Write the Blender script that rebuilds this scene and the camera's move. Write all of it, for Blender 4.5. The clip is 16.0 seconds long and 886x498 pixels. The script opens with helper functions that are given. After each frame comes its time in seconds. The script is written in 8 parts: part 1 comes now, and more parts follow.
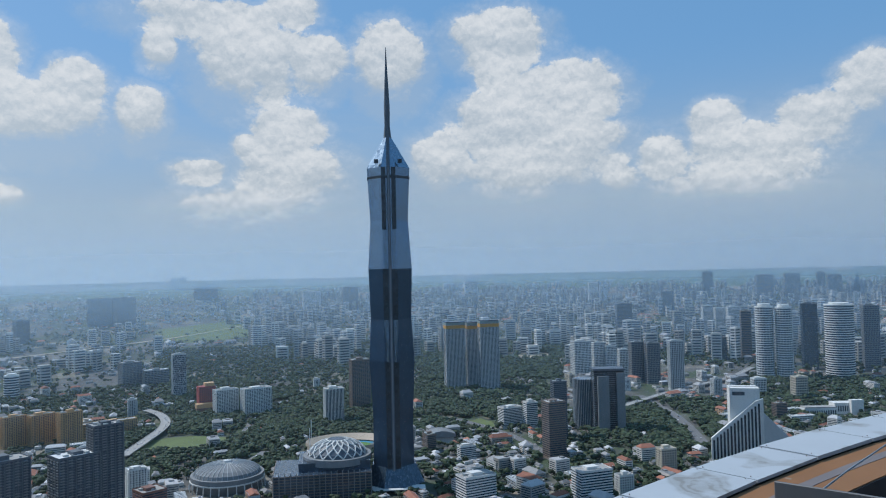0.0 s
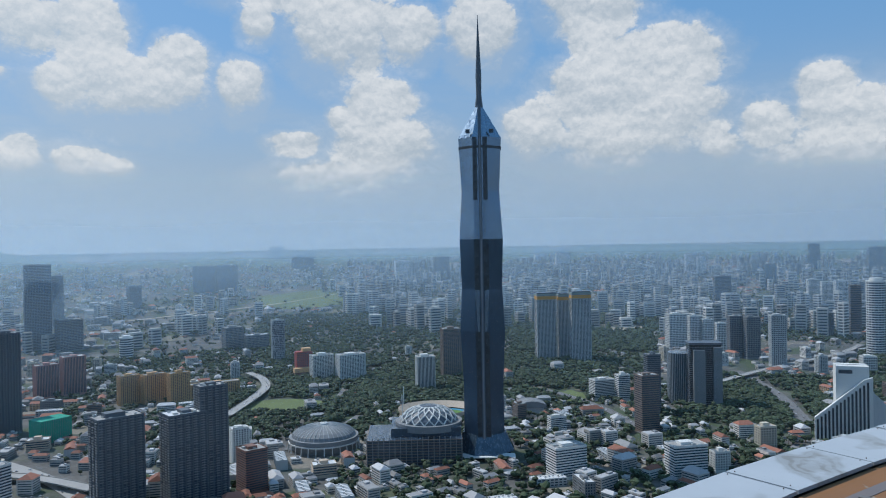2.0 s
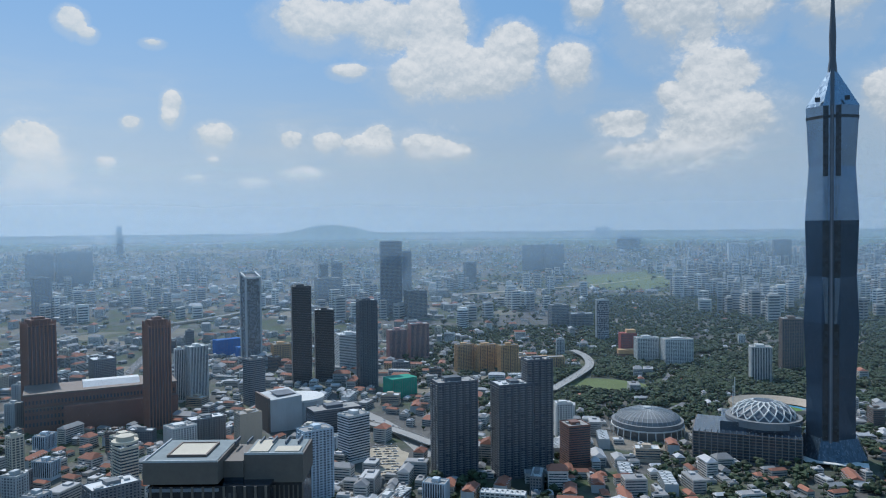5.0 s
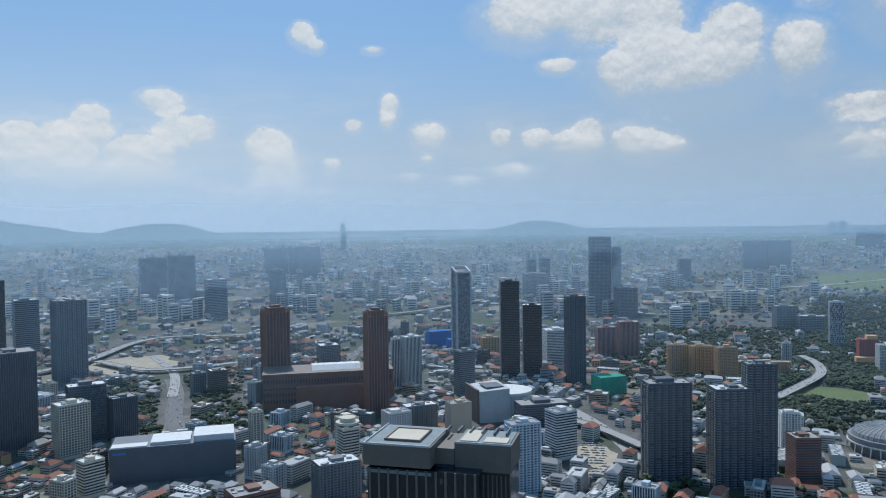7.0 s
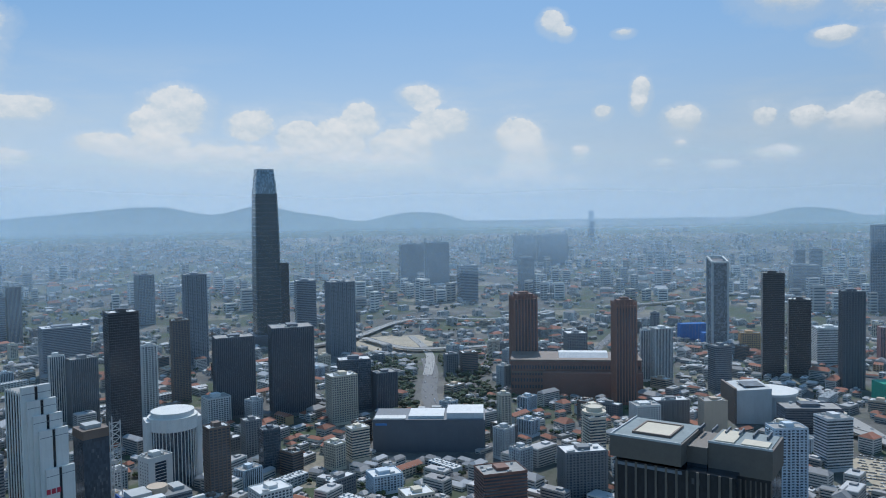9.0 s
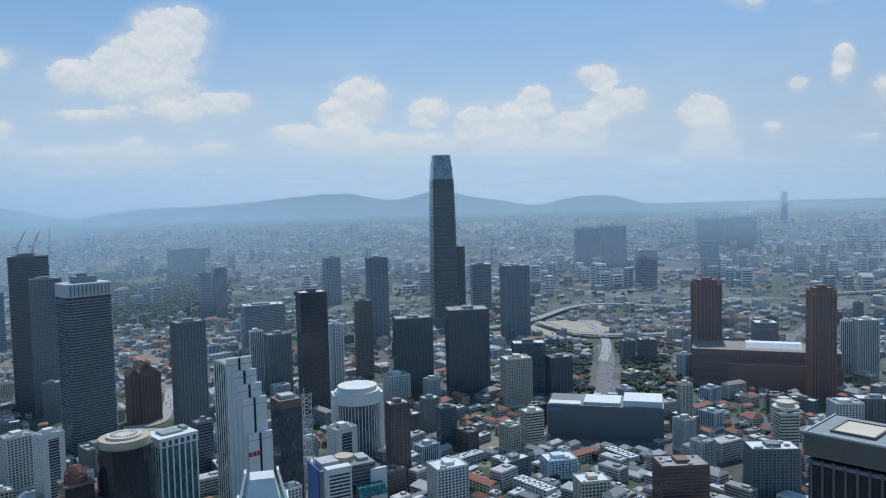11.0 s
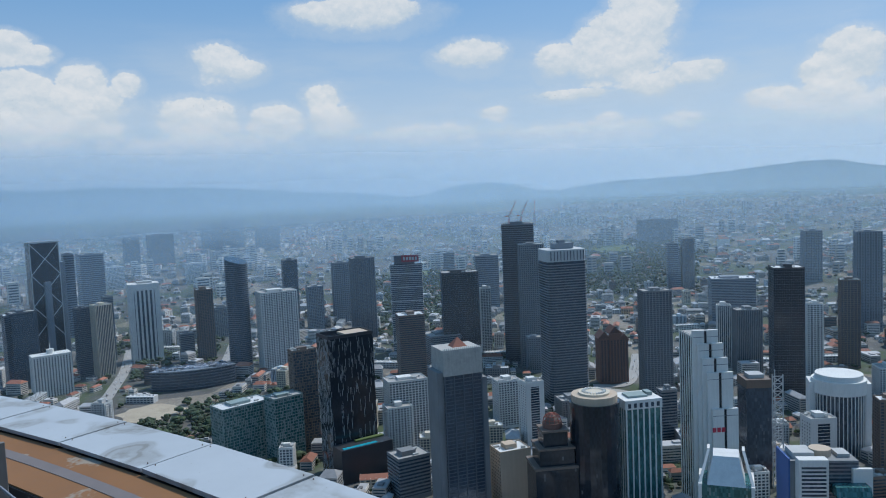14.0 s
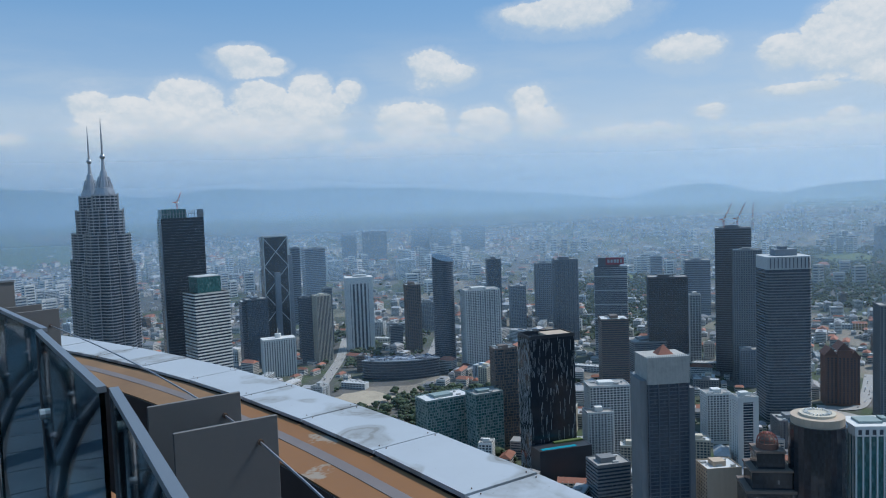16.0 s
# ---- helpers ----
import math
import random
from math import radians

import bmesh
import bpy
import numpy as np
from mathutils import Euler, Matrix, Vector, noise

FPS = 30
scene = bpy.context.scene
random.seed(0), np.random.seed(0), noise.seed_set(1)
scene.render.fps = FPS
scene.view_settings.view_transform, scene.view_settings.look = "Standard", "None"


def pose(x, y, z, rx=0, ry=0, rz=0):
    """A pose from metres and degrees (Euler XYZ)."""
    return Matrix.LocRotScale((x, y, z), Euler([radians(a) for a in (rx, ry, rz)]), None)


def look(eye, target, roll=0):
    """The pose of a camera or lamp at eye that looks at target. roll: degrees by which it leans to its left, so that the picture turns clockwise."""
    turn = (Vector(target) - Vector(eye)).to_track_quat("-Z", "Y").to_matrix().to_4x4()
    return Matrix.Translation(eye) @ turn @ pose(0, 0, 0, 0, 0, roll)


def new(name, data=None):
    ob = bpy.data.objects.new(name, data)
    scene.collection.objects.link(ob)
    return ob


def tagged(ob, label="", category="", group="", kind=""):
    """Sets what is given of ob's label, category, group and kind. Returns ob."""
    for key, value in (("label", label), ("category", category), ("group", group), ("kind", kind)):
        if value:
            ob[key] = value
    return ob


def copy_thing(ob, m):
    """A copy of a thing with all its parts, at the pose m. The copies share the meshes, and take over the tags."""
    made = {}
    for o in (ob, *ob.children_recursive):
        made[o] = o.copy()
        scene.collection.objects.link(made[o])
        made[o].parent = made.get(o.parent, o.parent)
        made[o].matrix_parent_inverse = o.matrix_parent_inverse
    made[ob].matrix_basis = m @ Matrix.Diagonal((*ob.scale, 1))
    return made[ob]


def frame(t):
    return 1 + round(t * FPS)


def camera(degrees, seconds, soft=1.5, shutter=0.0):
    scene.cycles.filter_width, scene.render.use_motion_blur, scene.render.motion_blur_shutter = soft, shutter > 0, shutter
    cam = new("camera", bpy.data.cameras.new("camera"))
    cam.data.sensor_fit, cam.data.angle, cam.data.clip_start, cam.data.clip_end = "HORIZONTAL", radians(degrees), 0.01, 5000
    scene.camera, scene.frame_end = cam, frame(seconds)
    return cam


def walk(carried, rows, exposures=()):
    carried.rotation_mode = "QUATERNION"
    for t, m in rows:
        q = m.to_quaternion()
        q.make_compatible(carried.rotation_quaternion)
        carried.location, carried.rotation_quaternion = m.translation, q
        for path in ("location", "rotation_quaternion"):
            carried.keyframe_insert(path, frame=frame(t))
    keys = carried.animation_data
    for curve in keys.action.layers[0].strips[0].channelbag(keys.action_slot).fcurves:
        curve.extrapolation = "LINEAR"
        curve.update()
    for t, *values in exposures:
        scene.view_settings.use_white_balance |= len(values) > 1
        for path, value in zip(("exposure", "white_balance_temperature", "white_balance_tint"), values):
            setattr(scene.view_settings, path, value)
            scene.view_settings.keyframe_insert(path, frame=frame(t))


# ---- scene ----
cam = camera(60.47, 16.0, soft=1.05)
EYE = 330.0          # height of the lens over the streets; the deck is high up a tower
# seconds, place of the hand round the body (x, y), yaw, pitch, roll
ROWS = [
    (0.0, 0.449, 0.281, 0.00, 1.65, 1.32),
    (0.5, 0.446, 0.281, 0.42, 1.62, 1.22),
    (1.0, 0.435, 0.281, 1.64, 1.35, 1.21),
    (1.5, 0.413, 0.279, 4.22, 0.31, 1.03),
    (2.0, 0.390, 0.277, 6.85, -0.45, 1.01),
    (2.5, 0.362, 0.273, 10.10, -0.71, 1.10),
    (3.0, 0.335, 0.268, 13.23, -0.94, 1.13),
    (3.5, 0.303, 0.259, 17.04, -1.14, 0.98),
    (4.0, 0.259, 0.243, 22.33, -1.29, 0.71),
    (4.5, 0.222, 0.226, 27.02, -1.44, 0.56),
    (7.0, 0.086, 0.124, 46.61, -1.77, 0.74),
    (7.5, 0.057, 0.091, 51.62, -1.56, 0.65),
    (8.0, 0.032, 0.055, 56.70, -1.55, 0.48),
    (8.5, 0.011, 0.021, 61.32, -1.95, 0.64),
    (11.0, -0.040, -0.117, 78.22, -3.36, 1.50),
    (11.5, -0.047, -0.157, 82.91, -3.30, 1.31),
    (12.0, -0.051, -0.209, 88.88, -3.62, 1.19),
    (12.5, -0.049, -0.263, 95.03, -4.18, 1.57),
    (13.0, -0.042, -0.314, 100.91, -5.05, 2.59),
    (13.5, -0.029, -0.366, 107.07, -4.82, 2.71),
    (14.0, -0.013, -0.410, 112.45, -4.37, 2.45),
    (14.5, 0.004, -0.447, 117.06, -4.07, 2.18),
    (15.0, 0.021, -0.476, 120.95, -3.93, 2.01),
    (15.5, 0.037, -0.503, 124.52, -3.78, 1.94),
    (16.0, 0.054, -0.525, 127.77, -3.72, 2.04),
]
walk(cam, [(t, pose(x, y, EYE, 90 + pitch, roll, yaw)) for t, x, y, yaw, pitch, roll in ROWS], exposures=[(0.0, 0.0, 6170.0, 9.5), (16.0, 0.0, 6170.0, 9.5)])

# ---- daylight ----
SUN_AZ, SUN_EL = 62.0, 52.0      # degrees to the left of +y, and up


def node_kit(tree):
    """Short ways to add nodes and links to a tree."""
    def add(kind, **props):
        n = tree.nodes.new(kind)
        for k, v in props.items():
            setattr(n, k, v)
        return n

    def put(sock, v):
        if hasattr(v, "is_linked"):
            tree.links.new(v, sock)
        else:
            sock.default_value = v

    def math_(op, a, b=0.0, c=0.0, clamp=False):
        n = add("ShaderNodeMath", operation=op, use_clamp=clamp)
        put(n.inputs[0], a), put(n.inputs[1], b), put(n.inputs[2], c)
        return n.outputs[0]

    def mix(fac, a, b):
        n = add("ShaderNodeMix", data_type="RGBA")
        put(n.inputs[0], fac), put(n.inputs[6], a), put(n.inputs[7], b)
        return n.outputs[2]

    def smooth(v, lo, hi, a=0.0, b=1.0):
        n = add("ShaderNodeMapRange", interpolation_type="SMOOTHSTEP")
        put(n.inputs[0], v), put(n.inputs[1], lo), put(n.inputs[2], hi), put(n.inputs[3], a), put(n.inputs[4], b)
        return n.outputs[0]

    def noise_(vec, scale, detail=4.0, rough=0.55, out=0):
        n = add("ShaderNodeTexNoise")
        put(n.inputs["Vector"], vec), put(n.inputs["Scale"], scale), put(n.inputs["Detail"], detail), put(n.inputs["Roughness"], rough)
        return n.outputs[out]
    return add, put, math_, mix, smooth, noise_


world = bpy.data.worlds.new("sky")
scene.world = world
world.use_nodes = True
wt = world.node_tree
wt.nodes.clear()
add, put, math_, mix, smooth, noise_ = node_kit(wt)
sky = add("ShaderNodeTexSky", sky_type="NISHITA", sun_disc=False, sun_elevation=radians(SUN_EL), sun_rotation=radians(-SUN_AZ))
sky.altitude, sky.air_density, sky.dust_density, sky.ozone_density = 300.0, 1.0, 1.2, 2.0
tc = add("ShaderNodeTexCoord")
sep = add("ShaderNodeSeparateXYZ")
put(sep.inputs[0], tc.outputs["Generated"])
X, Y, Z = sep.outputs
RAD = 180.0 / math.pi
az = math_("MULTIPLY", math_("ARCTAN2", math_("MULTIPLY", X, -1.0), Y), RAD)
el = math_("MULTIPLY", math_("ARCSINE", Z), RAD)
# the moist air near the ground pales the sky toward the skyline
pale = smooth(el, -4.0, 17.0, 0.93, 0.0)
pale_tone = mix(smooth(az, 18.0, 90.0), (4.3, 4.75, 5.1, 1), (6.5, 7.3, 8.0, 1))
clear = mix(pale, mix(0.6, sky.outputs[0], (1.75, 4.3, 7.7, 1)), pale_tone)
# heaps of cloud: rounded billows at several sizes, finer wisps between them
at_deg = add("ShaderNodeCombineXYZ")
put(at_deg.inputs[0], az), put(at_deg.inputs[1], math_("MULTIPLY", el, 1.25))
bent = add("ShaderNodeVectorMath", operation="MULTIPLY_ADD")
put(bent.inputs[0], noise_(at_deg.outputs[0], 0.9, 3.0, 0.6, 1)), put(bent.inputs[2], at_deg.outputs[0])
bent.inputs[1].default_value = (0.75, 0.75, 0.75)


def billow(lift):
    """How far the heaps bulge, looked up a little higher in the sky by lift degrees."""
    up = add("ShaderNodeVectorMath", operation="ADD")
    put(up.inputs[0], bent.outputs[0])
    up.inputs[1].default_value = (0.0, lift, 0.0)
    v = add("ShaderNodeTexVoronoi", voronoi_dimensions="2D", feature="SMOOTH_F1", normalize=True)
    put(v.inputs["Vector"], up.outputs[0]), put(v.inputs["Scale"], 0.5), put(v.inputs["Detail"], 3.0), put(v.inputs["Roughness"], 0.5), put(v.inputs["Lacunarity"], 2.3), put(v.inputs["Smoothness"], 0.35)
    return v.outputs["Distance"]


bulge = billow(0.0)
fine = noise_(bent.outputs[0], 2.6, 6.0, 0.62)
ragged = math_("ADD", math_("MULTIPLY", math_("SUBTRACT", 0.33, bulge), 1.9), math_("MULTIPLY", math_("SUBTRACT", fine, 0.5), 0.7))
relief = math_("SUBTRACT", billow(0.5), bulge)
body = None
light = None


def cloud(a, e, wide, tall, veil=0.0):
    """One heap of cloud round azimuth a, elevation e (degrees); the base hangs lower than the top rises. veil: how thin it is."""
    global body, light
    da = math_("DIVIDE", math_("SUBTRACT", az, a), wide)
    up = math_("SUBTRACT", el, e)
    de = math_("DIVIDE", up, math_("ADD", math_("MULTIPLY", math_("LESS_THAN", up, 0.0), 0.45 * tall), tall))
    q = math_("SUBTRACT", 1.0 - 0.7 * veil, math_("ADD", math_("MULTIPLY", da, da), math_("MULTIPLY", de, de)))
    body = q if body is None else math_("MAXIMUM", body, q)
    top = math_("ADD", math_("MULTIPLY", de, 0.75), math_("MULTIPLY", math_("SUBTRACT", q, 1.0), 0.55))
    light = top if light is None else math_("MAXIMUM", light, top)


cloud(20.3, 15.9, 1.61, 1.29, 0.00)
cloud(14.1, 15.7, 4.85, 3.03, 0.00)
cloud(9.2, 15.5, 3.11, 2.00, 0.00)
cloud(3.7, 15.7, 3.37, 2.76, 0.00)
cloud(16.8, 18.2, 7.88, 1.50, 0.35)
cloud(10.8, 19.2, 2.25, 1.16, 0.00)
cloud(-4.5, 17.1, 4.41, 2.21, 0.00)
cloud(-4.5, 14.5, 2.02, 1.31, 0.00)
cloud(-9.5, 12.9, 4.78, 2.51, 0.00)
cloud(-5.2, 11.0, 4.86, 2.74, 0.00)
cloud(-0.0, 8.3, 2.73, 2.19, 0.00)
cloud(-10.2, 9.1, 4.78, 2.88, 0.20)
cloud(-5.9, 6.8, 7.19, 2.31, 0.40)
cloud(11.3, 10.6, 2.97, 1.87, 0.00)
cloud(14.2, 9.4, 1.30, 1.00, 0.00)
cloud(17.8, 7.6, 2.30, 0.86, 0.00)
cloud(11.0, 7.7, 4.98, 2.47, 0.15)
cloud(14.7, 4.6, 7.71, 2.22, 0.50)
cloud(-29.9, 12.0, 2.40, 1.85, 0.00)
cloud(-26.7, 9.8, 3.06, 1.70, 0.00)
cloud(-20.0, 10.1, 2.02, 1.72, 0.00)
cloud(-22.5, 8.0, 5.11, 1.95, 0.00)
cloud(-16.3, 8.0, 2.09, 1.59, 0.00)
cloud(-13.2, 6.5, 2.05, 1.14, 0.20)
cloud(-21.2, 5.7, 8.84, 1.91, 0.40)
cloud(31.5, 14.5, 2.89, 2.61, 0.00)
cloud(33.1, 11.0, 2.37, 1.73, 0.00)
cloud(25.7, 13.0, 2.50, 1.89, 0.00)
cloud(21.6, 11.5, 2.15, 1.94, 0.00)
cloud(28.9, 11.2, 6.74, 2.41, 0.10)
cloud(40.1, 15.0, 4.02, 1.62, 0.00)
cloud(35.6, 14.9, 3.88, 1.86, 0.10)
cloud(38.0, 11.5, 1.45, 0.50, 0.10)
cloud(39.7, 6.2, 1.00, 0.71, 0.00)
cloud(36.6, 6.0, 2.68, 1.04, 0.10)
cloud(32.1, 5.9, 2.42, 1.09, 0.00)
cloud(30.0, 5.6, 1.59, 0.67, 0.00)
cloud(42.3, 6.4, 1.04, 0.82, 0.20)
cloud(41.4, 3.9, 2.28, 0.70, 0.35)
cloud(56.8, 14.0, 1.05, 0.79, 0.00)
cloud(55.9, 13.2, 0.81, 0.48, 0.10)
cloud(51.7, 12.9, 0.91, 0.36, 0.50)
cloud(66.6, 9.0, 1.76, 0.87, 0.00)
cloud(71.1, 7.4, 1.54, 1.16, 0.00)
cloud(72.7, 6.2, 2.23, 1.50, 0.00)
cloud(75.4, 5.9, 2.15, 1.10, 0.00)
cloud(65.1, 7.0, 2.65, 1.08, 0.00)
cloud(68.1, 5.1, 2.73, 1.59, 0.00)
cloud(59.4, 5.9, 1.87, 1.38, 0.00)
cloud(58.9, 4.3, 2.46, 1.63, 0.15)
cloud(54.8, 4.6, 0.75, 0.58, 0.00)
cloud(50.5, 8.8, 0.80, 0.99, 0.00)
cloud(50.7, 7.9, 0.63, 0.54, 0.00)
cloud(53.2, 7.5, 0.75, 0.45, 0.00)
cloud(47.5, 6.7, 1.52, 1.01, 0.00)
cloud(47.8, 5.0, 0.59, 0.29, 0.20)
cloud(42.2, 6.6, 1.01, 0.67, 0.15)
cloud(39.5, 6.4, 1.34, 0.75, 0.00)
cloud(35.8, 6.9, 1.31, 0.82, 0.10)
cloud(32.2, 6.1, 2.17, 0.96, 0.00)
cloud(29.8, 5.8, 1.27, 0.59, 0.20)
cloud(41.4, 4.1, 1.35, 0.59, 0.25)
cloud(49.1, 3.6, 1.27, 0.38, 0.35)
cloud(45.0, 3.3, 1.78, 0.55, 0.35)
cloud(37.8, 11.6, 1.56, 0.52, 0.00)
cloud(70.7, 3.4, 8.51, 1.33, 0.45)
cloud(59.3, 2.2, 8.60, 1.15, 0.50)
cloud(97.0, 12.6, 2.91, 1.61, 0.00)
cloud(98.4, 10.7, 3.33, 1.85, 0.00)
cloud(101.1, 10.3, 1.61, 1.06, 0.00)
cloud(103.4, 9.1, 2.34, 1.27, 0.00)
cloud(99.7, 8.7, 4.30, 1.31, 0.00)
cloud(97.0, 7.0, 2.48, 0.87, 0.00)
cloud(93.9, 7.6, 2.52, 0.89, 0.00)
cloud(102.4, 6.6, 3.84, 0.50, 0.25)
cloud(110.1, 9.8, 3.07, 0.93, 0.00)
cloud(84.2, 7.9, 2.59, 1.57, 0.00)
cloud(86.3, 6.9, 1.34, 0.83, 0.00)
cloud(88.9, 5.5, 2.17, 0.75, 0.00)
cloud(79.1, 7.0, 1.92, 0.99, 0.00)
cloud(85.5, 5.3, 2.60, 1.25, 0.00)
cloud(75.6, 6.2, 1.74, 1.07, 0.00)
cloud(82.1, 4.1, 10.54, 1.68, 0.35)
cloud(100.0, 4.6, 1.10, 0.63, 0.00)
cloud(95.1, 4.3, 1.30, 0.73, 0.10)
cloud(108.4, 5.6, 1.30, 0.47, 0.30)
cloud(99.9, 3.8, 5.14, 0.95, 0.30)
cloud(103.0, 2.4, 11.57, 0.92, 0.50)
cloud(72.9, 4.1, 4.94, 1.40, 0.30)
cloud(117.9, 13.0, 5.67, 1.18, 0.00)
cloud(120.8, 13.1, 2.81, 0.94, 0.00)
cloud(128.3, 9.8, 2.18, 1.30, 0.00)
cloud(126.6, 9.2, 1.98, 0.78, 0.00)
cloud(109.7, 9.9, 2.72, 1.14, 0.00)
cloud(129.9, 5.9, 3.20, 1.55, 0.00)
cloud(121.1, 7.2, 1.47, 1.06, 0.00)
cloud(120.4, 5.5, 2.15, 1.23, 0.00)
cloud(124.4, 5.6, 2.51, 1.21, 0.10)
cloud(108.2, 5.6, 1.08, 0.54, 0.10)
cloud(100.0, 4.3, 1.29, 0.73, 0.15)
cloud(103.2, 3.5, 6.60, 1.32, 0.35)
cloud(113.3, 4.0, 8.40, 1.17, 0.40)
cloud(95.0, 4.2, 2.03, 0.70, 0.20)
cloud(130.1, 3.7, 10.19, 1.41, 0.40)
cloud(142.0, 10.5, 2.37, 1.01, 0.00)
cloud(140.2, 10.1, 1.60, 0.63, 0.00)
cloud(152.2, 7.1, 1.67, 1.08, 0.00)
cloud(149.9, 6.9, 1.94, 1.11, 0.00)
cloud(146.0, 7.7, 2.63, 1.53, 0.00)
cloud(140.9, 7.5, 2.33, 1.59, 0.00)
cloud(137.3, 8.3, 1.71, 1.29, 0.00)
cloud(134.4, 8.3, 1.03, 0.82, 0.00)
cloud(137.7, 6.5, 3.89, 1.83, 0.00)
cloud(147.2, 5.9, 6.15, 1.72, 0.00)
cloud(141.5, 4.5, 5.64, 1.45, 0.15)
cloud(157.1, 4.8, 1.44, 0.55, 0.25)
cloud(151.3, 5.0, 3.51, 1.54, 0.20)
mass = math_("ADD", math_("MULTIPLY", math_("MAXIMUM", body, -2.0), 1.35), math_("MULTIPLY", ragged, 0.85))
# crisp crowns, soft hanging bases
crisp = smooth(light, -0.9, 0.2, 1.6, 0.36)
cover = math_("DIVIDE", mass, crisp, clamp=True)
wisps = smooth(mass, -1.1, 0.4, 0.0, 0.35)
cover = math_("MULTIPLY", math_("MAXIMUM", cover, wisps), smooth(el, -0.5, 5.5, 0.15, 0.95))
sheet_at = add("ShaderNodeCombineXYZ")
put(sheet_at.inputs[0], math_("MULTIPLY", az, 0.055)), put(sheet_at.inputs[1], math_("MULTIPLY", el, 0.24))
sheet = math_("MULTIPLY", smooth(noise_(sheet_at.outputs[0], 1.0, 6.0, 0.6), 0.42, 0.68, 0.0, 0.4), math_("MULTIPLY", smooth(el, 1.5, 5.0), smooth(el, 7.0, 14.0, 1.0, 0.0)))
cover = math_("MAXIMUM", cover, sheet)
lit = smooth(math_("ADD", light, math_("ADD", math_("MULTIPLY", relief, 1.8), math_("MULTIPLY", math_("SUBTRACT", fine, 0.5), 0.8))), -0.7, 0.75)
cloud_tone = mix(lit, mix(smooth(az, 10.0, 70.0), (4.7, 5.35, 5.9, 1), (5.9, 6.7, 7.3, 1)), (8.1, 8.15, 8.1, 1))
sky_all = mix(cover, clear, cloud_tone)
bg = add("ShaderNodeBackground")
put(bg.inputs[0], sky_all), put(bg.inputs[1], 0.092)
put(add("ShaderNodeOutputWorld").inputs[0], bg.outputs[0])

sun = new("sun", bpy.data.lights.new("sun", "SUN"))
sun.data.energy, sun.data.angle, sun.data.color = 3.15, radians(0.6), (1.0, 0.97, 0.92)
s_az, s_el = radians(SUN_AZ), radians(SUN_EL)
sun.matrix_world = look((-math.sin(s_az) * math.cos(s_el) * 900, math.cos(s_az) * math.cos(s_el) * 900, math.sin(s_el) * 900 + EYE), (0, 0, EYE))

# ---- materials ----
def material(name, colour, rough=0.7, metal=0.0, spec=0.5, vary=0.18, scale=0.05, fine=0.8, bump=0.0, island=0.0, streak=0.0):
    """A worn surface: colour that drifts over metres and over decimetres, with streaks or relief where asked."""
    m = bpy.data.materials.new(name)
    m.use_nodes = True
    t = m.node_tree
    add, put, math_, mix, smooth, noise_ = node_kit(t)
    b = t.nodes["Principled BSDF"]
    co = add("ShaderNodeTexCoord").outputs["Object"]
    n1 = noise_(co, scale, 4.0, 0.6)
    n2 = noise_(co, fine, 3.0, 0.6)
    k = math_("ADD", math_("MULTIPLY", math_("SUBTRACT", n1, 0.5), 2 * vary), math_("MULTIPLY", math_("SUBTRACT", n2, 0.5), vary))
    if streak:
        mp = add("ShaderNodeMapping")
        put(mp.inputs[0], co)
        mp.inputs["Scale"].default_value = (0.6, 0.6, 0.03)
        k = math_("ADD", k, math_("MULTIPLY", math_("SUBTRACT", noise_(mp.outputs[0], 1.0, 4.0, 0.6), 0.5), streak))
    if island:
        k = math_("ADD", k, math_("MULTIPLY", math_("SUBTRACT", add("ShaderNodeNewGeometry").outputs["Random Per Island"], 0.5), island))
    hs = add("ShaderNodeHueSaturation")
    put(hs.inputs["Color"], (*colour, 1)), put(hs.inputs["Value"], math_("ADD", k, 1.0))
    put(b.inputs["Base Color"], hs.outputs[0])
    put(b.inputs["Roughness"], math_("ADD", math_("MULTIPLY", math_("SUBTRACT", n2, 0.5), 0.2), rough, clamp=True))
    b.inputs["Metallic"].default_value = metal
    b.inputs["Specular IOR Level"].default_value = spec
    if bump:
        bp = add("ShaderNodeBump")
        put(bp.inputs["Height"], n2), put(bp.inputs["Distance"], bump)
        put(b.inputs["Normal"], bp.outputs[0])
    return m


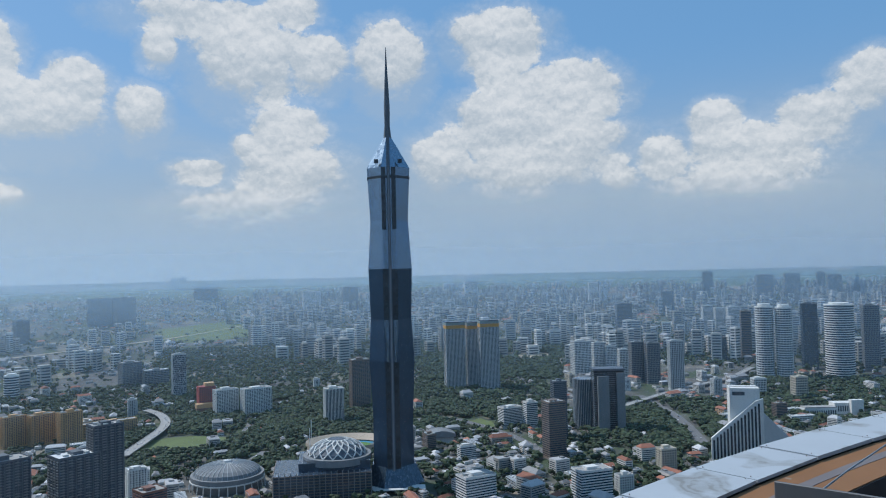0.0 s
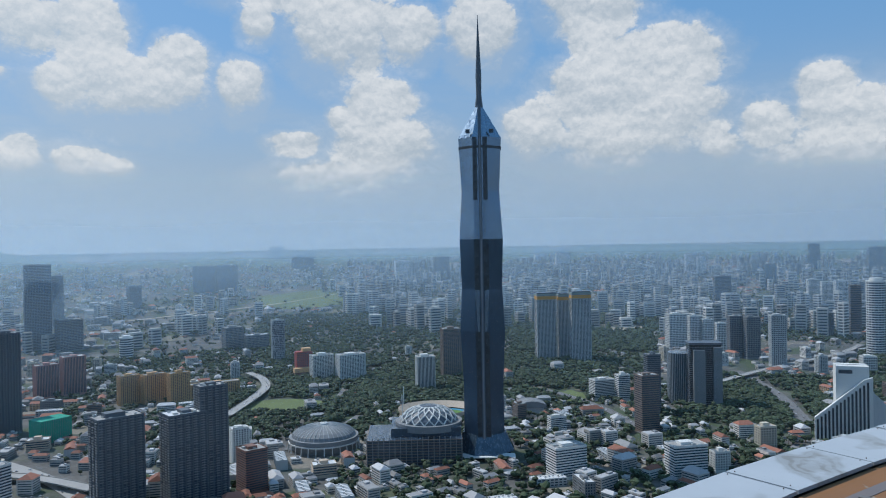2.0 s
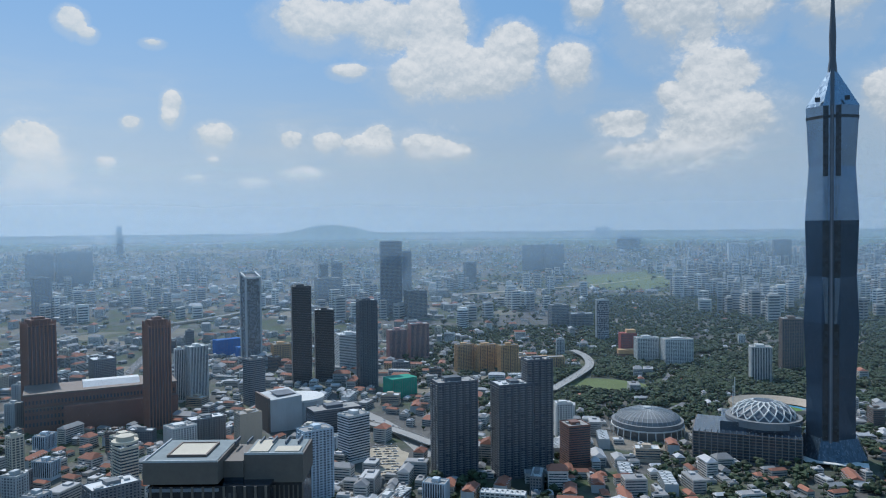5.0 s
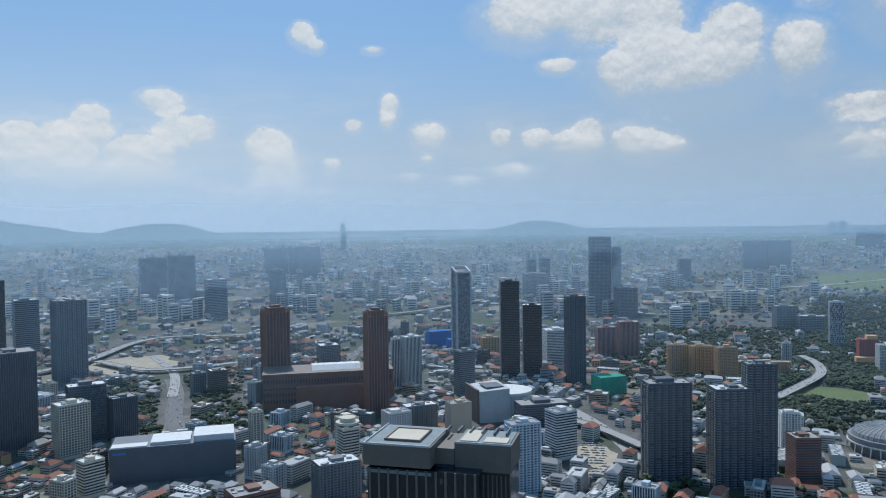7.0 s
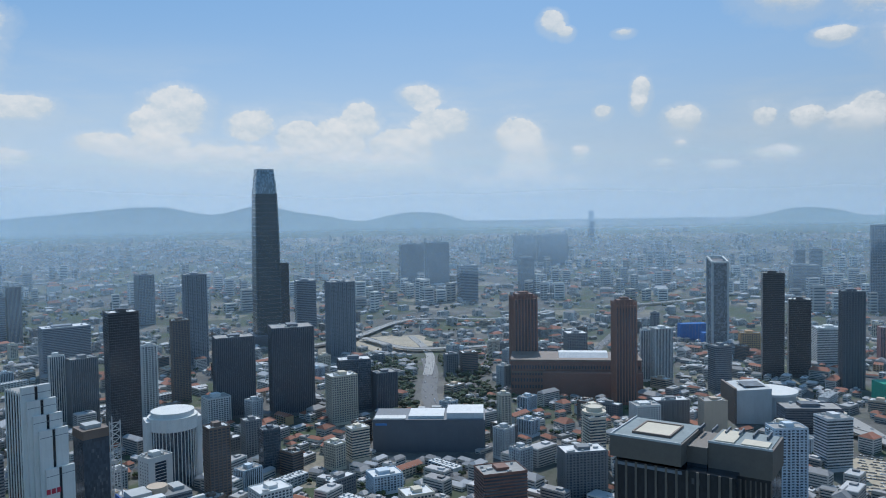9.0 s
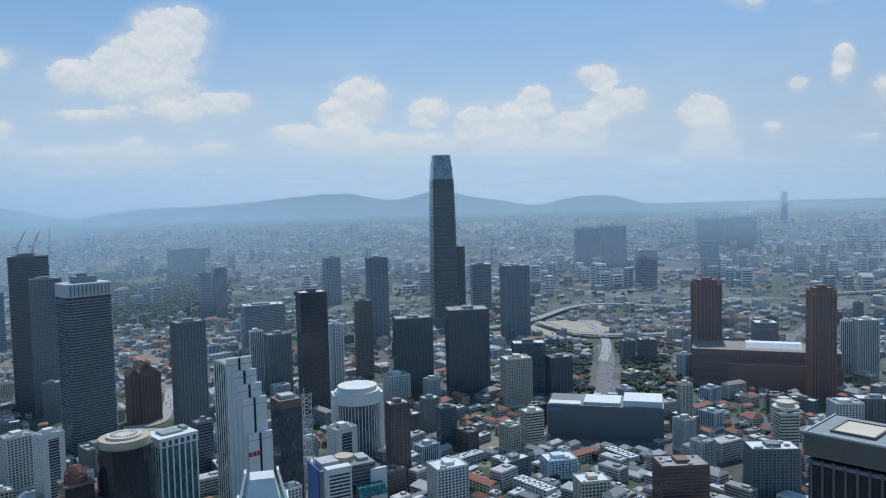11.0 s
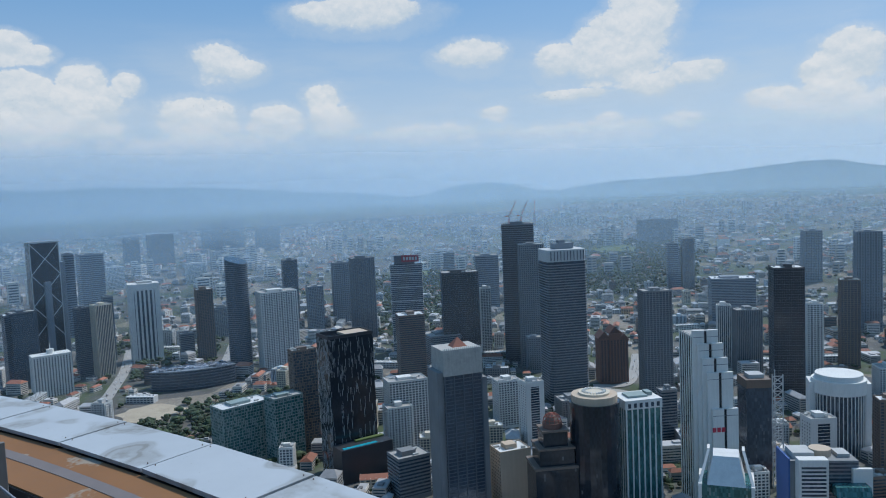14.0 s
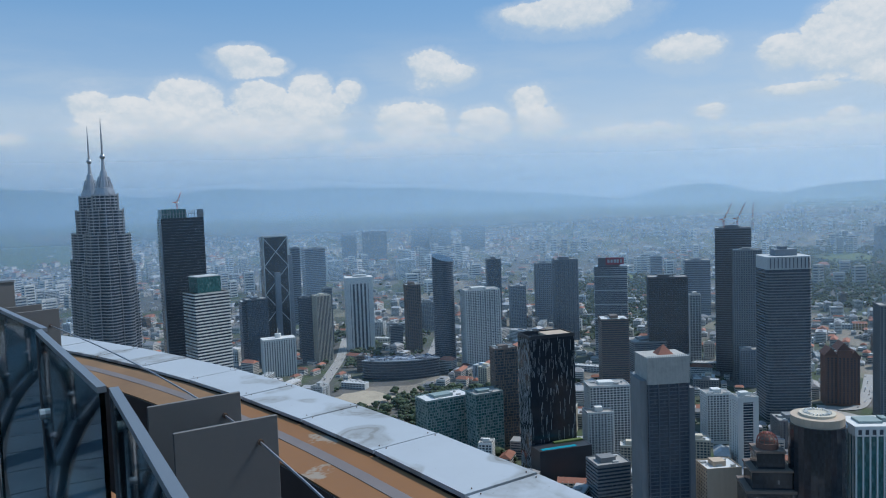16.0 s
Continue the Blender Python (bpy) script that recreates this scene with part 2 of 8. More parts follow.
def facade_glass(name, colour, bay=1.6, storey=3.6, blinds=0.25, rough=0.12, metal=0.25, vary=0.7):
    """Curtain-wall glass: each light between the mullions differs a little, some have pale blinds behind."""
    m = bpy.data.materials.new(name)
    m.use_nodes = True
    t = m.node_tree
    add, put, math_, mix, smooth, noise_ = node_kit(t)
    b = t.nodes["Principled BSDF"]
    co = add("ShaderNodeTexCoord").outputs["Object"]
    snap = add("ShaderNodeVectorMath", operation="SNAP")
    put(snap.inputs[0], co)
    snap.inputs[1].default_value = (bay, bay, storey)
    wn = add("ShaderNodeTexWhiteNoise")
    put(wn.inputs["Vector"], snap.outputs[0])
    v = wn.outputs["Value"]
    hs = add("ShaderNodeHueSaturation")
    put(hs.inputs["Color"], (*colour, 1)), put(hs.inputs["Value"], math_("ADD", math_("MULTIPLY", v, vary), 1.0 - vary / 2))
    pale = smooth(v, 1.0 - blinds, 1.0, 0.0, 0.4)
    put(b.inputs["Base Color"], mix(pale, hs.outputs[0], (0.30, 0.32, 0.33, 1)))
    put(b.inputs["Roughness"], math_("ADD", math_("MULTIPLY", v, 0.12), rough))
    b.inputs["Metallic"].default_value = metal
    b.inputs["Specular IOR Level"].default_value = 0.6
    return m


WALL = {
    "white": material("white_render", (0.66, 0.66, 0.63), 0.75, vary=0.14, streak=0.25),
    "pale": material("pale_grey_render", (0.48, 0.50, 0.50), 0.75, vary=0.14, streak=0.25),
    "grey": material("grey_concrete", (0.21, 0.22, 0.225), 0.8, vary=0.2, streak=0.3),
    "stripe": material("pale_panel", (0.62, 0.63, 0.62), 0.6, vary=0.12, streak=0.2),
    "slate": material("slate_grey_panel", (0.20, 0.23, 0.26), 0.6, vary=0.16, streak=0.2),
    "dark": material("dark_grey_panel", (0.095, 0.115, 0.138), 0.5, vary=0.2, streak=0.2),
    "black": material("black_stone_panel", (0.038, 0.043, 0.05), 0.4, vary=0.2, streak=0.2),
    "brown": material("brown_panel", (0.17, 0.13, 0.105), 0.65, vary=0.2, streak=0.25),
    "redbrown": material("red_brown_brick", (0.20, 0.105, 0.08), 0.75, vary=0.2, streak=0.25),
    "cream": material("cream_render", (0.58, 0.52, 0.41), 0.75, vary=0.14, streak=0.25),
    "beige": material("beige_render", (0.50, 0.40, 0.30), 0.75, vary=0.12, streak=0.2),
    "orange": material("orange_render", (0.58, 0.36, 0.18), 0.75, vary=0.15, streak=0.2),
    "red": material("red_and_grey_render", (0.40, 0.22, 0.20), 0.75, vary=0.2, streak=0.2),
    "bluewhite": material("blue_white_render", (0.52, 0.60, 0.66), 0.7, vary=0.15, streak=0.2),
    "green": material("grey_green_panel", (0.25, 0.32, 0.31), 0.55, vary=0.15, streak=0.2),
    "condo": material("dark_condominium_render", (0.095, 0.115, 0.135), 0.65, vary=0.2, streak=0.2),
}
GLASS = {
    "dark": facade_glass("dark_window_glass", (0.06, 0.09, 0.125), blinds=0.08, vary=0.5, metal=0.35),
    "blue": facade_glass("blue_curtain_glass", (0.06, 0.10, 0.14), blinds=0.12, metal=0.4),
    "teal": facade_glass("teal_curtain_glass", (0.05, 0.16, 0.16), blinds=0.12),
    "black": facade_glass("black_curtain_glass", (0.024, 0.032, 0.042), blinds=0.01, rough=0.08, metal=0.15, vary=0.4),
}
ROOF = material("roof_membrane", (0.34, 0.33, 0.31), 0.9, vary=0.35, scale=0.12, fine=1.2)
ROOF_PALE = material("pale_roof_sheet", (0.62, 0.63, 0.62), 0.6, vary=0.25, scale=0.12, fine=1.2)
PLANT = material("roof_plant_metal", (0.42, 0.43, 0.42), 0.6, vary=0.3)
STEEL = material("grey_steel", (0.30, 0.31, 0.32), 0.4, metal=0.7, vary=0.15)


# ---- mesh helpers ----
class Boxes:
    """Gathers boxes and loops into one mesh."""
    def __init__(self):
        self.v, self.f = [], []

    def box(self, x0, x1, y0, y1, z0, z1):
        n = len(self.v)
        self.v += [(x0, y0, z0), (x1, y0, z0), (x1, y1, z0), (x0, y1, z0), (x0, y0, z1), (x1, y0, z1), (x1, y1, z1), (x0, y1, z1)]
        self.f += [(n, n + 3, n + 2, n + 1), (n + 4, n + 5, n + 6, n + 7), (n, n + 1, n + 5, n + 4), (n + 1, n + 2, n + 6, n + 5), (n + 2, n + 3, n + 7, n + 6), (n + 3, n, n + 4, n + 7)]
        return self

    def turned(self, cx, cy, z0, z1, w, d, ang):
        """A box turned by ang degrees about its own middle."""
        n = len(self.v)
        self.box(-w / 2, w / 2, -d / 2, d / 2, z0, z1)
        c, s = math.cos(radians(ang)), math.sin(radians(ang))
        self.v[n:] = [(cx + x * c - y * s, cy + x * s + y * c, z) for x, y, z in self.v[n:]]
        return self

    def loft(self, rings, top=True, bottom=False):
        """Rings of equally many points, skinned from the first to the last."""
        n, k = len(self.v), len(rings[0])
        for r in rings:
            self.v += [tuple(p) for p in r]
        for i in range(len(rings) - 1):
            for j in range(k):
                a, b = n + i * k + j, n + i * k + (j + 1) % k
                self.f.append((a, b, b + k, a + k))
        if top:
            self.f.append(tuple(n + (len(rings) - 1) * k + j for j in range(k)))
        if bottom:
            self.f.append(tuple(n + k - 1 - j for j in range(k)))
        return self

    def bar(self, a, b, r, sides=5):
        """A round bar from a to b."""
        a, b = Vector(a), Vector(b)
        z = (b - a).normalized()
        x = z.orthogonal().normalized()
        y = z.cross(x)
        rings = [[p + (x * math.cos(2 * math.pi * i / sides) + y * math.sin(2 * math.pi * i / sides)) * r for i in range(sides)] for p in (a, b)]
        return self.loft(rings, True, True)


def part(name, bx, mat, parent=None, label="", kind=""):
    """One mesh object out of gathered boxes or a bmesh, under a thing or a part."""
    me = bpy.data.meshes.new(name)
    if isinstance(bx, Boxes):
        me.from_pydata(bx.v, [], bx.f)
    else:
        bx.to_mesh(me)
        bx.free()
    me.update()
    me.materials.append(mat)
    ob = new(name, me)
    ob.parent = parent
    return tagged(ob, label, kind=kind)


def ring(r, z, k=32, cx=0.0, cy=0.0, turn=0.0):
    return [(cx + r * math.cos(2 * math.pi * i / k + turn), cy + r * math.sin(2 * math.pi * i / k + turn), z) for i in range(k)]


def thing(name, x, y, z, rz, label, category, group="", kind=""):
    ob = new(name)
    ob.empty_display_size = 0.5
    ob.matrix_world = pose(x, y, z, 0, 0, rz)
    return tagged(ob, label, category, group, kind)


# ---- the land ----
NEAR, SPAN = 2500.0, 2400.0


def far_of(r):
    """The true distance of what stands r metres off: the last kilometres of land are foreshortened."""
    return r if r < NEAR else NEAR / max(1e-3, 1.0 - (r - NEAR) / SPAN)


def land(r):
    """Height of the land r metres off."""
    return 0.0 if r < NEAR else EYE * (1.0 - r / far_of(r))


def polar(a, r, z=0.0):
    return (-math.sin(radians(a)) * r, math.cos(radians(a)) * r, z)

# ---- ground: one sheet to the skyline ----
GROUND = material("city_ground", (0.17, 0.17, 0.15), 0.95, vary=0.55, scale=0.006, fine=0.06)
gt = GROUND.node_tree
add, put, math_, mix, smooth, noise_ = node_kit(gt)
gco = add("ShaderNodeTexCoord").outputs["Object"]
blocks = add("ShaderNodeTexVoronoi")
put(blocks.inputs["Vector"], gco), put(blocks.inputs["Scale"], 0.03)
patch = add("ShaderNodeTexVoronoi")
put(patch.inputs["Vector"], gco), put(patch.inputs["Scale"], 0.011)
tone = mix(smooth(noise_(gco, 0.004, 5.0, 0.6), 0.45, 0.54), (0.15, 0.145, 0.135, 1), (0.055, 0.085, 0.035, 1))
tone = mix(smooth(noise_(blocks.outputs["Color"], 1.3, 0.0), 0.45, 0.6, 0.0, 0.55), tone, (0.075, 0.075, 0.075, 1))
tone = mix(smooth(noise_(patch.outputs["Color"], 1.9, 0.0), 0.6, 0.68, 0.0, 0.6), tone, (0.36, 0.31, 0.24, 1))
put(gt.nodes["Principled BSDF"].inputs["Base Color"], mix(smooth(noise_(gco, 0.15, 4.0, 0.7), 0.35, 0.7, 0.0, 0.45), tone, (0.05, 0.055, 0.045, 1)))
RADII = [0.0, 60, 150, 300, 600, 1000, 1500, 2000, 2500, 2700, 2900, 3100, 3300, 3500, 3700, 3900, 4100, 4300, 4500, 4650, 4750, 4800]
g = Boxes()
g.loft([[polar(360 * j / 180, max(r, 0.5), land(r)) for j in range(180)] for r in RADII], top=False, bottom=True)
tagged(part("ground", g, GROUND), "sprawling city ground of streets, lots and greenery", "ground", kind="structure")

# hills along the skyline, wooded
HILL = material("wooded_hill", (0.05, 0.085, 0.04), 0.95, vary=0.5, scale=0.01, fine=0.06)


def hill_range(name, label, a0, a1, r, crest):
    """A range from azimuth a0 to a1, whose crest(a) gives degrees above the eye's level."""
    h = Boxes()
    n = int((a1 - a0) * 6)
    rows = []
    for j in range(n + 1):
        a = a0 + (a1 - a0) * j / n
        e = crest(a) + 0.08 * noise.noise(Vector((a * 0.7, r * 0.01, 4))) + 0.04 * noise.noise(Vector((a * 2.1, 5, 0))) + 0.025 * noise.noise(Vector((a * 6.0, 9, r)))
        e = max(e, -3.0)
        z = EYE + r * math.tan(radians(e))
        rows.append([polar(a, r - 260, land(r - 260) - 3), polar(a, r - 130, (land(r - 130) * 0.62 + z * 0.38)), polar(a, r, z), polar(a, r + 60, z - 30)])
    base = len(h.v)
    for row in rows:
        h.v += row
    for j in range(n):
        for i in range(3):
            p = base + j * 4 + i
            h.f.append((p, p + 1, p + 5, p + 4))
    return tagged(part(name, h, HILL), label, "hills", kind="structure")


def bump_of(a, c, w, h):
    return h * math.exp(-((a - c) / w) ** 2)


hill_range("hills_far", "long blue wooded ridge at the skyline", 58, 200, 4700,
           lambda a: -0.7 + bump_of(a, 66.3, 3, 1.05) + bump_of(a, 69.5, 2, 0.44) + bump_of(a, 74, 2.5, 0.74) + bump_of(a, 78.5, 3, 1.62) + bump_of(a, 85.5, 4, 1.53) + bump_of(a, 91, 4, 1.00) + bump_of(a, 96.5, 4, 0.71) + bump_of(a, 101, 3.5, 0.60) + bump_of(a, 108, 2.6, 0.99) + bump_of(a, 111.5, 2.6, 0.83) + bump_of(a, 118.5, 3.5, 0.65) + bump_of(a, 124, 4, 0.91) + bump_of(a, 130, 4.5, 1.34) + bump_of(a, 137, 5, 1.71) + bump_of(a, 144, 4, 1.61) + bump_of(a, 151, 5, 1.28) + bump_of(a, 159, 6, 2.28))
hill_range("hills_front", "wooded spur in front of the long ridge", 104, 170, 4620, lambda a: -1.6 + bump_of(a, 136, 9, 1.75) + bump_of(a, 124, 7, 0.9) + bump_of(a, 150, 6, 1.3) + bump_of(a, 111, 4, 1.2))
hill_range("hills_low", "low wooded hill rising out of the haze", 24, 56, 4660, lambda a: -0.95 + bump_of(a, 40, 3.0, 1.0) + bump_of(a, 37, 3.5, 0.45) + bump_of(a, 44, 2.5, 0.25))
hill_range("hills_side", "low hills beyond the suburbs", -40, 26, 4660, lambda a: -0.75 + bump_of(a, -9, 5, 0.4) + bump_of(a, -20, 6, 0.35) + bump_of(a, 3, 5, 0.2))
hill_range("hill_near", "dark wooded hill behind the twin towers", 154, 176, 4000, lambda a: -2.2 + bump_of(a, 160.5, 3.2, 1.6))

# ---- haze: translucent sheets that imitate the haze of distance ----
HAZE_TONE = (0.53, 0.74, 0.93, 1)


def haze_material(name, thick, low, full, r):
    """Painted haze: clear at the foot of the sheet, full from the height full up to the eye's level, thinning out
    above.
    """
    m = bpy.data.materials.new(name)
    m.use_nodes = True
    t = m.node_tree
    t.nodes.clear()
    add, put, math_, mix, smooth, noise_ = node_kit(t)
    co = add("ShaderNodeTexCoord").outputs["Object"]
    s = add("ShaderNodeSeparateXYZ")
    put(s.inputs[0], co)
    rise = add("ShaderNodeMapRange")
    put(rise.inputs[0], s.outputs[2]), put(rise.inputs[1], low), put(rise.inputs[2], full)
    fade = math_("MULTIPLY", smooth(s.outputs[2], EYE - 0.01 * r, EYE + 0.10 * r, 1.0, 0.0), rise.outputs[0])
    # the painted haze thickens with azimuth, from 70 to 140 degrees
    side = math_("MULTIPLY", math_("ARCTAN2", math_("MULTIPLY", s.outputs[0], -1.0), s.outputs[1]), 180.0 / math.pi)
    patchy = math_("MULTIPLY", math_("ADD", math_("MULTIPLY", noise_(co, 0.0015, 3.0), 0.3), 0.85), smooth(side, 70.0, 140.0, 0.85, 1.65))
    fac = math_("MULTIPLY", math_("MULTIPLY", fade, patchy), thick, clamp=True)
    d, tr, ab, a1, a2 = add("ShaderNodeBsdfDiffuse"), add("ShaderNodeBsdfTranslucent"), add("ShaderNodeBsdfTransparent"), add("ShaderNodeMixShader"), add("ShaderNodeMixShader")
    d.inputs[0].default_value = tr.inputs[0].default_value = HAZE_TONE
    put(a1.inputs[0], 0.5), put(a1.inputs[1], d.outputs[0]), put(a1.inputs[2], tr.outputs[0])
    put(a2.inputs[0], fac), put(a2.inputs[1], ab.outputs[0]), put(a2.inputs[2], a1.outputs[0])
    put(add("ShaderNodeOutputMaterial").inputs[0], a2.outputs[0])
    return m


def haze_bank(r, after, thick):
    """A haze-painted sheet r metres off that is full for what lies as far as after."""
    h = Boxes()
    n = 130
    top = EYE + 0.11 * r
    # far sheets lean more, so the sun brightens the painted haze
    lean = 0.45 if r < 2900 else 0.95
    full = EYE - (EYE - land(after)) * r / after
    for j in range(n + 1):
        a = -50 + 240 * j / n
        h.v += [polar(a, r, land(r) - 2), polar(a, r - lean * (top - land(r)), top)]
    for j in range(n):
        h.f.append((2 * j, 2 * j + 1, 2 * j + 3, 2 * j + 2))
    return tagged(part("haze_bank", h, haze_material("painted_haze", thick, land(r), full, r)), "thin translucent sheet that imitates pale blue distance haze", "haze", "haze banks", "structure")


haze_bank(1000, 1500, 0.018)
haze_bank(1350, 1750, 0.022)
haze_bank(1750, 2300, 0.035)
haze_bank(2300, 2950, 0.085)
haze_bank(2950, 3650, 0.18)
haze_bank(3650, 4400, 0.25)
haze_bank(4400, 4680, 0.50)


# ---- towers and blocks ----
def crown(t, w, d, h, wall, tone, seed):
    """Parapet, lift house, tanks and vents on a flat roof."""
    rnd = random.Random(seed)
    p = Boxes()
    for x0, x1, y0, y1 in ((-w / 2, w / 2, -d / 2, -d / 2 + 0.5), (-w / 2, w / 2, d / 2 - 0.5, d / 2), (-w / 2, -w / 2 + 0.5, -d / 2 + 0.5, d / 2 - 0.5), (w / 2 - 0.5, w / 2, -d / 2 + 0.5, d / 2 - 0.5)):
        p.box(x0, x1, y0, y1, h, h + 1.6)
    part("parapet", p, wall, t)
    part("roof", Boxes().box(-w / 2 + 0.5, w / 2 - 0.5, -d / 2 + 0.5, d / 2 - 0.5, h, h + 0.4), ROOF_PALE if rnd.random() < 0.35 else ROOF, t)
    part("lift_house", Boxes().box(-w * 0.2 + rnd.uniform(-0.1, 0.1) * w, w * 0.15, -d * 0.22, d * 0.24, h + 0.4, h + rnd.uniform(3.5, 6.0)), wall, t)
    q = Boxes()
    for _ in range(rnd.randint(4, 9)):
        x, y, s = rnd.uniform(-0.4, 0.4) * w, rnd.uniform(-0.4, 0.4) * d, rnd.uniform(1.0, 3.2)
        q.box(x - s, x + s, y - s * 0.6, y + s * 0.6, h + 0.4, h + rnd.uniform(1.6, 3.2))
    part("roof_plant", q, PLANT, t, "grey rooftop plant units", "stuff")


def tower(name, x, y, z, rz, w, d, h, tone, style, label, glass="dark", storey=3.6, bay=4.0, plain_roof=False):
    """A block or tower: a glazed core behind the bands, piers, balconies or frames of its style."""
    seed = int(abs(x) * 7 + abs(y) * 13 + h)
    rnd = random.Random(seed)
    cat = {"residential_tower": "apartment tower", "office_tower": "office tower", "hotel_tower": "hotel"}.get(name, name.replace("_", " "))
    t = thing(name, x, y, z, rz, label, cat)
    wall, pane = WALL[tone], GLASS[glass]
    ins = 0.5
    near = math.hypot(x, y) < 1080
    n = max(3, round(h / storey))
    st = h / n
    if style == "plain":
        part("body", Boxes().box(-w / 2, w / 2, -d / 2, d / 2, 0, h), wall, t)
        q = Boxes()
        for i in range(1, n):
            for k in range(int(d / 4)):
                yy = -d / 2 + 2 + k * 4
                q.box(w / 2 - 0.2, w / 2 + 0.06, yy - 0.8, yy + 0.8, i * st + 0.9, i * st + 2.4)
                q.box(-w / 2 - 0.06, -w / 2 + 0.2, yy - 0.8, yy + 0.8, i * st + 0.9, i * st + 2.4)
        part("window_grid", q, pane, t, kind="stuff")
        crown(t, w, d, h, wall, tone, seed)
        return t
    part("glazing", Boxes().box(-w / 2 + ins, w / 2 - ins, -d / 2 + ins, d / 2 - ins, 0, h - 0.2), pane, t)
    part("base", Boxes().box(-w / 2 - 0.3, w / 2 + 0.3, -d / 2 - 0.3, d / 2 + 0.3, 0, min(5.0, st * 1.2)), wall, t)
    bands, piers = Boxes(), Boxes()
    if style in ("bands", "grid", "balcony", "checks", "condo"):
        deep = {"bands": 0.0, "grid": -0.12, "balcony": 0.0, "checks": -0.1, "condo": 0.0}[style]
        tall = {"bands": 0.46, "grid": 0.36, "balcony": 0.30, "checks": 0.22, "condo": 0.28}[style] * st
        for i in range(1, n + 1):
            bands.box(-w / 2 - deep, w / 2 + deep, -d / 2 - deep, d / 2 + deep, i * st - tall, i * st)
            if near and i == 1:
                one = part("floor_band", bands, wall, t)
                one.location.z = 0
                bands = Boxes()
                for k in range(1, n):
                    more = new("floor_band", one.data)
                    more.parent = t
                    more.location.z = k * st
                break
        if not near:
            part("floor_banding", bands, wall, t, kind="stuff")
        bands = Boxes()
    if style in ("piers", "grid", "balcony", "condo", "glass", "checks"):
        wide = {"piers": 1.1, "grid": 1.3, "balcony": 1.6, "condo": 1.5, "glass": 0.18, "checks": 0.3}[style]
        proud = {"piers": 0.25, "grid": 0.0, "balcony": 0.12, "condo": 0.15, "glass": -0.35, "checks": -0.15}[style]
        step = {"piers": bay * 0.75, "glass": 3.0}.get(style, bay)
        for span, other, swap in ((w, d, False), (d, w, True)):
            k = max(2, round(span / step))
            for i in range(k + 1):
                c = -span / 2 + span * i / k
                c = min(max(c, -span / 2 + wide / 2), span / 2 - wide / 2)
                for sgn in (-1, 1):
                    lo, hi = sorted((sgn * (other / 2 + proud), sgn * (other / 2 - ins - 0.05)))
                    if swap:
                        piers.box(lo, hi, c - wide / 2, c + wide / 2, 0, h)
                    else:
                        piers.box(c - wide / 2, c + wide / 2, lo, hi, 0, h)
        part("mullions" if style == "glass" else "pier_grid", piers, wall if style != "glass" else WALL["dark"], t, kind="stuff")
    if style == "glass":
        for i in range(1, n + 1):
            bands.box(-w / 2 + 0.2, w / 2 - 0.2, -d / 2 + 0.2, d / 2 - 0.2, i * st - 0.9, i * st - 0.5)
        part("floor_banding", bands, WALL["dark"], t, kind="stuff")
    if style in ("balcony", "condo"):
        q = Boxes()
        for span, other, swap in ((w, d, False), (d, w, True)):
            k = max(1, round(span / (bay * 2)))
            for i in range(k):
                c0, c1 = -span / 2 + span * (i + 0.12) / k, -span / 2 + span * (i + 0.62) / k
                for sgn in (-1, 1):
                    lo, hi = sorted((sgn * (other / 2 - 0.1), sgn * (other / 2 + 1.3)))
                    for j in range(1, n):
                        if rnd.random() < 0.06:
                            continue
                        if swap:
                            q.box(lo, hi, c0, c1, j * st - 0.25, j * st + 0.95)
                        else:
                            q.box(c0, c1, lo, hi, j * st - 0.25, j * st + 0.95)
        part("balcony_facing", q, WALL["grey"] if style == "condo" else wall, t, kind="stuff")
    if style == "checks":
        q = Boxes()
        for span, other, swap in ((w, d, False), (d, w, True)):
            k = max(2, round(span / 2.4))
            for i in range(k):
                for j in range(n):
                    if rnd.random() < 0.42:
                        c = -span / 2 + span * (i + 0.5) / k
                        for sgn in (-1, 1):
                            lo, hi = sorted((sgn * (other / 2), sgn * (other / 2 - ins - 0.05)))
                            if swap:
                                q.box(lo, hi, c - 0.6, c + 0.6, j * st, (j + 1) * st)
                            else:
                                q.box(c - 0.6, c + 0.6, lo, hi, j * st, (j + 1) * st)
        part("panel_grid", q, wall, t, kind="stuff")
    if style == "frame":
        q = Boxes()
        for sx in (-1, 1):
            lo, hi = sorted((sx * w / 2, sx * w * 0.24))
            q.box(lo, hi, -d / 2, d / 2, 0, h)
        q.box(-w * 0.24, w * 0.24, -d / 2, d / 2, h - 5, h)
        part("frame", q, wall, t)
        for i in range(1, n):
            bands.box(-w * 0.24, w * 0.24, -d / 2 + 0.3, d / 2 - 0.3, i * st - 0.6, i * st)
        part("floor_banding", bands, wall, t, kind="stuff")
        q = Boxes()
        for i in range(1, n):
            for k in range(int(d / 5)):
                yy = -d / 2 + 3 + k * 5
                for sx in (-1, 1):
                    lo, hi = sorted((sx * (w / 2 - 0.3), sx * (w / 2 + 0.05)))
                    q.box(lo, hi, yy - 0.8, yy + 0.8, i * st - 2.2, i * st - 0.8)
        part("window_grid", q, pane, t, kind="stuff")
    if not plain_roof:
        crown(t, w, d, h, wall, tone, seed)
    return t


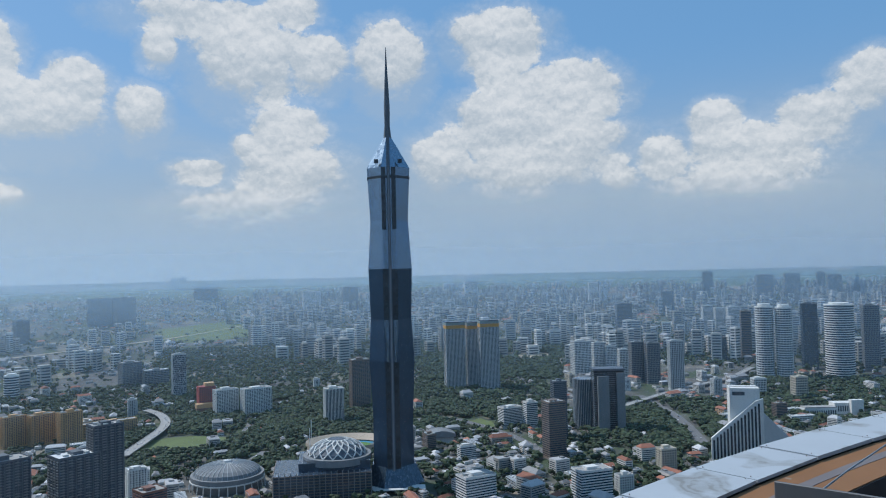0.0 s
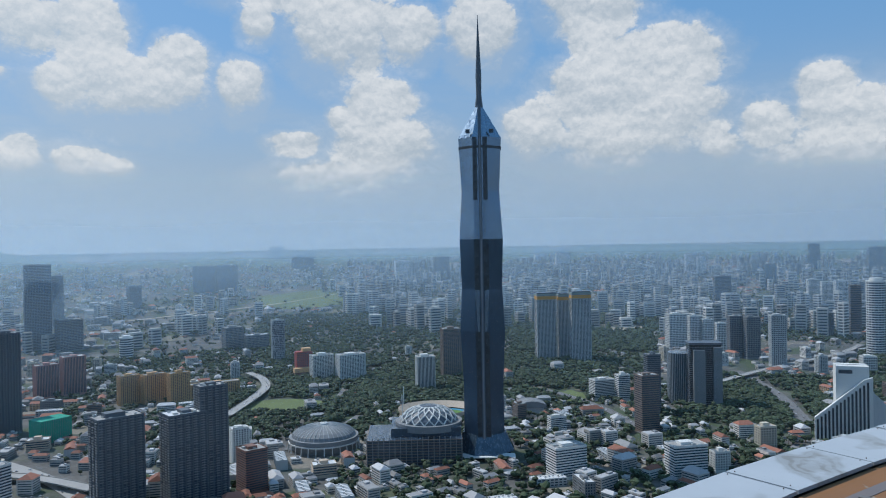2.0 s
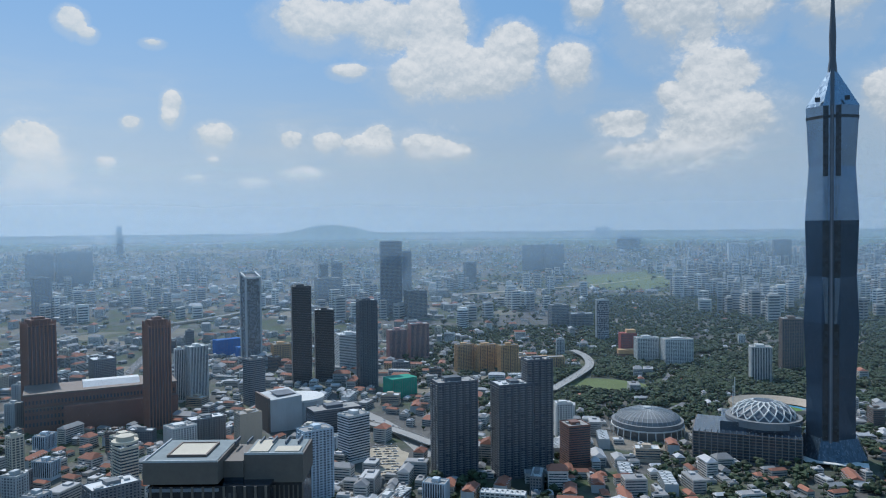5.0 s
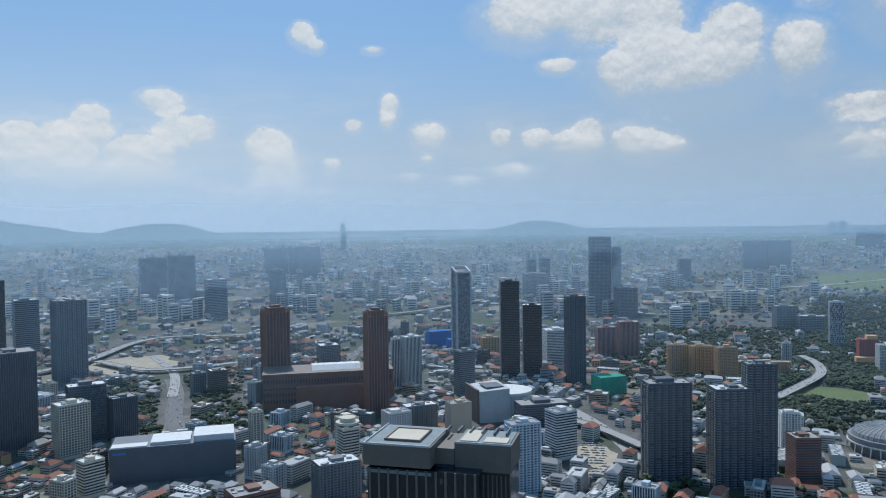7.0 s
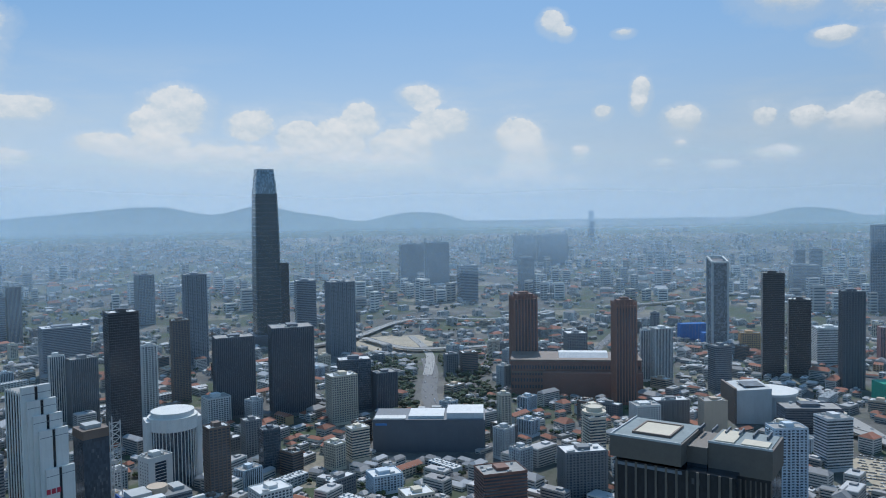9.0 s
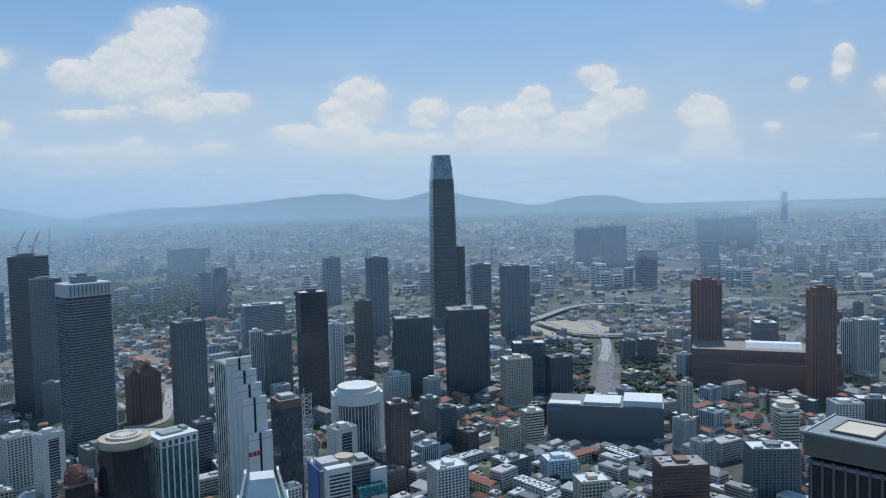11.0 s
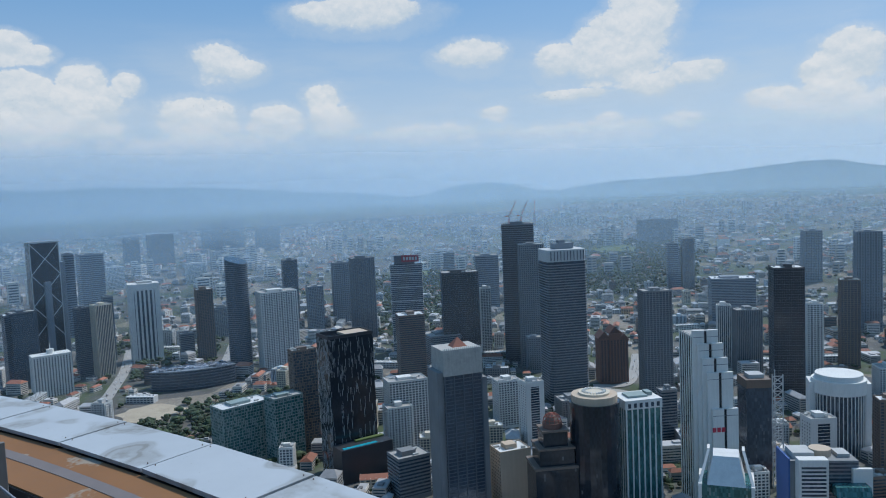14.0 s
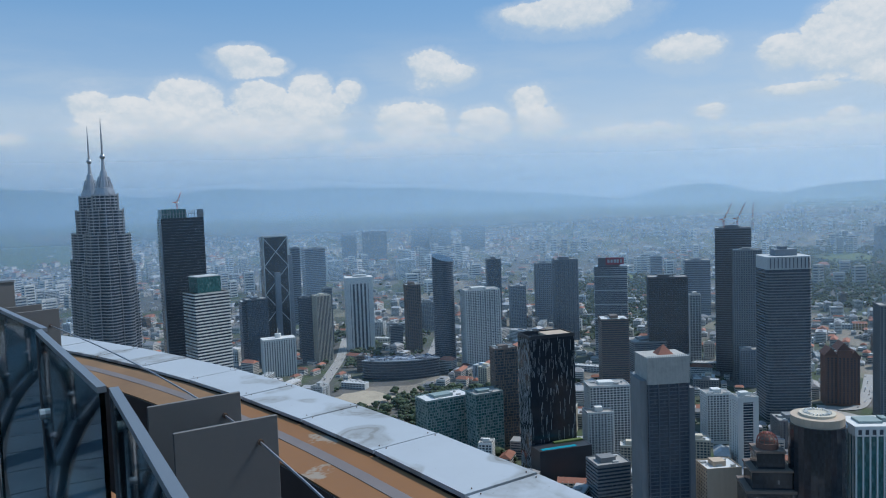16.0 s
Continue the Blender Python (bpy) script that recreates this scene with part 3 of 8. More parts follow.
def wrapped_building(x, y, rz, w, d, h, tone=(0.02, 0.30, 0.20), hue="green"):
    """A low building site wrapped in green netting on scaffold poles."""
    t = thing("wrapped_building", x, y, 0, rz, "low building wrapped in bright " + hue + " scaffold netting", "building site")
    part("shell", Boxes().box(-w / 2 + 1, w / 2 - 1, -d / 2 + 1, d / 2 - 1, 0, h - 1), WALL["grey"], t)
    part("netting", Boxes().box(-w / 2, w / 2, -d / 2, d / 2, 0.2, h), material(hue + "_netting", tone, 0.9, vary=0.3, scale=0.1), t)
    q = Boxes()
    for i in range(int(w / 4)):
        q.bar((-w / 2 + 2 + 4 * i, -d / 2 - 0.2, 0), (-w / 2 + 2 + 4 * i, -d / 2 - 0.2, h + 1.5), 0.12)
    part("scaffold_frame", q, STEEL, t, kind="stuff")
    return t


tower("residential_tower", 421, 2364, 0.0, 15, 55.9, 33.5, 103.3, "white", "grid", "white-rendered apartment tower with a grid of small windows", "dark", 5.12, 4.80)
tower("office_tower", 724, 3068, 24.8, -3, 60.6, 48.4, 157.7, "dark", "bands", "dark grey office tower with horizontal window bands", "dark", 5.48, 3.88)
tower("residential_tower", 482, 2407, 0.0, 14, 33.0, 19.8, 93.3, "white", "grid", "white-rendered apartment tower with a grid of small windows", "dark", 5.12, 4.80)
tower("residential_tower", 520, 2401, 0.0, 8, 33.7, 23.6, 82.5, "white", "grid", "white-rendered apartment tower with a grid of small windows", "dark", 5.12, 4.80)
tower("residential_tower", 530, 2272, 0.0, 7, 27.6, 19.3, 84.7, "white", "grid", "white-rendered apartment tower with a grid of small windows", "dark", 5.12, 4.80)
tower("residential_tower", 547, 2182, 0.0, 11, 37.6, 22.5, 114.7, "grey", "grid", "grey concrete apartment tower with a grid of small windows", "dark", 5.12, 4.80)
tower("residential_tower", 585, 2155, 0.0, 10, 38.2, 22.9, 113.2, "grey", "grid", "grey concrete apartment tower with a grid of small windows", "dark", 5.12, 4.80)
tower("residential_tower", 614, 2031, 0.0, -2, 36.5, 29.2, 130.2, "pale", "balcony", "pale grey apartment tower with stacked balconies", "dark", 5.12, 4.80)
tower("office_tower", 188, 1337, 0.0, 22, 33.5, 26.8, 97.6, "brown", "bands", "brown office tower with horizontal window bands", "dark", 3.70, 4.20)
tower("office_tower", 219, 1481, 0.0, 12, 26.5, 21.2, 111.2, "dark", "bands", "dark grey office tower with horizontal window bands", "dark", 3.70, 4.20)
tower("office_tower", 933, 2584, 4.1, -10, 38.2, 30.6, 79.6, "dark", "glass", "dark grey office tower with a glass curtain wall", "blue", 5.85, 4.15)
tower("office_tower", 1014, 2565, 4.5, -12, 31.9, 31.9, 167.7, "brown", "bands", "brown office tower with horizontal window bands", "dark", 5.84, 4.14)
tower("office_tower", 1129, 2359, 1.0, -16, 41.9, 41.9, 202.1, "dark", "glass", "dark grey office tower with a glass curtain wall", "blue", 5.90, 4.19)
tower("hotel_tower", 1299, 2323, 1.8, -19, 43.7, 43.7, 193.9, "grey", "grid", "grey concrete hotel tower with a grid of small windows", "dark", 5.89, 4.18)
tower("residential_tower", 1062, 3073, 33.5, 1, 41.2, 24.7, 131.4, "white", "grid", "white-rendered apartment tower with a grid of small windows", "dark", 4.60, 4.31)
tower("residential_tower", 1098, 3035, 31.6, 0, 40.5, 24.3, 125.3, "white", "grid", "white-rendered apartment tower with a grid of small windows", "dark", 4.63, 4.34)
tower("residential_tower", 1138, 2999, 29.7, -1, 46.9, 28.2, 132.5, "white", "grid", "white-rendered apartment tower with a grid of small windows", "dark", 4.66, 4.37)
tower("office_tower", 1382, 3980, 165.7, -9, 45.5, 45.5, 127.1, "dark", "glass", "dark grey office tower with a glass curtain wall", "blue", 2.95, 2.09)
tower("residential_tower", 1611, 3821, 152.0, -13, 77.4, 54.2, 121.7, "grey", "grid", "grey concrete apartment tower with a grid of small windows", "dark", 2.76, 2.59)
tower("residential_tower", 1698, 3708, 140.4, -15, 69.7, 48.8, 137.3, "grey", "grid", "grey concrete apartment tower with a grid of small windows", "dark", 2.94, 2.76)
tower("residential_tower", 1859, 3747, 162.1, -16, 35.9, 25.2, 117.1, "grey", "grid", "grey concrete apartment tower with a grid of small windows", "dark", 2.60, 2.44)
tower("residential_tower", 1900, 3697, 155.1, -17, 61.4, 43.0, 112.5, "grey", "grid", "grey concrete apartment tower with a grid of small windows", "dark", 2.71, 2.54)
tower("office_tower", 1064, 3619, 92.0, -6, 48.6, 48.6, 115.1, "dark", "glass", "dark grey office tower with a glass curtain wall", "blue", 4.27, 3.03)
tower("residential_tower", 792, 4032, 147.5, -1, 47.6, 33.3, 102.1, "white", "grid", "white-rendered apartment tower with a grid of small windows", "dark", 2.83, 2.65)
tower("residential_tower", 840, 3989, 142.2, -2, 41.7, 29.2, 92.2, "white", "grid", "white-rendered apartment tower with a grid of small windows", "dark", 2.91, 2.73)
tower("hotel", 863, 1864, 0.0, 5, 31.3, 25.1, 52.5, "cream", "grid", "cream hotel block with a grid of small windows", "dark", 5.92, 4.20)
tower("office_building", 791, 1931, 0.0, 3, 32.7, 22.9, 40.4, "white", "grid", "white-rendered office building with a grid of small windows", "dark", 5.92, 4.20)
tower("apartment_block", 134, 1603, 0.0, 25, 44.9, 26.9, 42.1, "white", "bands", "white-rendered apartment block with horizontal window bands", "dark", 3.20, 4.20)
tower("office_building", 175, 1590, 0.0, 19, 25.1, 20.1, 53.6, "white", "bands", "white-rendered office building with horizontal window bands", "dark", 3.70, 4.20)
tower("office_building", 205, 1089, 0.0, 19, 50.2, 30.1, 44.7, "white", "bands", "white-rendered office building with horizontal window bands", "dark", 3.70, 4.20)
tower("shop_building", 256, 1112, 0.0, 17, 23.4, 16.4, 28.6, "white", "grid", "white-rendered shop building with a grid of small windows", "dark", 3.70, 4.20)
tower("office_building", 351, 1226, 0.0, 14, 26.9, 18.8, 38.0, "cream", "grid", "cream office building with a grid of small windows", "dark", 3.70, 4.20)
tower("office_building", 40, 1076, 0.0, 28, 49.1, 29.5, 43.3, "white", "bands", "white-rendered office building with horizontal window bands", "dark", 3.70, 4.20)
tower("office_building", -248, 1689, 0.0, 18, 40.2, 32.2, 76.5, "white", "piers", "white-rendered office building with vertical piers", "dark", 3.70, 4.20)
tower("residential_tower", -209, 1865, 0.0, 18, 45.3, 40.8, 118.5, "brown", "grid", "brown apartment tower with a grid of small windows", "dark", 3.20, 4.80)
tower("apartment_block", -522, 1813, 0.0, 36, 53.9, 27.0, 61.2, "white", "grid", "white-rendered apartment block with a grid of small windows", "dark", 3.20, 4.20)
tower("apartment_block", -449, 1810, 0.0, 34, 66.9, 33.4, 63.5, "white", "grid", "white-rendered apartment block with a grid of small windows", "dark", 3.20, 4.20)
tower("residential_tower", -729, 2090, 0.0, 27, 35.1, 31.6, 118.6, "pale", "checks", "pale grey apartment tower with a checkered window pattern", "dark", 5.12, 4.80)
tower("apartment_block", -964, 2335, 0.0, 42, 58.9, 41.2, 72.8, "grey", "grid", "grey concrete apartment block with a grid of small windows", "dark", 5.12, 4.20)
tower("apartment_block", -887, 2341, 0.0, 31, 71.9, 35.9, 47.5, "grey", "grid", "grey concrete apartment block with a grid of small windows", "dark", 5.12, 4.20)
tower("apartment_block", -859, 1518, 0.0, 55, 43.1, 17.3, 60.8, "orange", "balcony", "orange-rendered apartment block with stacked balconies", "dark", 3.20, 4.20)
tower("apartment_block", -814, 1539, 0.0, 53, 48.1, 19.2, 60.5, "orange", "balcony", "orange-rendered apartment block with stacked balconies", "dark", 3.20, 4.20)
tower("apartment_block", -754, 1532, 0.0, 51, 43.9, 17.6, 64.7, "orange", "balcony", "orange-rendered apartment block with stacked balconies", "dark", 3.20, 4.20)
tower("apartment_block", -711, 1611, 0.0, 39, 110.8, 22.2, 29.4, "orange", "balcony", "orange-rendered apartment block with stacked balconies", "dark", 3.20, 4.20)
tower("residential_tower", -1606, 3550, 110.2, 29, 103.1, 51.5, 125.8, "slate", "grid", "slate-grey apartment tower with a grid of small windows", "blue", 3.41, 3.20)
tower("residential_tower", -1508, 3592, 110.2, 28, 100.9, 50.4, 127.3, "slate", "grid", "slate-grey apartment tower with a grid of small windows", "blue", 3.41, 3.20)
tower("residential_tower", -1532, 4331, 249.1, 24, 34.0, 27.2, 74.9, "slate", "grid", "slate-grey apartment tower with a grid of small windows", "blue", 1.25, 1.18)
tower("residential_tower", -1486, 4342, 247.8, 24, 37.1, 29.7, 75.1, "slate", "grid", "slate-grey apartment tower with a grid of small windows", "blue", 1.28, 1.20)
tower("residential_tower", -1308, 4189, 198.9, 22, 124.6, 62.3, 87.3, "slate", "grid", "slate-grey apartment tower with a grid of small windows", "blue", 2.03, 1.91)
tower("residential_tower", -689, 3970, 131.8, 20, 91.4, 45.7, 106.0, "white", "grid", "white-rendered apartment tower with a grid of small windows", "dark", 3.07, 2.88)
tower("residential_tower", -488, 3969, 127.2, 17, 81.3, 40.7, 129.4, "grey", "grid", "grey concrete apartment tower with a grid of small windows", "dark", 3.15, 2.95)
tower("residential_tower", 26, 4439, 213.9, 10, 49.0, 24.5, 76.7, "white", "grid", "white-rendered apartment tower with a grid of small windows", "dark", 1.80, 1.69)
tower("residential_tower", 158, 4366, 196.9, 8, 78.2, 39.1, 88.1, "white", "grid", "white-rendered apartment tower with a grid of small windows", "dark", 2.06, 1.94)
tower("apartment_block", -1293, 2280, 1.1, 50, 31.8, 31.8, 54.6, "cream", "grid", "cream apartment block with a grid of small windows", "dark", 5.10, 4.19)
tower("residential_tower", -1746, 3146, 68.8, 49, 51.7, 41.4, 97.2, "slate", "grid", "slate-grey apartment tower with a grid of small windows", "blue", 4.05, 3.80)
tower("office_tower", -1089, 1223, 0.0, 47, 40.2, 36.1, 208.4, "black", "bands", "black stone office tower with horizontal window bands", "black", 3.70, 4.20)
tower("office_tower", -1074, 1279, 0.0, 45, 40.8, 36.7, 154.3, "black", "bands", "black stone office tower with horizontal window bands", "black", 3.70, 4.20)
tower("residential_tower", -952, 1271, 0.0, 52, 37.9, 30.3, 180.4, "dark", "balcony", "dark grey apartment tower with stacked balconies", "dark", 3.20, 4.80)
tower("residential_tower", -1608, 2297, 5.8, 40, 77.9, 46.7, 274.7, "slate", "grid", "slate-grey apartment tower with a grid of small windows", "blue", 5.03, 4.72)
tower("residential_tower", -1825, 2727, 36.0, 39, 38.5, 38.5, 193.0, "slate", "grid", "slate-grey apartment tower with a grid of small windows", "blue", 4.56, 4.28)
tower("residential_tower", -1499, 2295, 3.4, 53, 71.6, 50.1, 100.6, "grey", "grid", "grey concrete apartment tower with a grid of small windows", "dark", 5.07, 4.75)
tower("apartment_block", -1088, 1578, 0.0, 50, 47.4, 28.4, 73.3, "red", "piers", "red and grey apartment block with vertical piers", "dark", 3.20, 4.20)
tower("apartment_block", -1047, 1615, 0.0, 48, 48.2, 28.9, 87.1, "red", "piers", "red and grey apartment block with vertical piers", "dark", 5.12, 4.20)
wrapped_building(-838, 1225, 64, 55, 38, 39)
tower("residential_tower", -508, 869, 0.0, 50, 55.4, 33.2, 126.7, "condo", "condo", "dark apartment tower with stacked balconies", "dark", 3.20, 4.80)
tower("residential_tower", -440, 905, 0.0, 48, 48.1, 33.6, 123.6, "condo", "condo", "dark apartment tower with stacked balconies", "dark", 3.20, 4.80)
tower("residential_tower", -416, 933, 0.0, 44, 35.6, 25.0, 152.8, "condo", "condo", "dark apartment tower with stacked balconies", "dark", 3.20, 4.80)
tower("office_building", -664, 853, 0.0, 73, 35.9, 28.7, 67.0, "stripe", "bands", "white-banded office building with horizontal window bands", "dark", 3.70, 4.20)
tower("residential_tower", -604, 700, 0.0, 66, 38.3, 23.0, 88.9, "bluewhite", "balcony", "blue and white apartment tower with stacked balconies", "dark", 3.20, 4.80)
tower("office_building", -780, 951, 0.0, 59, 81.3, 40.6, 42.9, "dark", "bands", "dark grey office building with horizontal window bands", "dark", 3.70, 4.20)
tower("office_building", -1047, 1042, 0.0, 75, 33.5, 26.8, 85.7, "grey", "bands", "grey concrete office building with horizontal window bands", "dark", 3.70, 4.20)
tower("office_tower", -1163, 1005, 0.0, 74, 36.3, 29.0, 106.0, "white", "piers", "white-rendered office tower with vertical piers", "dark", 3.70, 4.20)
tower("office_tower", -1184, 983, 0.0, 55, 19.2, 15.3, 101.1, "white", "piers", "white-rendered office tower with vertical piers", "dark", 3.70, 4.20)
tower("apartment_block", -890, 738, 0.0, 75, 37.3, 29.9, 47.5, "white", "grid", "white-rendered apartment block with a grid of small windows", "dark", 3.20, 4.20)
tower("apartment_block", -906, 799, 0.0, 69, 52.6, 26.3, 44.5, "grey", "balcony", "grey concrete apartment block with stacked balconies", "dark", 3.20, 4.20)
tower("office_building", -830, 812, 0.0, 66, 33.8, 27.1, 58.3, "beige", "plain", "beige office building with plain walls", "dark", 3.70, 4.20)
tower("office_building", -801, 740, 0.0, 67, 31.1, 24.9, 30.5, "white", "grid", "white-rendered office building with a grid of small windows", "dark", 3.70, 4.20)
tower("office_building", -805, 585, 0.0, 79, 22.7, 22.7, 67.7, "cream", "bands", "cream office building with horizontal window bands", "dark", 3.70, 4.20)
tower("residential_tower", -945, 530, 0.0, 86, 15.8, 15.8, 74.7, "cream", "grid", "cream apartment tower with a grid of small windows", "dark", 3.20, 4.80)
tower("office_tower", -2593, 1302, 9.3, 78, 67.9, 61.1, 134.6, "slate", "bands", "slate-grey office tower with horizontal window bands", "blue", 5.75, 4.08)
tower("residential_tower", -3115, 1287, 43.1, 78, 103.9, 52.0, 166.6, "slate", "grid", "slate-grey apartment tower with a grid of small windows", "blue", 4.45, 4.17)
tower("residential_tower", -3022, 1368, 38.1, 76, 100.9, 50.4, 179.9, "slate", "grid", "slate-grey apartment tower with a grid of small windows", "blue", 4.53, 4.25)
tower("residential_tower", -3251, 1950, 93.7, 69, 106.2, 53.1, 134.1, "slate", "grid", "slate-grey apartment tower with a grid of small windows", "blue", 3.67, 3.44)
tower("residential_tower", -3176, 2064, 91.3, 67, 144.9, 72.4, 142.8, "slate", "grid", "slate-grey apartment tower with a grid of small windows", "blue", 3.70, 3.47)
tower("residential_tower", -2608, 1570, 17.4, 74, 56.3, 45.0, 147.0, "slate", "grid", "slate-grey apartment tower with a grid of small windows", "blue", 4.85, 4.55)
tower("office_tower", -3546, 2566, 200.9, 69, 26.5, 23.8, 145.6, "slate", "bands", "slate-grey office tower with horizontal window bands", "blue", 2.32, 1.64)
tower("office_building", -2037, 2454, 26.6, 55, 99.2, 59.5, 98.4, "grey", "grid", "grey concrete office building with a grid of small windows", "dark", 5.44, 3.86)
tower("office_tower", -2194, 2613, 48.5, 55, 37.5, 33.7, 123.8, "slate", "bands", "slate-grey office tower with horizontal window bands", "blue", 5.05, 3.58)
tower("office_tower", -2106, 2599, 41.7, 54, 40.7, 36.6, 138.2, "slate", "bands", "slate-grey office tower with horizontal window bands", "blue", 5.17, 3.67)
tower("residential_tower", -1604, 3555, 111.3, 29, 91.1, 45.5, 124.1, "slate", "grid", "slate-grey apartment tower with a grid of small windows", "blue", 3.39, 3.18)
tower("residential_tower", -1513, 3601, 112.1, 28, 94.0, 47.0, 122.9, "slate", "grid", "slate-grey apartment tower with a grid of small windows", "blue", 3.38, 3.17)
tower("office_building", -1432, 677, 0.0, 80, 26.3, 23.7, 42.6, "grey", "grid", "grey concrete office building with a grid of small windows", "dark", 3.70, 4.20)
tower("office_building", -1407, 706, 0.0, 78, 33.5, 30.1, 48.1, "brown", "bands", "brown office building with horizontal window bands", "dark", 3.70, 4.20)
tower("office_building", -1701, 1448, 0.0, 65, 20.6, 18.6, 47.8, "grey", "grid", "grey concrete office building with a grid of small windows", "dark", 5.92, 4.20)
tower("office_building", -1496, 1034, 0.0, 70, 46.7, 42.0, 51.0, "grey", "grid", "grey concrete office building with a grid of small windows", "dark", 3.70, 4.20)
tower("residential_tower", -384, 988, 0.0, 46, 32.0, 32.0, 57.3, "redbrown", "bands", "red-brown brick apartment tower with horizontal window bands", "dark", 3.20, 4.80)
tower("apartment_block", -449, 1106, 0.0, 37, 25.3, 20.2, 55.2, "white", "balcony", "white-rendered apartment block with stacked balconies", "dark", 3.20, 4.20)
tower("office_building", -1118, 1420, 0.0, 53, 55.6, 44.5, 81.3, "white", "bands", "white-rendered office building with horizontal window bands", "dark", 3.70, 4.20)
tower("apartment_block", -1334, 1421, 0.0, 58, 44.9, 26.9, 41.4, "orange", "balcony", "orange-rendered apartment block with stacked balconies", "dark", 5.12, 4.20)
tower("residential_tower", -1803, 210, 0.0, 91, 48.5, 43.6, 208.0, "slate", "balcony", "slate-grey apartment tower with stacked balconies", "blue", 3.20, 4.80)
tower("residential_tower", -2707, 154, 2.8, 95, 55.8, 50.3, 140.7, "slate", "balcony", "slate-grey apartment tower with stacked balconies", "blue", 5.08, 4.76)
tower("residential_tower", -2165, 559, 0.0, 84, 56.0, 50.4, 152.0, "slate", "bands", "slate-grey apartment tower with horizontal window bands", "blue", 5.12, 4.80)
tower("residential_tower", -1767, 541, 0.0, 88, 60.6, 54.5, 177.7, "slate", "balcony", "slate-grey apartment tower with stacked balconies", "blue", 3.20, 4.80)
tower("office_tower", -1306, 212, 0.0, 89, 64.0, 44.8, 134.4, "dark", "piers", "dark grey office tower with vertical piers", "dark", 3.70, 4.20)
tower("office_tower", -1282, 304, 0.0, 85, 69.8, 55.8, 148.0, "dark", "piers", "dark grey office tower with vertical piers", "dark", 3.70, 4.20)
tower("office_tower", -1214, 36, 0.0, 100, 42.7, 38.5, 197.3, "black", "glass", "black stone office tower with a glass curtain wall", "black", 3.70, 4.20)
tower("residential_tower", -1452, 141, 0.0, 94, 30.7, 27.6, 149.5, "brown", "grid", "brown apartment tower with a grid of small windows", "dark", 3.20, 4.80)
tower("residential_tower", -1375, 82, 0.0, 97, 24.8, 19.9, 119.5, "white", "balcony", "white-rendered apartment tower with stacked balconies", "dark", 3.20, 4.80)
tower("office_tower", -1376, -21, 0.0, 109, 42.8, 30.0, 107.8, "grey", "piers", "grey concrete office tower with vertical piers", "dark", 3.70, 4.20)
tower("office_tower", -1385, -58, 0.0, 100, 23.0, 16.1, 112.8, "white", "piers", "white-rendered office tower with vertical piers", "dark", 3.70, 4.20)
tower("office_tower", -1836, -59, 0.0, 102, 95.1, 57.1, 105.8, "slate", "bands", "slate-grey office tower with horizontal window bands", "blue", 3.70, 4.20)
tower("office_tower", -2333, -235, 0.0, 106, 35.6, 32.1, 133.8, "slate", "bands", "slate-grey office tower with horizontal window bands", "blue", 5.92, 4.20)
tower("office_tower", -2339, -195, 0.0, 105, 33.3, 30.0, 159.6, "grey", "piers", "grey concrete office tower with vertical piers", "dark", 5.92, 4.20)
tower("residential_tower", -1180, -148, 0.0, 112, 43.6, 34.8, 166.0, "grey", "grid", "grey concrete apartment tower with a grid of small windows", "dark", 3.20, 4.80)
tower("office_tower", -1437, -422, 0.0, 118, 47.3, 33.1, 211.7, "grey", "bands", "grey concrete office tower with horizontal window bands", "dark", 3.70, 4.20)
tower("office_building", -968, -109, 0.0, 121, 20.9, 16.7, 70.4, "grey", "bands", "grey concrete office building with horizontal window bands", "dark", 3.70, 4.20)
tower("office_building", -928, 59, 0.0, 116, 29.7, 23.8, 60.3, "white", "frame", "white-rendered office building with a framed window strip", "dark", 3.70, 4.20)
tower("residential_tower", -883, 122, 0.0, 102, 24.9, 19.9, 96.8, "brown", "grid", "brown apartment tower with a grid of small windows", "dark", 3.20, 4.80)
tower("office_building", -984, 322, 0.0, 97, 27.0, 21.6, 44.8, "cream", "bands", "cream office building with horizontal window bands", "dark", 3.70, 4.20)
tower("hotel", -1177, 360, 0.0, 93, 44.4, 31.1, 77.9, "cream", "grid", "cream hotel block with a grid of small windows", "dark", 3.70, 4.20)
tower("office_tower", -1237, 401, 0.0, 80, 54.1, 32.4, 90.1, "dark", "glass", "dark grey office tower with a glass curtain wall", "blue", 3.70, 4.20)
tower("office_building", -1214, 447, 0.0, 90, 37.9, 30.3, 67.2, "dark", "piers", "dark grey office building with vertical piers", "dark", 3.70, 4.20)
tower("office_tower", -931, -276, 0.0, 132, 25.3, 17.7, 79.9, "white", "frame", "white-rendered office tower with a framed window strip", "dark", 3.70, 4.20)
tower("apartment_block", -805, 165, 0.0, 103, 37.5, 30.0, 44.5, "white", "grid", "white-rendered apartment block with a grid of small windows", "dark", 3.20, 4.20)
tower("office_building", -738, 408, 0.0, 81, 51.3, 35.9, 46.7, "redbrown", "bands", "red-brown brick office building with horizontal window bands", "dark", 3.70, 4.20)
tower("apartment_block", -729, 512, 0.0, 75, 50.9, 30.5, 56.9, "grey", "balcony", "grey concrete apartment block with stacked balconies", "dark", 3.20, 4.20)
tower("office_building", -854, 619, 0.0, 79, 25.8, 25.8, 66.0, "cream", "bands", "cream office building with horizontal window bands", "dark", 3.70, 4.20)
tower("apartment_block", -1261, 175, 0.0, 102, 38.5, 30.8, 45.5, "white", "grid", "white-rendered apartment block with a grid of small windows", "dark", 3.20, 4.20)
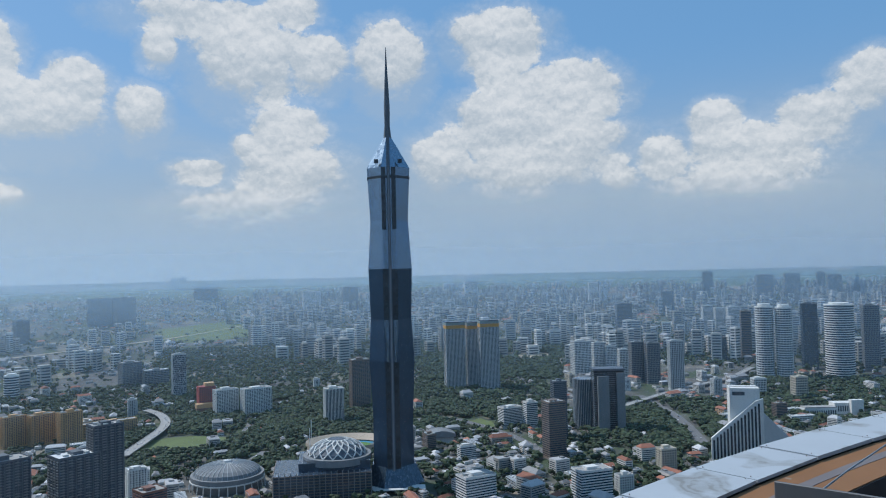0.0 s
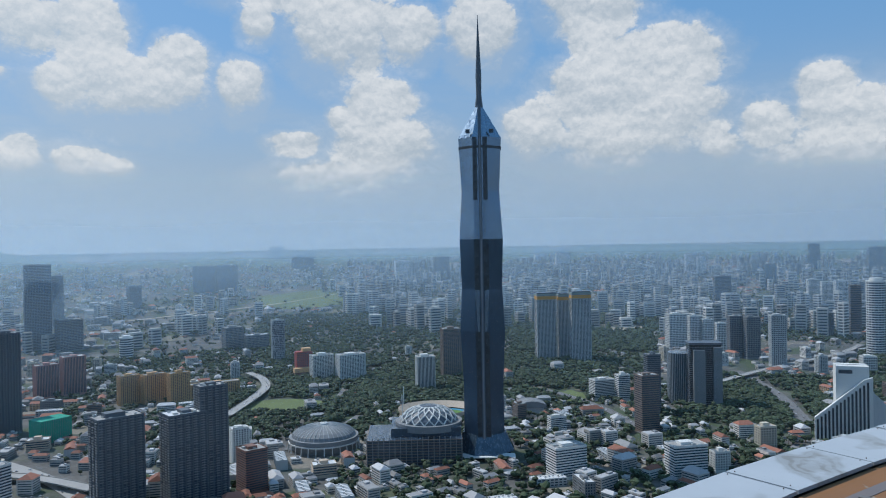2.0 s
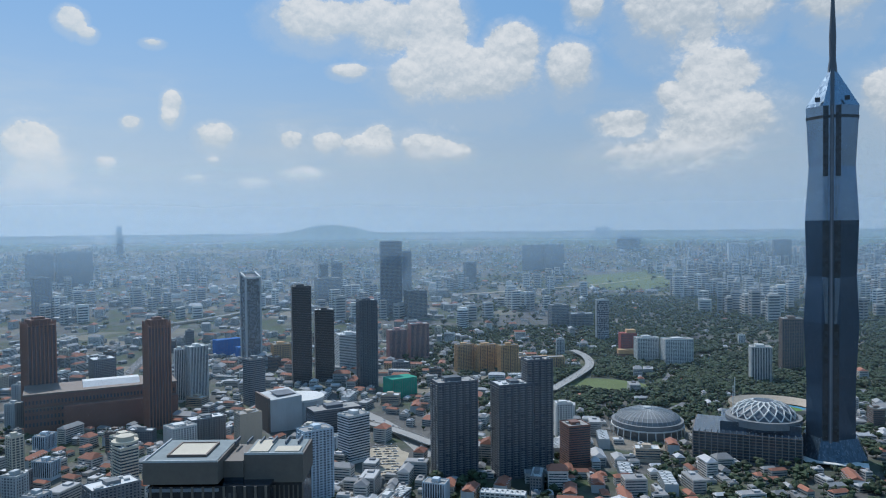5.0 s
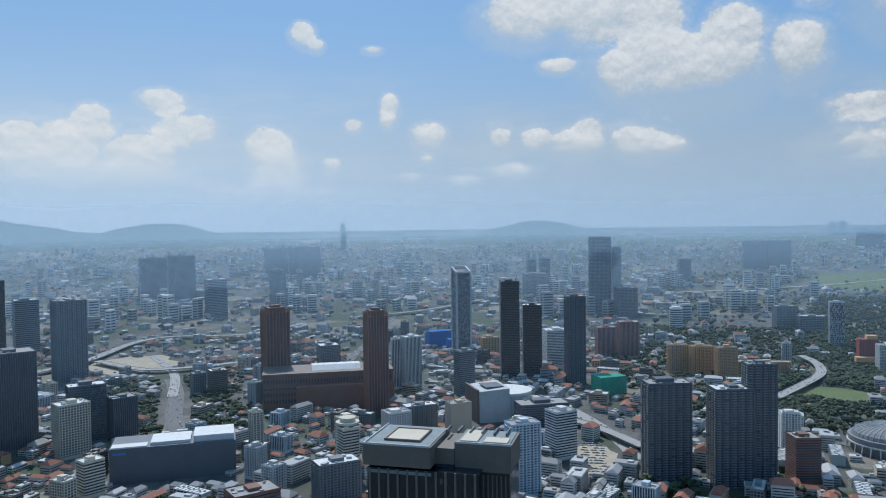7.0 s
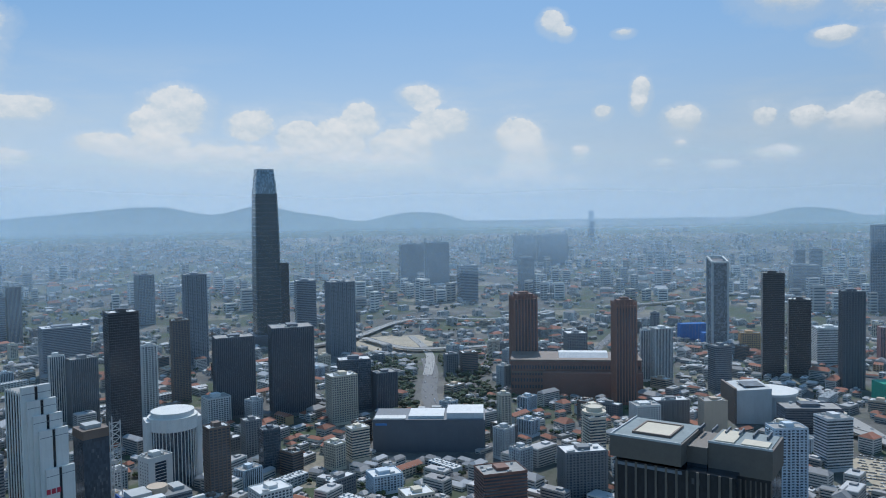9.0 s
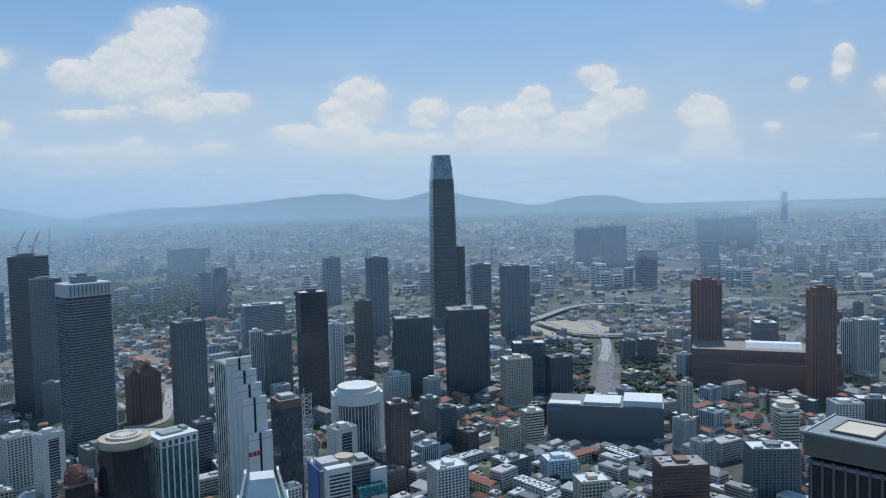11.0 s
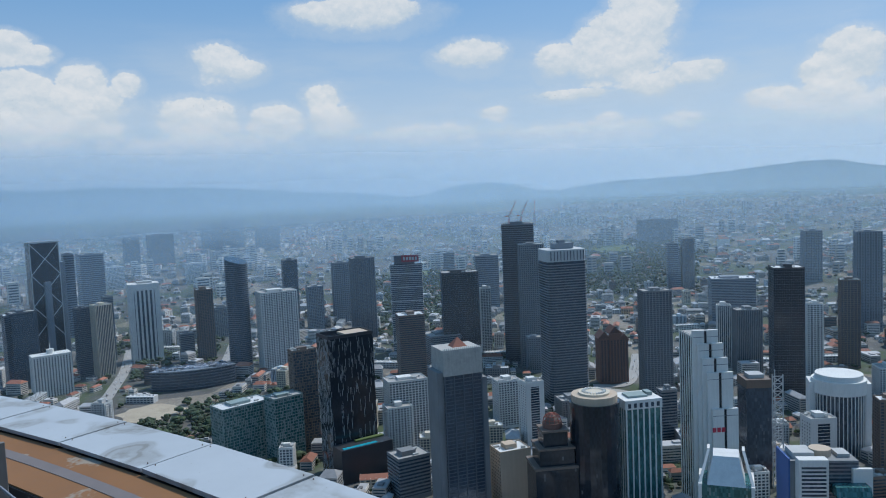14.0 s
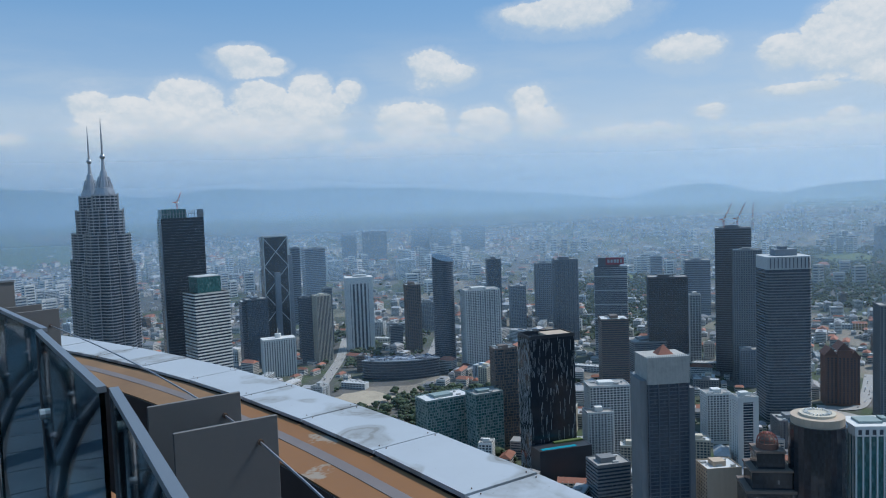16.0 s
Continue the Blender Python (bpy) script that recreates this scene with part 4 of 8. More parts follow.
tower("apartment_block", -1069, 195, 0.0, 100, 24.0, 19.2, 51.4, "grey", "grid", "grey concrete apartment block with a grid of small windows", "dark", 3.20, 4.20)
tower("office_building", -988, 203, 0.0, 98, 23.5, 18.8, 57.6, "dark", "glass", "dark grey office building with a glass curtain wall", "blue", 3.70, 4.20)
tower("apartment_block", -856, 313, 0.0, 90, 37.2, 29.7, 21.9, "bluewhite", "balcony", "blue and white apartment block with stacked balconies", "dark", 3.20, 4.20)
tower("shop_building", -758, 314, 0.0, 88, 33.1, 26.5, 30.5, "cream", "grid", "cream shop building with a grid of small windows", "dark", 3.70, 4.20)
tower("office_tower", -1400, -1610, 0.0, 149, 25.1, 25.1, 210.9, "slate", "bands", "slate-grey office tower with horizontal window bands", "blue", 5.92, 4.20)
tower("office_tower", -1069, -1205, 0.0, 153, 25.6, 20.5, 135.7, "dark", "bands", "dark grey office tower with horizontal window bands", "dark", 3.70, 4.20)
tower("hotel_tower", -1082, -1168, 0.0, 157, 31.2, 28.1, 140.4, "cream", "piers", "cream hotel tower with vertical piers", "dark", 3.70, 4.20)
tower("office_tower", -1206, -1282, 0.0, 147, 21.0, 18.9, 136.2, "grey", "bands", "grey concrete office tower with horizontal window bands", "dark", 3.70, 4.20)
tower("office_tower", -1600, -1086, 0.0, 134, 35.4, 28.3, 174.5, "dark", "glass", "dark grey office tower with a glass curtain wall", "blue", 5.92, 4.20)
tower("residential_tower", -1207, -853, 0.0, 140, 69.9, 41.9, 153.1, "white", "balcony", "white-rendered apartment tower with stacked balconies", "dark", 3.20, 4.80)
tower("office_tower", -1612, -1024, 0.0, 132, 38.4, 34.6, 107.5, "slate", "grid", "slate-grey office tower with a grid of small windows", "blue", 3.70, 4.20)
tower("residential_tower", -1695, -997, 0.0, 130, 40.6, 32.4, 157.6, "slate", "balcony", "slate-grey apartment tower with stacked balconies", "blue", 5.12, 4.80)
tower("residential_tower", -1542, -849, 0.0, 129, 52.3, 41.8, 183.8, "dark", "balcony", "dark grey apartment tower with stacked balconies", "dark", 3.20, 4.80)
tower("office_tower", -1173, -557, 0.0, 125, 45.1, 40.6, 121.2, "brown", "bands", "brown office tower with horizontal window bands", "dark", 3.70, 4.20)
tower("office_tower", -1306, -515, 0.0, 117, 67.8, 40.7, 179.1, "black", "glass", "black stone office tower with a glass curtain wall", "black", 3.70, 4.20)
tower("residential_tower", -1440, -513, 0.0, 115, 21.1, 19.0, 130.3, "white", "grid", "white-rendered apartment tower with a grid of small windows", "dark", 3.20, 4.80)
tower("office_tower", -2520, -1031, 3.4, 117, 39.4, 35.4, 105.4, "slate", "bands", "slate-grey office tower with horizontal window bands", "blue", 5.86, 4.16)
tower("office_tower", -2016, -711, 0.0, 114, 64.1, 57.7, 145.2, "slate", "bands", "slate-grey office tower with horizontal window bands", "blue", 5.92, 4.20)
tower("office_tower", -823, -547, 0.0, 144, 32.1, 19.2, 133.7, "brown", "checks", "brown office tower with a checkered window pattern", "dark", 3.70, 4.20)
tower("office_building", -769, -607, 0.0, 156, 66.7, 33.3, 74.1, "green", "checks", "grey-green office building with a checkered window pattern", "teal", 3.70, 4.20)
tower("office_building", -786, -554, 0.0, 153, 40.2, 28.1, 82.9, "green", "checks", "grey-green office building with a checkered window pattern", "teal", 3.70, 4.20)
tower("apartment_block", -874, -426, 0.0, 131, 51.7, 31.0, 89.6, "white", "grid", "white-rendered apartment block with a grid of small windows", "dark", 3.20, 4.20)
tower("apartment_block", -844, -424, 0.0, 132, 32.2, 25.7, 62.5, "white", "balcony", "white-rendered apartment block with stacked balconies", "dark", 3.20, 4.20)
tower("apartment_block", -991, -327, 0.0, 128, 33.0, 26.4, 65.1, "white", "grid", "white-rendered apartment block with a grid of small windows", "dark", 3.20, 4.20)
tower("residential_tower", -900, -264, 0.0, 131, 24.4, 19.5, 89.1, "white", "frame", "white-rendered apartment tower with a framed window strip", "dark", 3.20, 4.80)
tower("office_building", -730, -356, 0.0, 141, 38.0, 30.4, 46.1, "grey", "bands", "grey concrete office building with horizontal window bands", "dark", 3.70, 4.20)
tower("office_building", -746, -245, 0.0, 133, 34.9, 27.9, 57.9, "beige", "plain", "beige office building with plain walls", "dark", 3.70, 4.20)
tower("office_building", -1304, -375, 0.0, 111, 27.8, 25.0, 62.3, "slate", "grid", "slate-grey office building with a grid of small windows", "blue", 3.70, 4.20)
tower("office_tower", -986, -1269, 0.0, 152, 53.5, 37.4, 136.1, "dark", "bands", "dark grey office tower with horizontal window bands", "dark", 3.70, 4.20)
tower("office_building", -1232, -1098, 0.0, 142, 27.8, 19.4, 59.0, "grey", "bands", "grey concrete office building with horizontal window bands", "dark", 3.70, 4.20)
tower("residential_tower", -1256, -1068, 0.0, 140, 32.9, 29.6, 148.0, "brown", "grid", "brown apartment tower with a grid of small windows", "dark", 3.20, 4.80)
tower("office_building", -1294, -545, 0.0, 133, 74.3, 59.5, 65.6, "grey", "bands", "grey concrete office building with horizontal window bands", "dark", 3.70, 4.20)
tower("apartment_block", -1006, -238, 0.0, 123, 40.6, 32.5, 40.5, "grey", "balcony", "grey concrete apartment block with stacked balconies", "dark", 3.20, 4.20)
tower("office_tower", -2322, -237, 0.0, 106, 30.5, 27.5, 148.2, "slate", "bands", "slate-grey office tower with horizontal window bands", "blue", 5.92, 4.20)
tower("residential_tower", -2608, 151, 0.9, 97, 51.9, 46.7, 158.5, "slate", "balcony", "slate-grey apartment tower with stacked balconies", "blue", 5.11, 4.79)
tower("residential_tower", -3512, -421, 60.1, 107, 174.2, 52.3, 103.4, "slate", "grid", "slate-grey apartment tower with a grid of small windows", "blue", 4.19, 3.93)
tower("office_tower", -979, -1253, 0.0, 157, 43.2, 34.6, 141.4, "dark", "glass", "dark grey office tower with a glass curtain wall", "blue", 3.70, 4.20)
tower("office_tower", -1675, -1837, 0.0, 150, 65.3, 58.8, 187.8, "slate", "bands", "slate-grey office tower with horizontal window bands", "blue", 5.92, 4.20)
tower("residential_tower", -2532, -2528, 66.8, 147, 63.7, 38.2, 124.1, "slate", "grid", "slate-grey apartment tower with a grid of small windows", "blue", 4.08, 3.83)
tower("residential_tower", -2587, -2416, 60.4, 145, 102.9, 61.7, 133.1, "slate", "grid", "slate-grey apartment tower with a grid of small windows", "blue", 4.18, 3.92)
tower("residential_tower", -2814, -2326, 74.8, 142, 82.8, 49.7, 146.1, "slate", "grid", "slate-grey apartment tower with a grid of small windows", "blue", 3.96, 3.71)
tower("residential_tower", -2862, -2241, 72.6, 140, 89.7, 53.8, 166.8, "slate", "grid", "slate-grey apartment tower with a grid of small windows", "blue", 3.99, 3.74)
tower("residential_tower", -3024, -2166, 83.2, 131, 112.0, 67.2, 115.8, "slate", "grid", "slate-grey apartment tower with a grid of small windows", "blue", 3.83, 3.59)
tower("residential_tower", -2308, -1990, 17.7, 143, 71.2, 42.7, 77.0, "white", "grid", "white-rendered apartment tower with a grid of small windows", "dark", 4.85, 4.54)
tower("residential_tower", -2117, -2201, 18.4, 148, 60.1, 36.1, 83.3, "white", "grid", "white-rendered apartment tower with a grid of small windows", "dark", 4.83, 4.53)
tower("residential_tower", -1215, -2650, 10.8, 167, 46.2, 27.7, 55.7, "white", "grid", "white-rendered apartment tower with a grid of small windows", "dark", 4.95, 4.64)
tower("residential_tower", -1479, -1205, 0.0, 141, 46.1, 27.7, 73.6, "grey", "grid", "grey concrete apartment tower with a grid of small windows", "dark", 3.20, 4.80)
tower("office_tower", -1634, -1037, 0.0, 134, 37.2, 29.8, 105.9, "slate", "grid", "slate-grey office tower with a grid of small windows", "blue", 5.92, 4.20)

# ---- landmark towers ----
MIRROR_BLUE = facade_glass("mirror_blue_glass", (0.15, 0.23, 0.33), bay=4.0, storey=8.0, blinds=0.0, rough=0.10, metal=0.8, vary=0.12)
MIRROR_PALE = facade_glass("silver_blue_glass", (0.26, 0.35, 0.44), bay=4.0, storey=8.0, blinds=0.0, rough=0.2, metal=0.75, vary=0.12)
INK = facade_glass("ink_dark_glass", (0.03, 0.045, 0.06), bay=4.0, storey=4.0, blinds=0.0, rough=0.12, metal=0.4)
SILVER = material("brushed_steel_cladding", (0.40, 0.41, 0.43), 0.35, metal=0.75, vary=0.15, scale=0.1)


def at(a, r):
    """Plan place r metres off at azimuth a."""
    return -math.sin(radians(a)) * r, math.cos(radians(a)) * r


def faceted_supertall(a, r):
    """The tallest tower: eight-sided shaft that pinches and swells in long triangles, pyramid cap and needle."""
    x, y = at(a, r)
    t = thing("faceted_supertall_tower", x, y, 0, a, "very tall faceted blue glass tower with a needle spire", "skyscraper")
    levels = ((8, 68, 33), (34, 62, 34), (109, 61, 29), (194, 69, 32), (258, 62, 29), (335, 67, 32), (409, 58, 29), (491, 66, 30))

    def outline(w, m):
        h, k = w / 2, w * 0.17
        return [(-k, -m), (k, -m), (h, -k), (h, k), (k, m), (-k, m), (-h, k), (-h, -k)]
    rings = [[(px, py, z) for px, py in outline(w, m)] for z, w, m in levels]
    # darker copy of the blue glass: the lower tiers' city reflection put into colour
    deep = facade_glass("dim_reflection_glass", (0.04, 0.08, 0.135), bay=4.0, storey=8.0, blinds=0.0, rough=0.1, metal=0.5, vary=0.15)
    for i in range(len(rings) - 1):
        tier = Boxes()
        tier.v += rings[i] + rings[i + 1]
        for j in range(8):
            k = (j + 1) % 8
            if (j + i) % 2:
                tier.f += [(j, k, 8 + k), (j, 8 + k, 8 + j)]
            else:
                tier.f += [(j, k, 8 + j), (k, 8 + k, 8 + j)]
        tier.f.append(tuple(range(8, 16)))
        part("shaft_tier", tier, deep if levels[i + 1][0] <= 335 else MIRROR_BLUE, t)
    cap = Boxes().loft([[(px, py, 491.1) for px, py in outline(66, 30)], [(px, py, 541) for px, py in outline(11, 6)]])
    part("pyramid_cap", cap, MIRROR_PALE, t)
    win = Boxes()
    for sx in (-1, 1):
        win.box(sx * 18 - 3.2, sx * 18 + 3.2, -27.2, -24.5, 497, 503)
    part("cap_window", win, INK, t)
    part("crown_belt", Boxes().loft([[(px * 1.004, py * 1.004, z) for px, py in outline(65.5, 30)] for z in (474, 478)], False), INK, t)
    sp = Boxes()
    sp.loft([ring(q, z, 8) for z, q in ((538, 6.5), (560, 4.2), (590, 4.6), (625, 3.0), (684, 0.35))])
    part("spire", sp, WALL["dark"], t)
    for x0, x1, z0, z1 in ((-11, -4.5, 395, 490), (4.5, 11, 395, 490), (-11, -3, 258, 335), (3, 11, 258, 335), (-10, -3, 20, 194), (3, 10, 20, 194)):
        part("dark_recess_panel", Boxes().box(x0, x1, -34.6, -27, z0, z1), INK, t)
    # brighter glass triangles put the sky's reflection into the colour
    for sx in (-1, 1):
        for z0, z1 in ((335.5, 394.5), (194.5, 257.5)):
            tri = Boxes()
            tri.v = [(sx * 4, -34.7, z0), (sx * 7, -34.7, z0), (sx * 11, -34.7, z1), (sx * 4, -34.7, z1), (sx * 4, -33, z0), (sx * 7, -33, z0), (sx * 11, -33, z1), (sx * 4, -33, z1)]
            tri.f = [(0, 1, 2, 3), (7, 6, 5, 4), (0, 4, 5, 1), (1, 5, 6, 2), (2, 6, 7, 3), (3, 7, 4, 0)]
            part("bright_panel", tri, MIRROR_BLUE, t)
    part("spine_fin", Boxes().box(-2.2, 2.2, -35.4, -27, 10, 491), WALL["dark"], t)
    part("spine_edge", Boxes().box(-0.7, 0.7, -36, -35.3, 10, 490), WALL["slate"], t)
    part("cap_ridge", Boxes().bar((0, -31, 488), (0, -6, 543), 3.4, 4), WALL["dark"], t)
    pod = Boxes().loft([[(px, py, z) for px, py in outline(w, m)] for z, w, m in ((8, 92, 46), (16, 84, 42), (36, 66, 33.5))])
    part("entrance_skirt", pod, GLASS["blue"], t)
    part("entrance_canopy", Boxes().box(-46, 46, -54, -30, 7, 8.2), WALL["white"], t)
    part("entrance_hall", Boxes().box(-40, 40, -40, 40, 0, 7), INK, t)
    return t


faceted_supertall(3.95, 1190)


def tapered_supertall(a, r):
    x, y = at(a, r)
    t = thing("tapered_supertall_tower", x, y, 0, a + 12, "tall tapered dark teal glass tower with a pale lantern crown", "skyscraper")

    def sq(w, z, c=0.16):
        h = w / 2
        k = h * (1 - c)
        return [(-k, -h, z), (k, -h, z), (h, -k, z), (h, k, z), (k, h, z), (-k, h, z), (-h, k, z), (-h, -k, z)]
    part("shaft", Boxes().loft([sq(66, 0), sq(66, 120), sq(62, 300), sq(57, 398)]), facade_glass("teal_black_glass", (0.022, 0.05, 0.065), 2, 4, 0.02, 0.15, 0.4), t)
    part("lantern_crown", Boxes().loft([sq(56, 398.5), sq(53, 420), sq(44, 462)]), facade_glass("pale_lantern_glass", (0.20, 0.27, 0.31), 3, 5, 0.3, 0.2, 0.4), t)
    part("crown_rim", Boxes().loft([sq(45, 460), sq(45, 463.5)]), WALL["pale"], t)
    q = Boxes()
    for i in range(1, 33):
        z = i * 12
        w = 66 if z < 120 else 66 - (z - 120) * 4 / 180 if z < 300 else 62 - (z - 300) * 5 / 98
        q.loft([sq(w + 0.5, z), sq(w + 0.5, z + 0.9)])
    part("floor_banding", q, WALL["black"], t, kind="stuff")
    part("side_wing", Boxes().box(24, 56, -20, 28, 0, 214), GLASS["black"], t)
    part("podium", Boxes().box(-70, 80, -50, 40, 0, 26), WALL["dark"], t)
    return t


tapered_supertall(78.3, 2085)


def star(r, z, k=48, depth=0.10, lobes=8):
    return [(r * (1 + depth * math.cos(lobes * 2 * math.pi * i / k) * (1 if i % 2 else 0.6)) * math.cos(2 * math.pi * i / k),
             r * (1 + depth * math.cos(lobes * 2 * math.pi * i / k) * (1 if i % 2 else 0.6)) * math.sin(2 * math.pi * i / k), z) for i in range(k)]


def lobed_twin(a, r):
    """One of the twin towers: star plan, setbacks, steel sun-bands on every storey, ringed pinnacle."""
    x, y = at(a, r)
    t = thing("lobed_twin_tower", x, y, 0, a, "stepped steel-banded twin tower with a ringed pinnacle", "skyscraper", "twin towers")
    steps = ((0, 222, 33.5), (222, 262, 31.5), (262, 300, 28.0), (300, 332, 21.5), (332, 352, 16.0))
    glass, bands, ribs = Boxes(), Boxes(), Boxes()
    for z0, z1, q in steps:
        glass.loft([star(q - 0.9, z0), star(q - 0.9, z1)])
        n = round((z1 - z0) / 4.0)
        for i in range(n):
            z = z0 + (i + 1) * (z1 - z0) / n
            bands.loft([star(q, z - 1.35), star(q, z)], True, True)
        for j in range(16):
            an = 2 * math.pi * j / 16
            ribs.bar((q * 1.02 * math.cos(an), q * 1.02 * math.sin(an), z0), (q * 1.02 * math.cos(an), q * 1.02 * math.sin(an), z1 + 2), 0.5)
    part("glazing", glass, GLASS["dark"], t)
    part("sun_banding", bands, SILVER, t, kind="stuff")
    part("rib_set", ribs, SILVER, t, kind="stuff")
    top = Boxes().loft([ring(q, z, 24) for z, q in ((352, 13.0), (361, 11.5), (361.5, 9.0), (371, 7.6), (371.5, 5.6), (383, 4.0), (384, 2.8), (396, 1.8))])
    part("pinnacle", top, SILVER, t)
    fins = Boxes()
    for j in range(16):
        an = 2 * math.pi * j / 16
        fins.bar((13.8 * math.cos(an), 13.8 * math.sin(an), 350), (6.4 * math.cos(an), 6.4 * math.sin(an), 376), 0.5)
    part("pinnacle_fins", fins, SILVER, t, kind="stuff")
    ball = bmesh.new()
    bmesh.ops.create_uvsphere(ball, u_segments=14, v_segments=8, radius=3.6)
    bmesh.ops.translate(ball, verts=ball.verts, vec=(0, 0, 402))
    part("ring_ball", ball, SILVER, t)
    part("mast", Boxes().loft([ring(q, z, 8) for z, q in ((396, 1.6), (406, 1.4), (430, 0.9), (452, 0.25))]), SILVER, t)
    return t


lobed_twin(151.7, 1100)
lobed_twin(152.55, 1205)


def brown_twin(a, r, w, h):
    x, y = at(a, r + 20)
    t = thing("brown_twin_tower", x, y, 0, a + 18, "red-brown twin tower with vertical ribs and stepped top", "tower block", "brown twin towers")
    d = w * 0.75
    part("body", Boxes().box(-w / 2, w / 2, -d / 2, d / 2, 0, h - 14), WALL["redbrown"], t)
    part("stepped_top", Boxes().box(-w * 0.36, w * 0.36, -d * 0.36, d * 0.36, h - 14, h - 4).box(-w * 0.2, w * 0.2, -d * 0.2, d * 0.2, h - 4, h), WALL["redbrown"], t)
    rib, wn, bal = Boxes(), Boxes(), Boxes()
    n = int((h - 20) / 3.4)
    for span, other, swap in ((w, d, False), (d, w, True)):
        k = 7
        for i in range(k + 1):
            c = -span / 2 + span * i / k
            for s in (-1, 1):
                lo, hi = sorted((s * (other / 2 - 0.3), s * (other / 2 + 1.1)))
                b = (c - 0.8, c + 0.8, lo, hi) if not swap else (lo, hi, c - 0.8, c + 0.8)
                rib.box(*b, 0, h - 10 + (4 if i % 2 else 0))
                if i < k:
                    m = c + span / k / 2
                    lo2, hi2 = sorted((s * (other / 2 - 0.2), s * (other / 2 + 0.08)))
                    for j in range(n):
                        bb = (m - 1.5, m + 1.5, lo2, hi2) if not swap else (lo2, hi2, m - 1.5, m + 1.5)
                        wn.box(*bb, 6 + j * 3.4, 8 + j * 3.4)
    part("rib_set", rib, material("terracotta_rib", (0.30, 0.15, 0.105), 0.75, streak=0.2), t, kind="stuff")
    part("window_grid", wn, GLASS["dark"], t, kind="stuff")
    return t


brown_twin(59.2, 1490, 46, 180)
brown_twin(51.8, 1330, 36, 186)
px_, py_ = at(55.4, 1440)
pod_ = thing("brown_podium_mall", px_, py_, 0, 58, "wide red-brown shopping podium with terraces", "mall")
part("block", Boxes().box(-118, 118, -40, 45, 0, 62).box(-60, 118, -58, -40, 0, 44), WALL["redbrown"], pod_)
part("cornice", Boxes().box(-119, 119, -41, 46, 62, 65).box(-118, 118, -41.2, -40, 40, 43), WALL["brown"], pod_)
part("glass_vault", Boxes().loft([[(-30, -20, 65), (60, -20, 65), (60, 25, 65), (-30, 25, 65)], [(-30, -8, 73), (60, -8, 73), (60, 13, 73), (-30, 13, 73)]]), ROOF_PALE, pod_)
q_ = Boxes()
for i in range(44):
    for j in range(4):
        q_.box(-116 + i * 5.3, -113.5 + i * 5.3, -41.1, -39, 12 + j * 12, 18 + j * 12)
part("window_grid", q_, GLASS["dark"], pod_, kind="stuff")


def slant_tower(a, r, w, h):
    x, y = at(a, r + 20)
    t = thing("slant_top_tower", x, y, 0, a + 20, "slim grey glass tower with an open slanted white frame on top", "office tower")
    g = w / 2
    part("glazing", Boxes().loft([[(-g, -g, 0), (g, -g, 0), (g, g, 0), (-g, g, 0)], [(-g, -g, h - 15), (g, -g, h - 15), (g, g, h - 3), (-g, g, h - 3)]]), facade_glass("grey_silver_glass", (0.16, 0.19, 0.22), 3, 4, 0.1, 0.2, 0.4), t)
    part("roof_well", Boxes().loft([[(-g * 0.62, -g * 0.62, h - 12.4), (g * 0.62, -g * 0.62, h - 12.4), (g * 0.62, g * 0.62, h - 4.9), (-g * 0.62, g * 0.62, h - 4.9)], [(-g * 0.6, -g * 0.6, h - 12), (g * 0.6, -g * 0.6, h - 12), (g * 0.6, g * 0.6, h - 4.6), (-g * 0.6, g * 0.6, h - 4.6)]]), WALL["dark"], t)
    f = Boxes()
    for px, py, z in ((-g, -g, h - 12), (g, -g, h - 12), (g, g, h), (-g, g, h)):
        f.box(px - 2.2, px + 2.2, py - 2.2, py + 2.2, 0, z)
    part("corner_frame", f, WALL["pale"], t)
    s = Boxes()
    for p, q in (((-g, -g, h - 12), (g, -g, h - 12)), ((g, -g, h - 12), (g, g, h)), ((g, g, h), (-g, g, h)), ((-g, g, h), (-g, -g, h - 12))):
        s.bar(p, q, 3.0, 4)
    part("slanted_frame", s, WALL["white"], t)
    b = Boxes()
    for i in range(1, 54):
        b.box(-g - 0.2, g + 0.2, -g - 0.2, g + 0.2, i * (h - 26) / 54 - 0.7, i * (h - 26) / 54)
    part("floor_banding", b, WALL["slate"], t, kind="stuff")
    return t


slant_tower(45.3, 1940, 37, 222)


